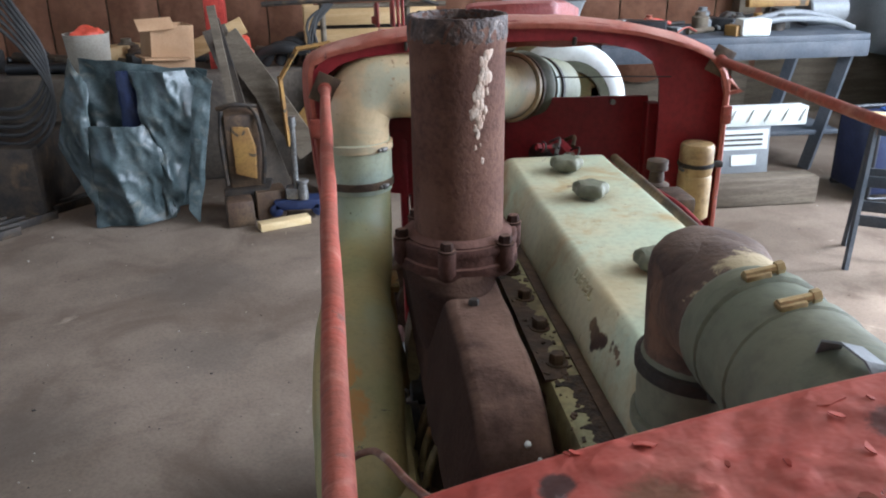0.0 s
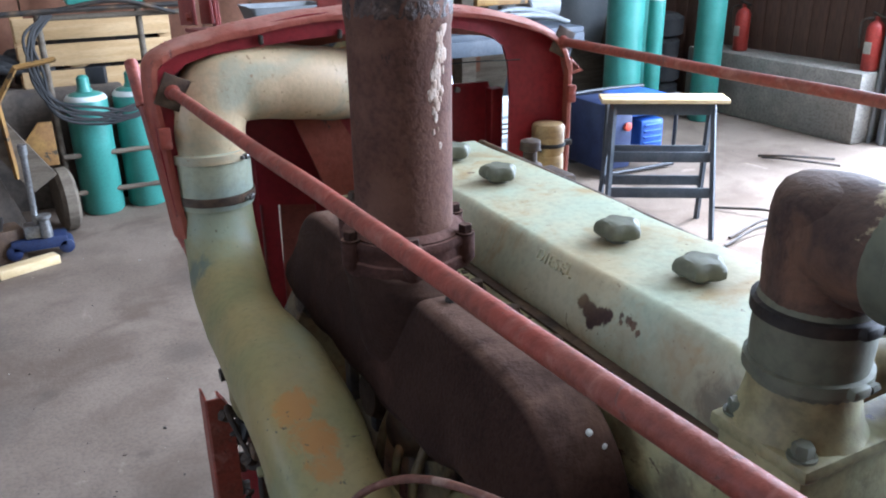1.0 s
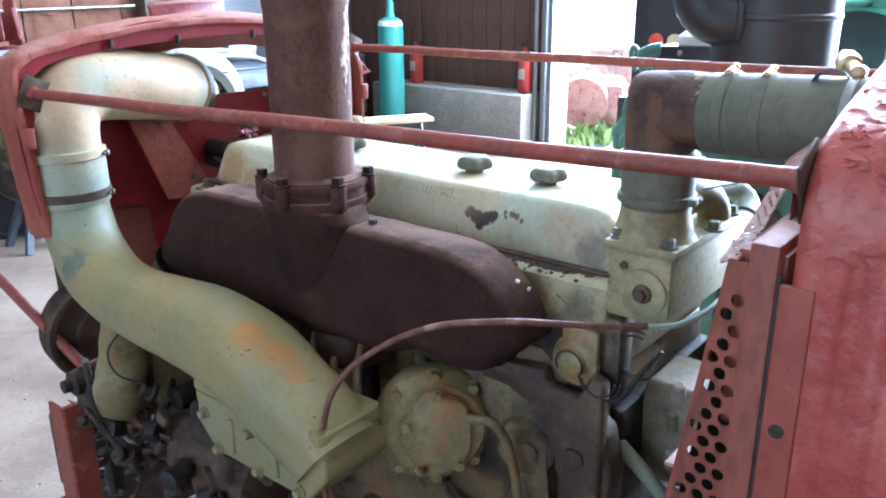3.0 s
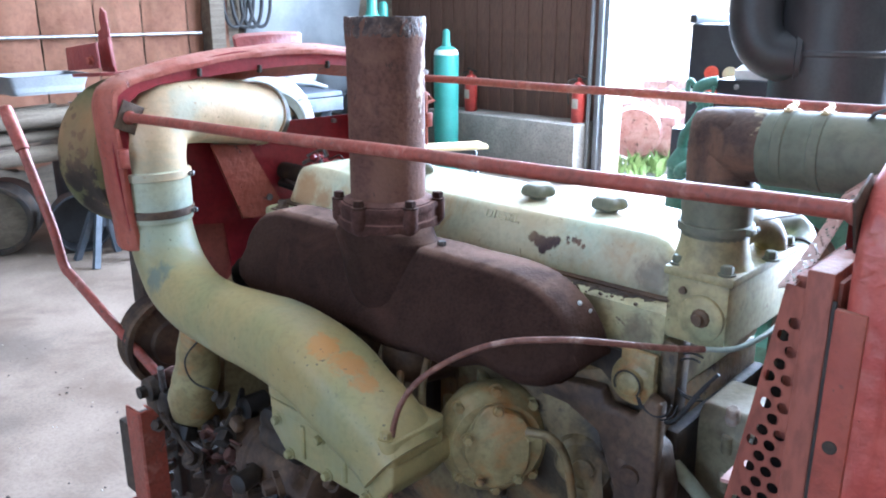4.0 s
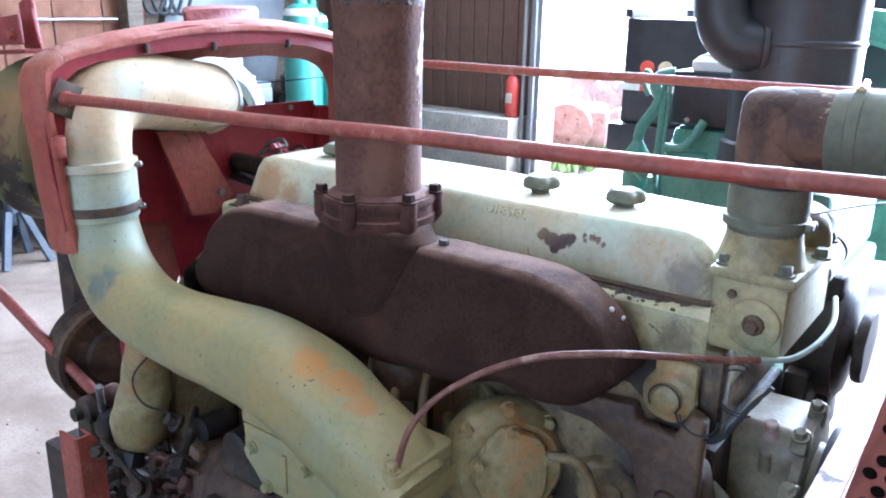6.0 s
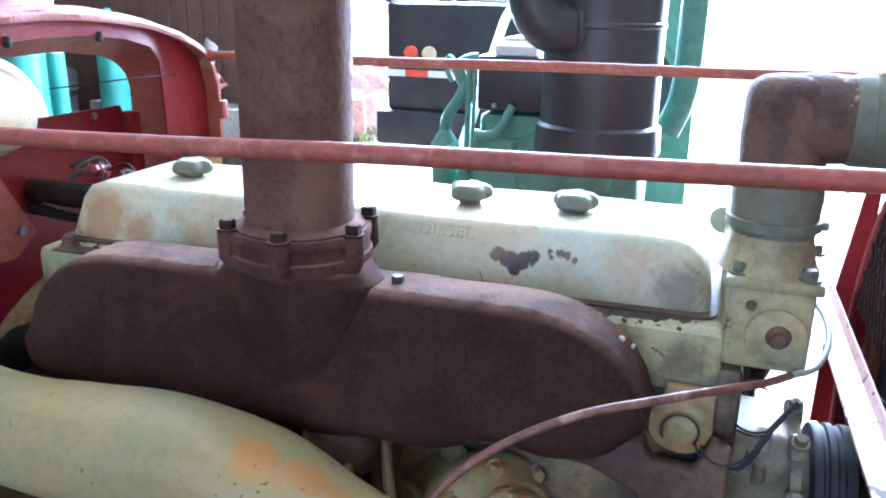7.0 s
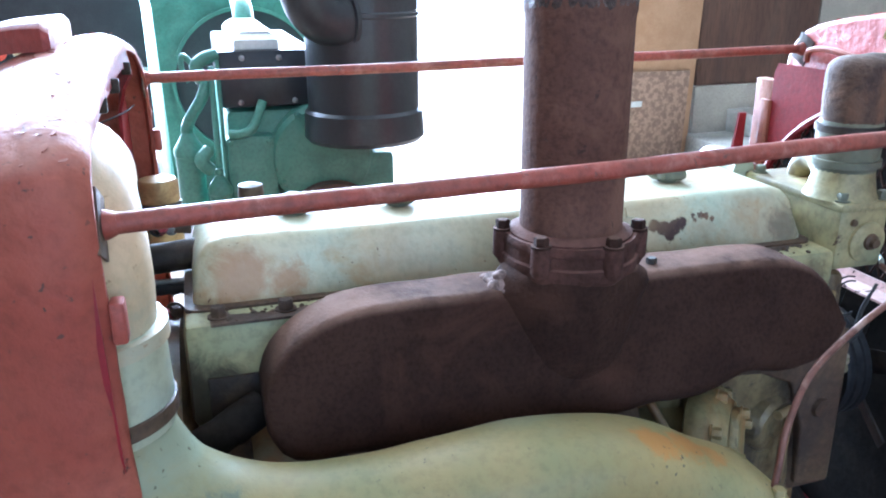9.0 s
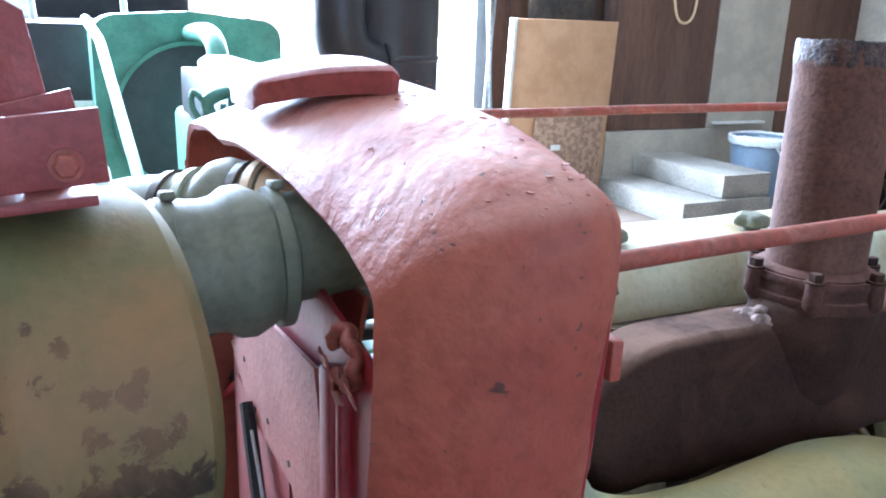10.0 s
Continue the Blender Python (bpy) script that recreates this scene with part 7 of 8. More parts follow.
tube(bm, [(2.65, 0.2, 1.2), (2.7, 0.2, 1.33), (2.85, 0.2, 1.38), (3.3, 0.16, 1.38), (3.75, 0.14, 1.36)], 0.045, 18, 6)
part("coolant_pipe", bm, M_ENG2, e2)
bm = B()
tube(bm, [(3.74, 0.66, 1.42), (3.60, 0.655, 1.40), (3.34, 0.632, 1.345), (3.24, 0.624, 1.31), (3.12, 0.618, 1.245), (2.13, 0.56, 0.69), (1.95, 0.55, 0.60)], 0.024, 12, 6)
part("tube_frame", bm, M_ENG2, e2, "pale green tube frame")

# ---- the black truck backed up to the doorway ----
tr = thing("truck", (5.6, 0.7, 0), "black truck rear with red and white reflective tape", "truck")
bm = B()
box(bm, (5.6, 0.68, 1.03), (2.6, 2.06, 0.72), 0.02)
part("body", bm, M_BLACK, tr)
for y in (1.70, -0.30):
    bm = B()
    box(bm, (5.6, y, 1.42), (2.6, 0.05, 0.06), 0.01)
    part("side_rail", bm, M_BLACK, tr)
bm = B()
box(bm, (4.40, 1.44, 0.55), (0.3, 0.68, 0.24), 0.02)
box(bm, (4.34, -0.05, 0.58), (0.3, 0.6, 0.30), 0.01)
box(bm, (4.42, 0.70, 0.62), (0.16, 1.9, 0.12), 0.01)
part("bumper", bm, M_BLACK, tr)
for k in range(12):
    bm = B()
    box(bm, (4.296, 1.66 - 0.168 * k, 0.925), (0.004, 0.166, 0.045))
    part("tape_strip", bm, M_WHITE if k % 2 == 0 else M_FLAG, tr, "white reflective tape" if k % 2 == 0 else "red reflective tape")
for y in (1.53, -0.18):
    bm = B()
    turned(bm, (4.30, y, 1.06), (-1, 0, 0), [(0, 0.05), (0.015, 0.05), (0.02, 0.03)], seg=20)
    part("tail_light", bm, M_FLAG, tr)
    bm = B()
    turned(bm, (4.30, y - 0.13, 1.06), (-1, 0, 0), [(0, 0.05), (0.015, 0.05), (0.02, 0.03)], seg=20)
    part("reverse_light", bm, M_CREAM, tr)
for y in (1.36, 0.02):
    bm = B()
    turned(bm, (5.35, y - 0.20, 0.42), (0, 1, 0), [(0, 0.2), (0, 0.36), (0.03, 0.42), (0.18, 0.42), (0.20, 0.37), (0.23, 0.37), (0.25, 0.42), (0.40, 0.42), (0.43, 0.36), (0.43, 0.2)], seg=48)
    w = part("wheel", bm, M_RUBBER, tr, "worn black tyre")
    bm = B()
    turned(bm, (5.35, y - 0.10, 0.42), (0, 1, 0), [(0, 0.10), (0.01, 0.22), (0.19, 0.22), (0.20, 0.10)], seg=30)
    part("rim", bm, M_GREASE_SHADE, w)
    bm = B()
    for i in range(36):
        a = i * math.tau / 36
        b = B()
        box(b, (0, 0, 0.425), (0.045, 0.09, 0.018), 0.003)
        bmesh.ops.rotate(b, cent=(0, 0, 0), matrix=Matrix.Rotation(a, 3, "Y"), verts=b.verts)
        bmesh.ops.translate(b, vec=(5.35, y + (0.125 if i % 2 else -0.095), 0.42), verts=b.verts)
        join(bm, b)
    tagged(part("tread", bm, M_RUBBER, w), kind="stuff")
bm = B()
box(bm, (6.9, 0.7, 1.75), (0.9, 2.0, 0.9), 0.06)
part("cab", bm, M_BLACK, tr)
bm = B()
for y in (1.3, 0.9, 0.4):
    tube(bm, [(4.5, y, 1.4), (4.5, y, 1.62), (5.0, y - 0.1, 1.64), (5.6, y - 0.1, 1.64)], 0.02, 8, 4)
box(bm, (5.2, 1.1, 1.5), (0.7, 0.4, 0.2), 0.02)
part("load", bm, M_WHITE, tr, "pale pipes and boxes loaded on the bed")

# ---- doorway and east wall ----
for y, w, nm in ((DOOR_N + 0.05, 0.10, "door_jamb_north"), (DOOR_S - 0.06, 0.12, "door_jamb_south")):
    bm = B()
    box(bm, (EX - 0.02, y, 1.75), (0.26, w, 3.5), 0.004)
    solid(nm, bm, M_GREYSHEET, "grey steel-clad door jamb", "door frame", kind="structure")
rail = thing("sliding_door_track", (EX - 0.16, DOOR_N + 0.12, 0), "vertical steel door channel by the opening", "door track")
for k, y in enumerate((2.755, 2.811, 2.90)):
    bm = B()
    box(bm, (EX - 0.165 - 0.01 * k, y, 1.7), (0.03, 0.022, 3.4), 0.003)
    part("channel", bm, M_GREYSHEET if k else M_STEEL, rail)
for k in range(17):
    bm = B()
    y = 3.00 + 0.155 * k
    box(bm, (EX - 0.012, y, 2.0), (0.024, 0.148, 3.8), 0.003)
    solid("wall_board", bm, M_WOODWALL, "dark brown vertical wall board", "board", "boards on the east wall", kind="structure")
bm = B()
box(bm, (EX - 0.18, 3.80, 0.2625), (0.36, 1.76, 0.525), 0.012)
solid("concrete_plinth", rough_up(bm, 0.004, 0.2), M_BLOCK, "stained grey concrete plinth along the wall", "plinth", kind="structure")
for y in (3.005, 4.25):
    ex = thing("fire_extinguisher", (4.92, y, 0.525), "red fire extinguisher with a paper label on a concrete plinth", "fire extinguisher", "extinguishers on the plinth")
    bm = B()
    turned(bm, (4.92, y, 0.525), (0, 0, 1), [(0, 0.056), (0.01, 0.062), (0.30, 0.062), (0.335, 0.046), (0.355, 0.018), (0.385, 0.018)], seg=24)
    part("tank", bm, M_EXT, ex)
    bm = B()
    box(bm, (4.8575, y, 0.69), (0.004, 0.060, 0.085), 0.001)
    part("label_band", bm, M_PLASTER, ex, "white paper label")
    bm = B()
    box(bm, (4.91, y - 0.02, 0.918), (0.025, 0.11, 0.018), 0.005, (15, 0, 0))
    tube(bm, [(4.91, y + 0.03, 0.90), (4.87, y + 0.09, 0.86), (4.865, y + 0.07, 0.68)], 0.009, 8, 5)
    part("handle", bm, M_GREASE_SHADE, ex, "black handle and hose")


def gas_cylinder(x, y, r, h, mat, label, cap=M_STEEL):
    t = thing("gas_cylinder", (x, y, 0), label, "gas cylinder", "gas cylinders")
    m = B()
    turned(m, (x, y, 0.0), (0, 0, 1), [(0, r * 0.9), (0.015, r), (h * 0.81, r), (h * 0.845, r * 0.93), (h * 0.872, r * 0.72), (h * 0.885, r * 0.42)], seg=32)
    part("body", m, mat, t)
    m = B()
    turned(m, (x, y, h * 0.828), (0, 0, 1), [(0, r * 0.98), (0.002, r * 1.0), (h * 0.018, r * 0.955), (h * 0.034, r * 0.86), (h * 0.034, r * 0.8)], seg=32)
    part("shoulder", m, M_WHITE, t, "white shoulder ring")
    m = B()
    turned(m, (x, y, h * 0.88), (0, 0, 1), [(0, r * 0.40), (h * 0.02, r * 0.36), (h * 0.03, r * 0.31), (h * 0.10, r * 0.29), (h * 0.115, r * 0.2), (h * 0.12, r * 0.08)], seg=20)
    part("valve_cap", m, cap, t)
    return t


gas_cylinder(4.42, 4.12, 0.113, 1.31, M_TEAL, "tall teal gas cylinder with a white shoulder", M_TEAL)
gas_cylinder(3.65, 4.26, 0.145, 1.62, M_TEAL, "large teal gas cylinder standing on the floor", M_TEAL)
gas_cylinder(3.90, 4.19, 0.064, 1.20, M_TEAL, "smaller teal gas cylinder with an orange cap", M_FLAG)
gas_cylinder(4.12, 4.62, 0.14, 1.55, M_TEAL, "teal gas cylinder behind the bench", M_TEAL)
for k in range(4):
    bm = B()
    turned(bm, (4.5 + 0.02 * math.sin(k * 2.3), 5.0, 0.2 * k), (0, 0, 1), [(0, 0.18), (0, 0.28), (0.03, 0.33), (0.17, 0.33), (0.2, 0.28), (0.2, 0.18)], seg=36)
    solid("tyre", bm, M_RUBBER, "old black tyre lying in a stack", "tyre", "stacked tyres")

# cardboard, steps, bin and the rest south of the doorway
cb = thing("leaning_cardboard", (4.66, -3.0, 0), "tall brown cardboard panel leaning on the wall", "cardboard")
bm = B()
box(bm, (4.70, -2.94, 0.755), (0.03, 0.98, 1.51), 0.004, (0, -3, 0))
part("panel", bm, M_CARD, cb)
bm = B()
box(bm, (4.672, -3.02, 0.372), (0.012, 0.68, 0.73), 0.003, (0, -3, 0))
part("stained_patch", bm, M_CARDSTAIN, cb, "mottled stained lower part")
bm = B()
box(bm, (4.660, -2.93, 0.485), (0.004, 0.16, 0.045), 0, (0, -3, 6))
part("paper_slip", bm, M_WHITE, cb, "torn white paper slip")
bm = B()
box(bm, (4.713, -2.62, 1.40), (0.004, 0.09, 0.10), 0, (0, -3, 0))
part("paper_slip", bm, M_WHITE, cb, "torn white paper slip")
bm = B()
box(bm, (4.70, -2.435, 0.755), (0.07, 0.03, 1.51), 0.003, (0, -3, 0))
part("pale_edge", bm, M_WHITE, cb)
lt = thing("leaning_lengths", (4.85, -2.35, 0), "thin steel and timber lengths leaning by the door", "offcuts")
for k, (y0, y1, h, mt) in enumerate(((-2.20, -2.42, 1.9, M_GREYSHEET), (-2.30, -2.36, 2.1, M_STEEL), (-2.36, -2.34, 1.7, M_GREYSHEET), (-2.40, -2.42, 0.62, M_WHITE))):
    bm = B()
    tube(bm, [(4.72, y0, 0.0), (4.93, y1, h)], 0.018 if k < 3 else 0.045, 8, 1)
    part("length", bm, mt, lt)
st = thing("concrete_steps", (4.5, -4.2, 0), "rough concrete steps up to a dark doorway", "steps")
for x0, y0, z0, z1 in ((3.64, -3.42, 0.0, 0.195), (3.67, -3.83, 0.196, 0.385)):
    bm = B()
    box(bm, ((x0 + 4.78) / 2, (y0 - 4.34) / 2, (z0 + z1) / 2), (4.78 - x0, y0 + 4.34, z1 - z0), 0.014)
    part("step", rough_up(bm, 0.005, 0.2), M_BLOCK, st)
wall_box("door_recess", (4.85, -4.70, 0.58), (5.04, -3.56, 2.4), M_WOODWALL, "dark wooden inner door above the steps")
wall_box("plaster_panel", (4.86, -5.60, 0.0), (5.06, -4.72, 2.6), M_PLASTER, "dusty plastered wall")
wall_box("plaster_base", (4.80, -4.74, 0.0), (5.08, -3.52, 0.575), M_PLASTER, "dusty plastered wall base")
wall_box("dark_wall_panel", (4.87, -6.6, 0.0), (5.05, -5.62, 2.4), M_WOODWALL, "dark boarded wall past the plaster")
bm = B()
box(bm, (4.86, -3.00, 1.10), (0.05, 0.62, 2.20), 0.006)
solid("dark_panel", bm, M_GREASE_SHADE, "tall dark sheet panel standing behind the cardboard", "panel")
bm = B()
box(bm, (4.83, -5.10, 0.625), (0.10, 0.62, 0.02), 0.003)
solid("ledge", bm, M_WHITE, "narrow white ledge on the plastered wall", "ledge", kind="structure")
bn = thing("waste_bin", (4.22, -4.80, 0), "blue-grey plastic waste bin with a clear bag", "bin")
bm = B()
turned(bm, (4.22, -4.80, 0), (0, 0, 1), [(0, 0.22), (0.01, 0.23), (0.54, 0.275), (0.555, 0.292), (0.58, 0.292), (0.58, 0.265), (0.1, 0.22)], seg=36)
part("tub", bm, M_PLASTIC, bn)
bm = B()
turned(bm, (4.22, -4.80, 0.520), (0, 0, 1), [(0, 0.290), (0.02, 0.300), (0.065, 0.302), (0.075, 0.285), (0.03, 0.262)], seg=48)
part("bag_rim", rough_up(bm, 0.014, 0.04), M_BAG, bn, "crumpled clear bag over the rim")
bm = B()
sheet(bm, [(4.00, -4.62, 0.575), (3.955, -4.66, 0.53), (3.945, -4.72, 0.46), (3.955, -4.79, 0.40), (3.965, -4.83, 0.34)], (0.3, -0.3, 0.5), 0.06, 0.002)
part("bag_tail", rough_up(bm, 0.006, 0.03), M_BAG, bn, "hanging tail of the clear bag")
hk = thing("wall_hose", (4.85, -4.3, 1.3), "loop of pale hose on the dark door", "hose")
bm = B()
tube(bm, [(4.83, -4.12, 1.9), (4.82, -4.18, 1.6), (4.82, -4.28, 1.52), (4.82, -4.38, 1.6), (4.83, -4.42, 1.9)], 0.012, 8, 6)
part("loop", bm, M_CREAM, hk)

# ---- north wall: insulation paper, post, conduit, grey sheet ----
pw = thing("insulation_paper", (0, NY, 0.3), "brown paper insulation stapled in sagging strips between studs", "insulation", kind="structure")
x0 = -5.2
random.seed(3)
while x0 < 2.75:
    w = random.uniform(0.34, 0.42)
    for z0, z1 in ((0.35, 1.27), (1.27, 2.1), (2.1, 3.8)):
        bm = B()
        nu, nv = 12, 16
        rows = []
        for j in range(nv + 1):
            row = []
            for i in range(nu + 1):
                u, v = i / nu, j / nv
                sag = 0.045 * math.sin(math.pi * u) * (0.7 + 0.5 * noise.noise((x0 * 3, v * 3, z0))) + 0.014 * noise.noise((x0 + u * 3, v * 9, 2)) + 0.010 * noise.noise((x0 * 9 + u * 14, v * 4, z0)) + 0.006 * noise.noise((x0 * 5 + u * 22, v * 24, z0))
                row.append(V((x0 + w * u, NY - 0.012 - abs(sag), z0 + (z1 - z0) * v - (0.03 * math.sin(math.pi * u) + 0.03 * max(0.0, noise.noise((x0 * 7 + u * 9, z0, 8)))) * (1 - v) ** 3)))
            rows.append(row)
        rings(bm, rows, closed=False)
        part("paper_strip", bm, M_PAPER, pw, "", 70)
    x0 += w + 0.012
bm = B()
box(bm, (2.84, NY - 0.10, 1.95), (0.14, 0.16, 3.9), 0.006)
solid("steel_post", bm, M_OLDWOOD, "grey-brown wall post", "post", kind="structure")
bm = B()
tube(bm, [(-1.0, NY - 0.10, 1.285), (0.9, NY - 0.10, 1.283), (2.72, NY - 0.10, 1.288)], 0.013, 10, 4)
solid("conduit", bm, M_STEEL, "thin steel conduit along the wall", "conduit", kind="structure")
bm = B()
box(bm, (3.9, NY - 0.05, 1.5), (1.3, 0.02, 1.9), 0.003, (0, 12, 0))
solid("grey_sheet", bm, M_GREYSHEET, "grey metal sheet leaning at the wall", "sheet metal")
hc = thing("hanging_hoses", (3.2, NY - 0.12, 1.2), "black hoses hung in loops on the wall", "hose")
for k in range(4):
    bm = B()
    xx = 3.02 + 0.09 * k
    tube(bm, [(xx, NY - 0.13, 2.0), (xx - 0.10, NY - 0.15, 1.6), (xx - 0.06, NY - 0.16, 1.36), (xx + 0.06, NY - 0.16, 1.36), (xx + 0.12, NY - 0.15, 1.6), (xx + 0.02, NY - 0.13, 2.0)], 0.016, 8, 6)
    part("loop", bm, M_RUBBER, hc)

# ---- workbench ----
wb = thing("workbench", (2.1, 4.1, 0), "blue-grey welded steel workbench covered in tools", "workbench")
bm = B()
box(bm, (2.05, 4.20, 0.865), (1.75, 0.75, 0.05), 0.004)
box(bm, (2.05, 3.84, 0.80), (1.75, 0.05, 0.10), 0.004)
part("top", bm, M_BENCH, wb)
for x, y in ((1.25, 3.9), (2.80, 3.9), (1.25, 4.5), (2.80, 4.5)):
    bm = B()
    if x > 2:
        tube(bm, [(2.86, y, 0.86), (2.66, y, 0.0)], 0.05, 4, 1)
    else:
        box(bm, (x, y, 0.42), (0.08, 0.08, 0.84), 0.004)
    part("leg", bm, M_BENCH, wb)
bm = B()
box(bm, (2.05, 4.2, 0.25), (1.6, 0.65, 0.03), 0.004)
part("lower_shelf", bm, M_BENCH, wb)
random.seed(8)


def clutter(name, cat, group, n, lo, hi, mats, label, smin=0.03, smax=0.12, z0=0.89):
    for k in range(n):
        m = B()
        p = V((random.uniform(lo[0], hi[0]), random.uniform(lo[1], hi[1]), z0))
        s = random.uniform(smin, smax)
        kind = k % 4
        if kind == 0:
            box(m, p + V((0, 0, s * 0.35)), (s * 2.2, s, s * 0.7), 0.006, (0, 0, random.uniform(0, 180)))
        elif kind == 1:
            a = random.uniform(0, 3.1)
            cyl(m, p + V((0, 0, s * 0.25)), p + V((math.cos(a) * s * 4, math.sin(a) * s * 2, s * 0.25)), s * 0.25, seg=10)
        elif kind == 2:
            turned(m, p, (0, 0, 1), [(0, s * 0.5), (s * 0.9, s * 0.5), (s, s * 0.3), (s * 1.2, s * 0.3)], seg=16)
        else:
            a = random.uniform(0, 3.1)
            tube(m, [p + V((0, 0, 0.02)), p + V((s * 2 * math.cos(a), s * 2 * math.sin(a), 0.05)), p + V((s * 4 * math.cos(a), s * 3 * math.sin(a), 0.02))], s * 0.16, 8, 4)
        solid(name, m, random.choice(mats), label, cat, group)


clutter("bench_tool", "tool", "tools on the workbench", 46, (1.25, 3.92), (2.85, 4.5), [M_GREASE_SHADE, M_STEEL, M_FLAG, M_GREYSHEET, M_BLACK, M_RED, M_OLDWOOD, M_YELLOW], "worn hand tool or offcut lying on the bench")
bm = B()
box(bm, (2.17, 3.90, 0.942), (0.19, 0.12, 0.104), 0.014)
solid("white_tub", bm, M_WHITE, "small white plastic tub on the bench", "tub")
bm = B()
tube(bm, [(2.05, 3.95, 0.92), (2.4, 4.0, 0.97), (2.75, 4.05, 0.95), (2.92, 4.0, 0.9)], 0.02, 10, 6)
tube(bm, [(2.1, 4.05, 0.93), (2.5, 4.1, 1.0), (2.8, 4.15, 0.96), (2.95, 4.1, 0.9)], 0.02, 10, 6)
solid("bench_cable", bm, M_GREYSHEET, "grey cables lying over the bench", "cable")
bm = B()
box(bm, (2.5, 4.25, 1.05), (0.42, 0.06, 0.05), 0.006)
solid("yellow_level", bm, M_YELLOW, "yellow level on the bench", "tool")
bm = B()
turned(bm, (2.72, 4.3, 0.99), (1, 0.1, 0), [(0, 0.09), (0.01, 0.10), (0.28, 0.10), (0.29, 0.09)], seg=24)
solid("grey_canister", bm, M_GREYSHEET, "grey ribbed canister lying on the bench", "canister")
bm = B()
box(bm, (1.88, 3.52, 0.470), (0.98, 0.10, 0.112), 0.006)
for k in range(9):
    box(bm, (1.46 + 0.11 * k, 3.466, 0.48), (0.012, 0.012, 0.08), 0.002, (0, 25, 0))
solid("light_fixture", bm, M_WHITE, "white strip light fitting leaning under the bench", "fixture")
bx = thing("printed_carton", (1.98, 3.5, 0.0), "white and dark printed equipment carton", "box")
bm = B()
box(bm, (1.98, 3.52, 0.208), (0.34, 0.12, 0.41), 0.004, (-6, 0, 0))
part("carton", bm, M_GREYSHEET, bx)
bm = B()
box(bm, (1.98, 3.4695, 0.335), (0.31, 0.004, 0.12), 0, (-6, 0, 0))
box(bm, (1.99, 3.4565, 0.212), (0.16, 0.004, 0.065), 0, (-6, 0, 0))
part("print", bm, M_WHITE, bx, "white printed panel")
bm = B()
for k in range(3):
    box(bm, (1.98, 3.4700 - 0.003 * k, 0.365 - 0.03 * k), (0.24, 0.004, 0.012), 0, (-6, 0, 0))
part("text_bar", bm, M_GREASE_SHADE, bx, "unreadable print")
bm = B()
box(bm, (1.95, 3.28, 0.085), (0.80, 0.17, 0.17), 0.02)
solid("timber_beam", rough_up(bm, 0.012, 0.12), M_OLDWOOD, "weathered split timber beam on the floor", "timber")

# blue generator
gen = thing("generator", (2.95, 3.25, 0), "blue portable generator in a tubular frame", "generator")
bm = B()
box(bm, (2.72, 3.32, 0.27), (0.24, 0.36, 0.44), 0.02)
part("control_case", bm, M_NAVY, gen, "dark blue side case")
bm = B()
box(bm, (3.0, 3.32, 0.44), (0.36, 0.34, 0.13), 0.03)
part("fuel_tank", bm, M_BLUE, gen)
bm = B()
box(bm, (3.03, 3.28, 0.23), (0.20, 0.24, 0.24), 0.03)
part("motor", bm, M_BLUE, gen)
for k in range(5):
    bm = B()
    box(bm, (3.03, 3.155, 0.15 + 0.04 * k), (0.15, 0.012, 0.014), 0.003)
    part("cooling_fin", bm, M_BLUE, gen)
bm = B()
turned(bm, (2.79, 3.138, 0.33), (0, -1, 0), [(0, 0.028), (0.014, 0.028), (0.02, 0.018)], seg=18)
part("red_cap", bm, M_FLAG, gen)
for y in (3.14, 3.50):
    bm = B()
    tube(bm, [(2.62, y, 0.06), (2.62, y, 0.46), (2.66, y, 0.50), (3.16, y, 0.50), (3.20, y, 0.46), (3.20, y, 0.06), (3.16, y, 0.03), (2.66, y, 0.03), (2.62, y, 0.06)], 0.014, 10, 4)
    part("frame_hoop", bm, M_BLACK, gen)

# sawhorse with two pine boards
sh = thing("sawhorse", (2.35, 2.15, 0), "grey steel folding sawhorse with two pine boards on top", "sawhorse")
SA, SB = V((2.065, 2.405, 0.685)), V((2.495, 2.145, 0.685))
ax = (SB - SA).normalized()
pr = V((-ax.y, ax.x, 0))
for s in (-1, 1):
    bm = B()
    a = math.degrees(math.atan2(ax.y, ax.x))
    box(bm, (SA + SB) / 2 + pr * 0.045 * s + V((0, 0, 0.025)), (0.64, 0.075, 0.022), 0.003, (0, 0, a))
    part("pine_board", bm, M_PINE, sh, "pale pine board")
for e in (SA, SB):
    for s in (-1, 1):
        bm = B()
        foot = e + pr * 0.17 * s + (e - (SA + SB) / 2) * 0.10
        foot.z = 0.0
        tube(bm, [e + pr * 0.03 * s, foot], 0.016, 4, 1)
        part("leg", bm, M_BENCH, sh)
for z, k in ((0.42, 0.07), (0.24, 0.115), (0.66, 0.03)):
    for s in (-1, 1):
        bm = B()
        box(bm, (SA + SB) / 2 * 1.0 + pr * k * s + V((0, 0, z - 0.685)), ((SB - SA).length * 1.03, 0.012, 0.055), 0.002, (0, 0, math.degrees(math.atan2(ax.y, ax.x))))
        part("cross_rail", bm, M_BENCH, sh)
random.seed(4)
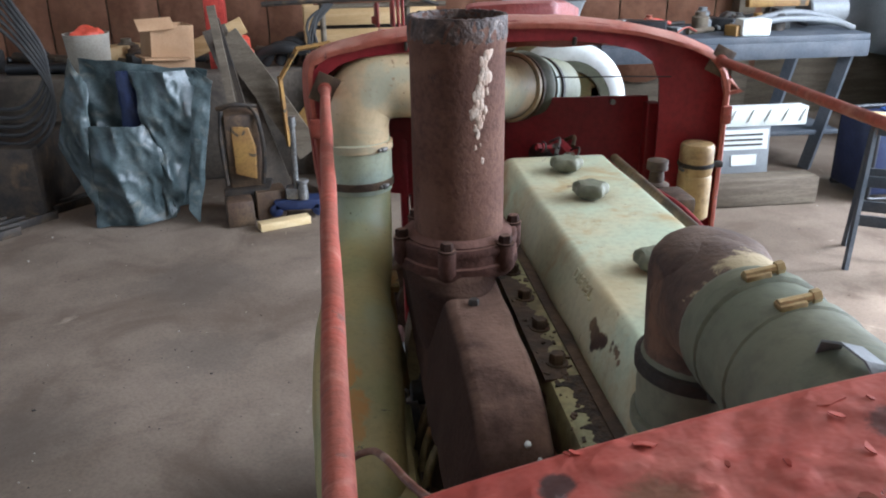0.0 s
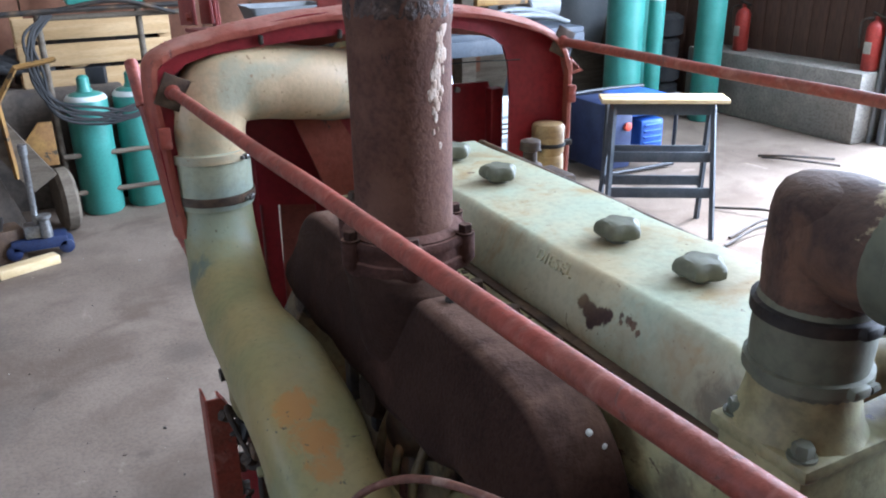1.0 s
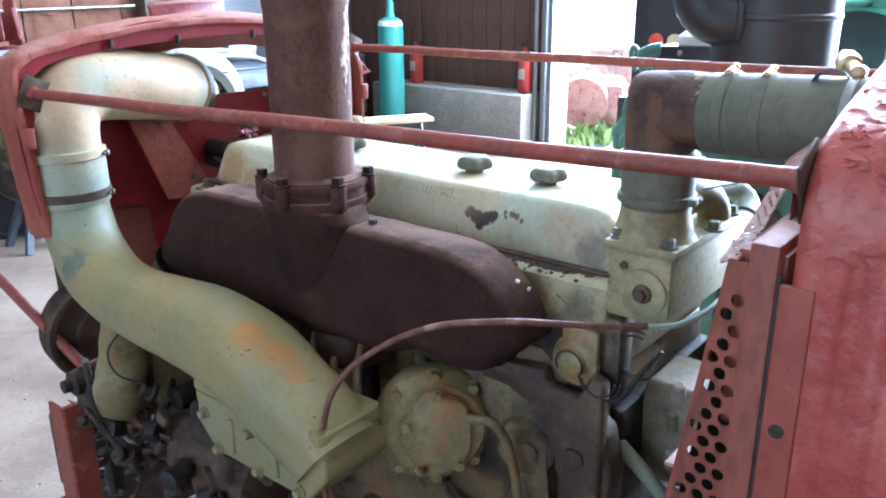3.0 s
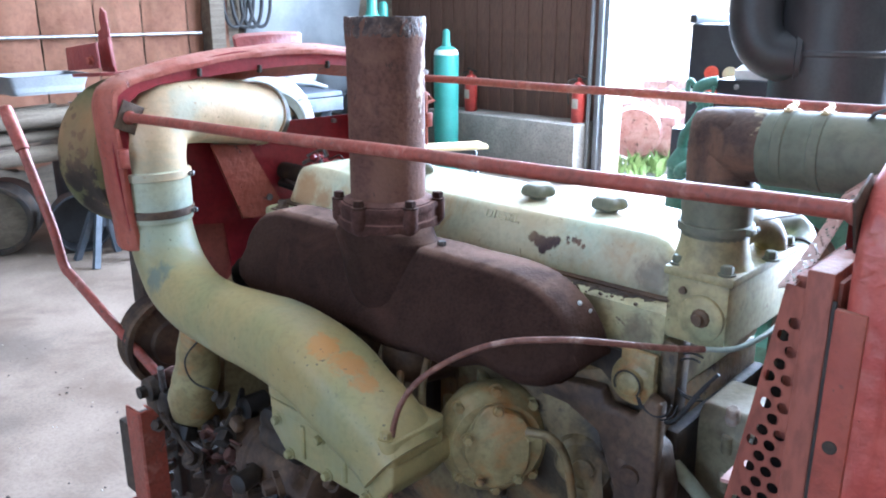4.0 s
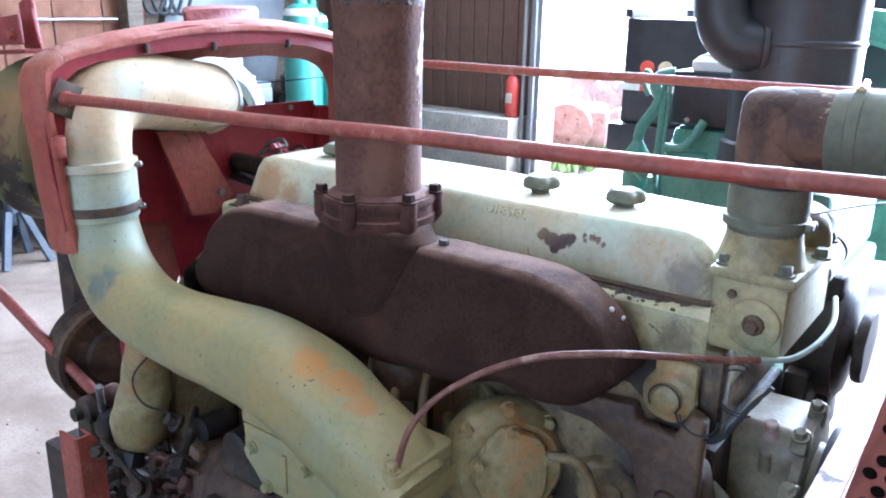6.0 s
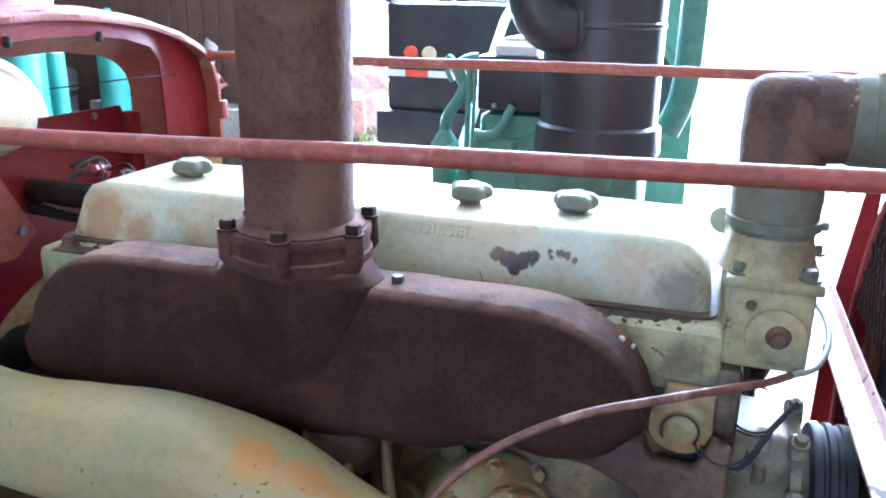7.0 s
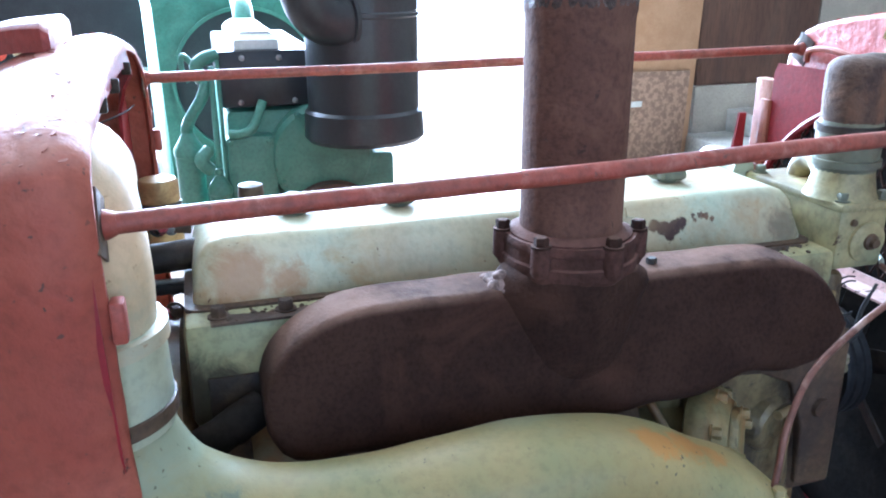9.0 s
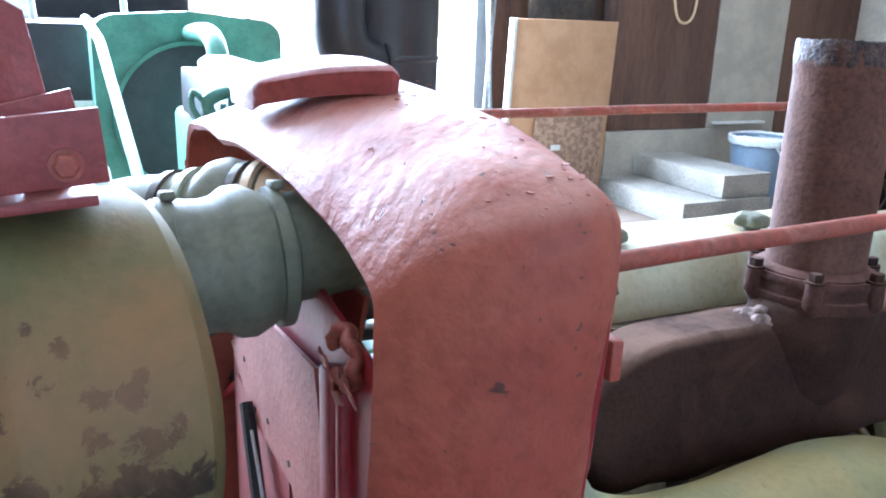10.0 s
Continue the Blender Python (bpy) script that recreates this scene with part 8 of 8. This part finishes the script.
for k in range(7):
    bm = B()
    p = V((random.uniform(2.7, 4.0), random.uniform(1.7, 3.3), 0.012))
    a = random.uniform(0, 6.28)
    tube(bm, [p, p + V((0.2 * math.cos(a), 0.2 * math.sin(a), 0.03)), p + V((0.5 * math.cos(a + 0.5), 0.5 * math.sin(a + 0.5), 0.0))], 0.008, 8, 6)
    solid("loose_cable", bm, M_GREASE_SHADE, "dark loose cable strewn on the floor", "cable", "cables on the floor")

# ---- the cluttered north-west corner ----
tp = thing("tarpaulin_bag", (-1.60, 3.55, 0), "crumpled blue-grey tarpaulin sack standing open", "tarpaulin")


def drape(bl, br, tl, tr, bulge, fold, seed, nu=34, nv=44):
    """A four-cornered sheet of stiff cloth that bellies out and breaks into sharp-ridged folds."""
    m = B()
    bl, br, tl, tr = V(bl), V(br), V(tl), V(tr)
    front = []
    for j in range(nv + 1):
        v = j / nv
        row = []
        for i in range(nu + 1):
            u = i / nu
            p = bl.lerp(br, u).lerp(tl.lerp(tr, u), v)
            q = V((p.x * 3.2 + p.z * 1.7, p.z * 1.9 - p.x * 1.2, seed))
            ridge = (0.22 - abs(noise.noise(q))) + 0.40 * (0.22 - abs(noise.noise(q * 2.6 + V((5, 1, 0))))) + 0.16 * (0.22 - abs(noise.noise(q * 6.5)))
            edge = 0.018 * noise.noise((u * 5, v * 5, seed + 9))
            out = bulge * math.sin(math.pi * u) ** 0.7 * math.sin(math.pi * (0.12 + 0.76 * v)) + fold * ridge
            row.append(p + V((edge * (abs(u - 0.5) * 2) ** 3, -out, edge * v ** 3)))
        front.append(row)
    back = [[q + V((0.0, 0.004, 0.0)) for q in row][::-1] for row in front]
    rings(m, [f + g for f, g in zip(front, back)])
    return m


part("back_panel", drape((-1.90, 3.66, 0.0), (-1.30, 3.64, 0.06), (-1.81, 3.58, 0.93), (-1.13, 3.56, 0.85), 0.03, 0.09, 3.0), M_TARP, tp, "", 50)
part("front_pocket", drape((-1.83, 3.44, 0.004), (-1.40, 3.47, 0.02), (-1.775, 3.45, 0.585), (-1.43, 3.47, 0.575), 0.06, 0.10, 8.0), M_TARP, tp, "", 50)
part("side_flap", drape((-2.00, 3.56, 0.46), (-1.80, 3.45, 0.10), (-1.86, 3.58, 0.93), (-1.765, 3.50, 0.80), 0.05, 0.09, 14.0), M_TARP, tp, "", 50)
part("side_flap", drape((-1.43, 3.48, 0.03), (-1.35, 3.54, 0.10), (-1.53, 3.50, 0.86), (-1.17, 3.52, 0.85), 0.03, 0.12, 21.0), M_TARP, tp, "", 50)
part("hanging_strip", drape((-1.305, 3.43, 0.09), (-1.252, 3.43, 0.012), (-1.19, 3.47, 0.87), (-1.098, 3.48, 0.80), 0.01, 0.06, 27.0, 14, 40), M_TARP, tp, "", 50)
bm = B()
prism(bm, [(p[0], p[1]) for p in rrect(-1.61, 3.60, 0.42, 0.22, 0.08, 6)], 0.0, 0.40, "z", 0.02)
part("contents", rough_up(bm, 0.02, 0.15), M_TARP, tp, "packed lower part of the sack")
part("dark_cloth", drape((-1.62, 3.535, 0.42), (-1.46, 3.535, 0.42), (-1.62, 3.545, 0.86), (-1.55, 3.545, 0.85), 0.02, 0.05, 33.0, 12, 24), M_NAVY, tp, "dark blue cloth inside the sack", 50)
pb = thing("cardboard_carton", (-1.42, 3.95, 0.55), "open brown cardboard carton on the pile", "box")
bm = B()
rows = [rrect(0, 0, w, d_, 0.004, 1) for w, d_ in ((0.25, 0.2), (0.25, 0.2), (0.243, 0.193), (0.243, 0.193))]
zz = (0.70, 1.06, 1.06, 0.72)
rings(bm, [[V((-1.42 + x * 1.0, 3.92 + y, z)) for x, y in r] for r, z in zip(rows, zz)], True, True)
bmesh.ops.rotate(bm, cent=(-1.42, 3.92, 0.7), matrix=Euler((0, 0.08, 0.5)).to_matrix(), verts=bm.verts)
part("carton", bm, M_CARD, pb)
bm = B()
box(bm, (-1.43, 3.80, 1.07), (0.2, 0.10, 0.006), 0.001, (35, 0, 25))
box(bm, (-1.42, 3.85, 0.88), (0.26, 0.21, 0.012), 0.002, (0, 5, 28))
part("flap", bm, M_CARD, pb)
bk = thing("paint_bucket", (-2.0, 4.42, 0.7), "pale grey bucket with red rags on the pile", "bucket")
bm = B()
turned(bm, (-2.0, 4.44, 0.70), (0, 0, 1), [(0, 0.11), (0.01, 0.12), (0.24, 0.137), (0.26, 0.142), (0.26, 0.13), (0.1, 0.11)], seg=28)
part("pail", bm, M_PLASTER, bk)
bm = B()
bmesh.ops.create_icosphere(bm, subdivisions=3, radius=0.08)
for v in bm.verts:
    v.co = V((v.co.x * 1.2 - 2.0, v.co.y * 1.2 + 4.44, v.co.z * 0.6 + 0.95))
part("rags", rough_up(bm, 0.04, 0.05), M_FLAG, bk, "red rags")
# a low wall ledge and junk heap behind
bm = B()
box(bm, (-2.2, 4.75, 0.35), (4.2, 0.9, 0.70), 0.02)
solid("storage_shelf", bm, M_GRIME, "low concrete ledge loaded with junk", "ledge", kind="structure")
random.seed(17)
clutter("junk_piece", "scrap", "junk on the ledge", 40, (-3.8, 4.45), (-0.3, 5.1), [M_GREASE_SHADE, M_BLACK, M_OLDWOOD, M_CARD, M_RUBBER, M_BROWNGREASE, M_CRATE], "dark piece of workshop junk on the ledge", 0.06, 0.16, 0.70)
for k in range(5):
    bm = B()
    tube(bm, [(-1.0 + 0.09 * k, 4.55, 0.72), (-0.9 + 0.08 * k, 4.50, 0.80 + 0.03 * k), (-0.72 + 0.06 * k, 4.45, 0.82), (-0.5, 4.5, 0.74)], 0.035, 10, 6)
    solid("old_belt", bm, M_RUBBER, "old black rubber belt heaped on the ledge", "belt", "belts on the ledge")
cr = thing("slatted_crate", (-0.25, 4.75, 0), "tan slatted wooden crate", "crate")
for k in range(7):
    bm = B()
    box(bm, (-0.20, 4.42, 0.13 + 0.15 * k), (0.85, 0.025, 0.125), 0.003)
    part("slat", bm, M_CRATE, cr)
for x in (-0.6, 0.2):
    bm = B()
    box(bm, (x, 4.46, 0.56), (0.07, 0.05, 1.12), 0.003)
    part("upright", bm, M_CRATE, cr)
bm = B()
box(bm, (-0.2, 4.7, 0.5), (0.75, 0.4, 1.0), 0.01)
part("dark_load", bm, M_GREASE_SHADE, cr, "dark contents")
# hand truck with gas cylinders and hoses
ht = thing("cylinder_cart", (-0.35, 4.05, 0), "worn yellow cylinder hand cart with grey wheels", "cart")
bm = B()
for q0, q1 in (((-0.745, 3.80, 0.34), (-0.765, 3.80, 0.755)), ((-0.765, 3.80, 0.74), (-0.655, 3.82, 0.905)), ((-0.66, 3.82, 0.905), (-0.46, 3.86, 0.93))):
    tube(bm, [q0, q1], 0.032, 4, 1, flat=0.45)
part("handle", bm, M_YELLOW, ht, "bent flat yellow bar")
bm = B()
prism(bm, [(-0.735, 0.36), (-0.53, 0.36), (-0.53, 0.60), (-0.60, 0.60), (-0.735, 0.44)], 3.90, 3.92, "y", 0.003)
part("toe_plate", bm, M_YELLOW, ht, "scraped yellow plate")
bm = B()
for x in (-0.50, 0.02):
    tube(bm, [(x, 4.12, 0.10), (x, 4.12, 1.15)], 0.018, 10, 2)
for z in (0.14, 0.36, 1.12):
    tube(bm, [(-0.50, 4.05, z), (0.25, 4.05, z)], 0.015, 8, 2)
part("frame", bm, M_OLDWOOD, ht)
for x in (-0.53,):
    bm = B()
    turned(bm, (x - 0.05, 3.86, 0.175), (1, 0.15, 0), [(0, 0.08), (0, 0.15), (0.02, 0.175), (0.07, 0.175), (0.09, 0.15), (0.09, 0.08)], seg=36)
    part("wheel", bm, M_OLDWOOD, ht, "dusty rubber-tyred wheel")
gas_cylinder(-0.33, 4.12, 0.115, 0.80, M_TEAL, "short teal gas cylinder in the hand cart", M_TEAL)
gas_cylinder(-0.07, 4.16, 0.115, 0.80, M_TEAL, "short teal gas cylinder in the hand cart", M_TEAL)
hs = thing("welding_hoses", (-0.4, 3.95, 0.6), "black welding hoses in hanging loops", "hose")
random.seed(6)
for k in range(7):
    bm = B()
    j = [random.uniform(-0.03, 0.03) for q in range(8)]
    tube(bm, [(-0.46 + j[0], 3.98, 1.14), (-0.56 + j[1], 3.93, 1.02 + j[2]), (-0.565 + j[3] * 1.4, 3.90, 0.84 + j[2]), (-0.47 + j[4], 3.88, 0.66 + j[5] * 1.6), (-0.30 + j[6], 3.88, 0.60 + j[5] * 2), (-0.10, 3.88, 0.62 + j[7] * 2), (0.06, 3.9, 0.72), (0.12, 3.95, 0.88)], 0.0085, 8, 7)
    part("hose_loop", bm, M_RUBBER, hs)
bm = B()
tube(bm, [(-0.85, 4.0, 1.145), (-0.4, 4.0, 1.16), (0.25, 4.0, 1.165)], 0.015, 8, 2)
tube(bm, [(-0.42, 4.0, 1.16), (-0.1, 3.98, 1.20), (0.2, 4.0, 1.12)], 0.012, 8, 5)
solid("top_rail", bm, M_GREASE_SHADE, "dark bar across the hand cart", "bar")
tq = thing("teal_toolbox", (-0.15, 4.2, 1.17), "teal and dark metal boxes stacked on the crate", "box")
bm = B()
box(bm, (-0.12, 4.45, 1.24), (0.42, 0.22, 0.16), 0.012)
part("case", bm, M_TEAL, tq)
bm = B()
box(bm, (0.18, 4.5, 1.26), (0.1, 0.1, 0.12), 0.02)
part("red_item", bm, M_FLAG, tq)
# yellow machine, plank, shovel, jack, blocks
ym = thing("yellow_machine", (-0.98, 3.55, 0), "worn yellow and black compactor body on end", "machine")
bm = B()
box(bm, (-0.99, 3.60, 0.40), (0.20, 0.20, 0.44), 0.02, (6, 0, 10))
part("body", rough_up(bm, 0.004, 0.05), M_BROWNGREASE, ym)
bm = B()
prism(bm, [(-1.030, 0.27), (-0.915, 0.235), (-0.905, 0.42), (-0.935, 0.535), (-1.035, 0.545)], 3.470, 3.492, "y", 0.008)
part("panel", rough_up(bm, 0.003, 0.04), M_YELLOW, ym, "worn yellow front panel")
for pts in ([(-0.885, 3.50, 0.2), (-0.862, 3.48, 0.4), (-0.885, 3.48, 0.60), (-0.93, 3.5, 0.655)], [(-1.085, 3.5, 0.2), (-1.095, 3.49, 0.45), (-1.08, 3.5, 0.63)], [(-1.10, 3.5, 0.64), (-1.0, 3.48, 0.665), (-0.88, 3.5, 0.65)]):
    bm = B()
    tube(bm, pts, 0.013, 8, 5)
    part("frame_bar", bm, M_GREASE_SHADE, ym)
bm = B()
box(bm, (-0.98, 3.58, 0.09), (0.26, 0.22, 0.18), 0.01)
part("foot", rough_up(bm, 0.004, 0.05), M_GREASE_SHADE, ym)
pl = thing("leaning_planks", (-0.85, 3.85, 0), "old planks leaning together over the junk", "plank")
for a, b, w, mt in (((-1.07, 3.96, 0.98), (-0.62, 3.78, 0.30), 0.15, M_OLDWOOD), ((-1.14, 4.00, 1.02), (-0.80, 3.82, 0.02), 0.14, M_GRIME), ((-1.30, 4.10, 0.88), (-0.98, 4.12, 1.02), 0.10, M_CRATE), ((-1.10, 3.72, 1.17), (-1.02, 3.66, 0.45), 0.045, M_OLDWOOD), ((-1.08, 3.74, 1.10), (-0.96, 3.70, 0.50), 0.03, M_GREASE_SHADE)):
    bm = B()
    a, b = V(a), V(b)
    d_ = (b - a).normalized()
    wide = V((0, -1, 0)).cross(d_).normalized()
    rings(bm, [[e + wide * w * 0.5 * i + V((0, 0.014 * j, 0)) for i, j in ((-1, -1), (1, -1), (1, 1), (-1, 1))] for e in (a, a.lerp(b, 0.5) + V((0.004, 0, 0)), b)])
    part("plank", bm, mt, pl)
bm = B()
box(bm, (-1.2, 4.55, 1.6), (0.13, 0.10, 2.2), 0.006)
solid("red_post", bm, M_EXT, "red painted post by the wall", "post", kind="structure")
bm = B()
turned(bm, (-1.03, 4.42, 0.70), (0, 0, 1), [(0, 0.07), (0.12, 0.068), (0.14, 0.05), (0.20, 0.048), (0.22, 0.03)], seg=20)
solid("orange_can", bm, M_FLAG, "small orange can standing on the ledge", "can")
jk = thing("trolley_jack", (-0.72, 3.42, 0), "blue trolley jack with a bare steel handle", "jack")
bm = B()
box(bm, (-0.70, 3.48, 0.085), (0.26, 0.12, 0.06), 0.008)
for x in (-0.82, -0.58):
    turned(bm, (x, 3.42, 0.055), (0, 1, 0), [(0, 0.03), (0.005, 0.038), (0.12, 0.038), (0.125, 0.03)], seg=18)
part("chassis", bm, M_NAVY, jk)
bm = B()
cyl(bm, (-0.70, 3.46, 0.13), (-0.69, 3.42, 0.585), 0.016, seg=12)
cyl(bm, (-0.69, 3.42, 0.55), (-0.69, 3.418, 0.60), 0.021, seg=12)
part("handle", bm, M_STEEL, jk)
bm = B()
box(bm, (-0.70, 3.47, 0.15), (0.12, 0.09, 0.07), 0.012)
turned(bm, (-0.66, 3.43, 0.12), (0, 0, 1), [(0, 0.03), (0.09, 0.025), (0.10, 0.035), (0.115, 0.035)], seg=14)
part("ram", bm, M_STEEL, jk)
bm = B()
box(bm, (-0.77, 3.31, 0.025), (0.29, 0.075, 0.045), 0.004, (0, 0, 21))
solid("wood_offcut", bm, M_PINE, "short pale wood offcut on the floor", "wood")
for x, y, s in ((-1.02, 3.40, 0.15), (-0.86, 3.52, 0.17)):
    bm = B()
    box(bm, (x, y, s / 2), (s, s * 0.9, s), 0.01, (0, 0, 12))
    solid("steel_block", rough_up(bm, 0.004, 0.05), M_BROWNGREASE, "rusty steel block on the floor", "block", "blocks by the jack")
# far left machinery in shadow
mk = thing("lathe_bed", (-2.6, 3.9, 0), "dark greasy machine bed with black hoses in the corner", "machine")
bm = B()
box(bm, (-2.65, 3.95, 0.22), (1.0, 0.7, 0.44), 0.02)
box(bm, (-2.75, 4.0, 0.6), (0.5, 0.4, 0.4), 0.03)
part("bed", bm, M_GREASE_SHADE, mk)
for k in range(6):
    bm = B()
    z = 1.0 + 0.05 * k
    tube(bm, [(-2.5 + 0.04 * k, 3.75, z + 0.3), (-2.15, 3.7, z), (-2.02, 3.72, z - 0.35), (-2.2, 3.7, z - 0.6), (-2.6, 3.75, z - 0.55)], 0.011, 8, 7)
    part("hose", bm, M_RUBBER, mk)
for k in range(4):
    bm = B()
    box(bm, (-2.7 + 0.12 * k, 2.9 + 0.25 * k, 0.025), (1.4, 0.03, 0.05), 0.004, (0, 0, 48))
    solid("steel_length", bm, M_GREASE_SHADE, "dark steel length lying on the floor", "steel", "steel lengths on the floor")

# pipe rack, lying drum and jack stand beyond the arch
rk = thing("pipe_rack", (0.75, 4.45, 0), "long steel pipes stacked on a low rack", "rack")
random.seed(9)
for k in range(11):
    bm = B()
    y, z = 4.32 + 0.10 * (k % 4) + random.uniform(-0.02, 0.02), 0.60 + 0.115 * (k // 4) + random.uniform(-0.02, 0.03)
    cyl(bm, (-0.0 + random.uniform(0, 0.5), y, z), (1.15 + random.uniform(-0.1, 0.15), y + random.uniform(-0.08, 0.08), z + random.uniform(0, 0.06)), random.choice((0.03, 0.04, 0.055)), seg=16)
    part("pipe", bm, random.choice((M_OLDWOOD, M_BROWNGREASE, M_GREYSHEET)), rk)
for x in (0.3, 1.1):
    bm = B()
    box(bm, (x, 4.5, 0.27), (0.06, 0.4, 0.54), 0.004)
    box(bm, (x, 4.5, 0.545), (0.06, 0.55, 0.03), 0.004)
    part("trestle", bm, M_BENCH, rk)
bm = B()
rows = [rrect(0.93, 4.36, w, d_, 0.03) for w, d_ in ((0.42, 0.28), (0.48, 0.34), (0.50, 0.36), (0.47, 0.33), (0.44, 0.30))]
rings(bm, [[V((x, y, z)) for x, y in r] for r, z in zip(rows, (0.985, 1.08, 1.10, 1.10, 1.0))])
solid("grey_tray", bm, M_GREYSHEET, "pale grey plastic tray on top of the pipes", "tray")
dr = thing("steel_drum", (0.55, 4.37, 0), "dark greasy steel drum lying on its side", "drum")
bm = B()
turned(bm, (0.55, 4.37, 0.222), (0.55, 0.8, 0), [(0.035, 0.185), (0.0, 0.188), (-0.003, 0.20), (0.0, 0.219), (0.012, 0.221), (0.018, 0.215), (0.16, 0.215), (0.168, 0.221), (0.178, 0.215), (0.34, 0.215), (0.35, 0.10)], seg=44)
part("shell", bm, M_GREASE_SHADE, dr)
bm = B()
turned(bm, (0.566, 4.393, 0.222), (0.55, 0.8, 0), [(0, 0.0), (0.0, 0.186), (0.006, 0.187)], seg=40)
part("lid", bm, M_OLDWOOD, dr, "dusty brown recessed drum end")
bd = thing("black_barrel", (0.95, 4.06, 0), "black open barrel lying on its side", "barrel")
bm = B()
turned(bm, (0.95, 4.06, 0.188), (0.35, 1, 0), [(0.15, 0.05), (0.14, 0.165), (0.004, 0.172), (0.0, 0.180), (0.006, 0.187), (0.02, 0.183), (0.17, 0.183), (0.18, 0.08)], seg=40)
part("shell", bm, M_BLACK, bd)
js = thing("jack_stand", (0.97, 3.80, 0), "blue-grey steel jack stand", "jack stand")
bm = B()
for sx, sy in ((-1, -1), (1, -1), (1, 1), (-1, 1)):
    tube(bm, [(0.97 + 0.04 * sx, 3.80 + 0.04 * sy, 0.30), (0.97 + 0.13 * sx, 3.80 + 0.13 * sy, 0.0)], 0.025, 4, 1)
cyl(bm, (0.97, 3.80, 0.22), (0.97, 3.80, 0.42), 0.035, seg=16)
part("stand", bm, M_BENCH, js)

# ---- outside ----
# Pink paint stands for sun glare on the red wheel and body.
wt = thing("red_tractor_wheel", (6.0, 3.25, -0.05), "red machine wheel standing outside, coloured pale for sun glare", "wheel")
bm = B()
turned(bm, (5.95, 3.02, 0.31), (0.85, 0.40, 0), [(0, 0.06), (0.01, 0.12), (0.02, 0.2), (0.0, 0.24), (0.12, 0.27), (0.14, 0.22)], seg=36)
part("rim", bm, M_STRIP, wt)
bm = B()
box(bm, (6.5, 3.02, 0.28), (0.8, 0.34, 0.42), 0.08, (0, 0, 25))
part("machine_body", bm, M_STRIP, wt)
random.seed(12)
bm = B()
for k in range(70):
    s = random.uniform(0.05, 0.22)
    p = V((random.uniform(7.2, 9.5), random.uniform(2.0, 5.0), 0))
    p.z = max(0, 0.55 - 0.5 * ((p.x - 8.3) ** 2 / 1.4 + (p.y - 3.4) ** 2 / 2.2)) + s * 0.3
    b = B()
    bmesh.ops.create_icosphere(b, subdivisions=1, radius=s)
    for v in b.verts:
        v.co = v.co * (1 + 0.35 * noise.noise(v.co * 9 + p)) + p
    join(bm, b)
solid("rubble_heap", bm, M_RUBBLE, "heap of scrap and brick outside, coloured pale for sun glare", "rubble", kind="stuff")
bm = B()
for k in range(200):
    a = random.uniform(0, 6.28)
    c0 = random.choice(((5.9, 2.75), (6.3, 2.9), (5.7, 2.95)))
    p = V((c0[0] + random.gauss(0, 0.16), c0[1] + random.gauss(0, 0.12), -0.03))
    h = random.uniform(0.06, 0.22)
    d_ = V((math.cos(a), math.sin(a), 0)) * h * 0.5
    wv = V((-math.sin(a), math.cos(a), 0)) * 0.012
    vs = [bm.verts.new(q) for q in (p - wv, p + wv, p + d_ * 0.5 + V((0, 0, h * 0.7)) + wv * 1.6, p + d_ + V((0, 0, h)), p + d_ * 0.5 + V((0, 0, h * 0.7)) - wv * 1.6)]
    bm.faces.new(vs)
solid("weeds", bm, M_LEAF, "green weeds by the doorway", "plant", kind="stuff")

# loose grit, chips and flecks lying on the floor
for name, mt, label, seed, n in (("pale_grit", M_PLASTER, "pale flecks and chips scattered on the floor", 3, 90), ("dark_grit", M_GREASE_SHADE, "dark crumbs of dirt scattered on the floor", 8, 240)):
    random.seed(seed)
    bm = B()
    for k in range(n):
        p = V((random.uniform(-2.2, 0.2), random.uniform(0.6, 3.4), 0.002)) if k % 3 else V((random.uniform(0.6, 4.2), random.uniform(1.0, 4.0), 0.002))
        s = random.uniform(0.0015, 0.0045) * (1.8 if random.random() < 0.1 else 1.0)
        a = random.uniform(0, 6.28)
        q = [p + V((math.cos(a + t) * s * random.uniform(0.6, 1.4), math.sin(a + t) * s * random.uniform(0.6, 1.4), 0)) for t in (0, 1.6, 3.2, 4.8)]
        lo_ = [bm.verts.new(v) for v in q]
        hi_ = [bm.verts.new(v.lerp(p, 0.3) + V((0, 0, s * 0.5))) for v in q]
        bm.faces.new(hi_)
        for k2 in range(4):
            bm.faces.new((lo_[k2], lo_[(k2 + 1) % 4], hi_[(k2 + 1) % 4], hi_[k2]))
    solid(name, bm, mt, label, "debris", kind="stuff", sharp=10)
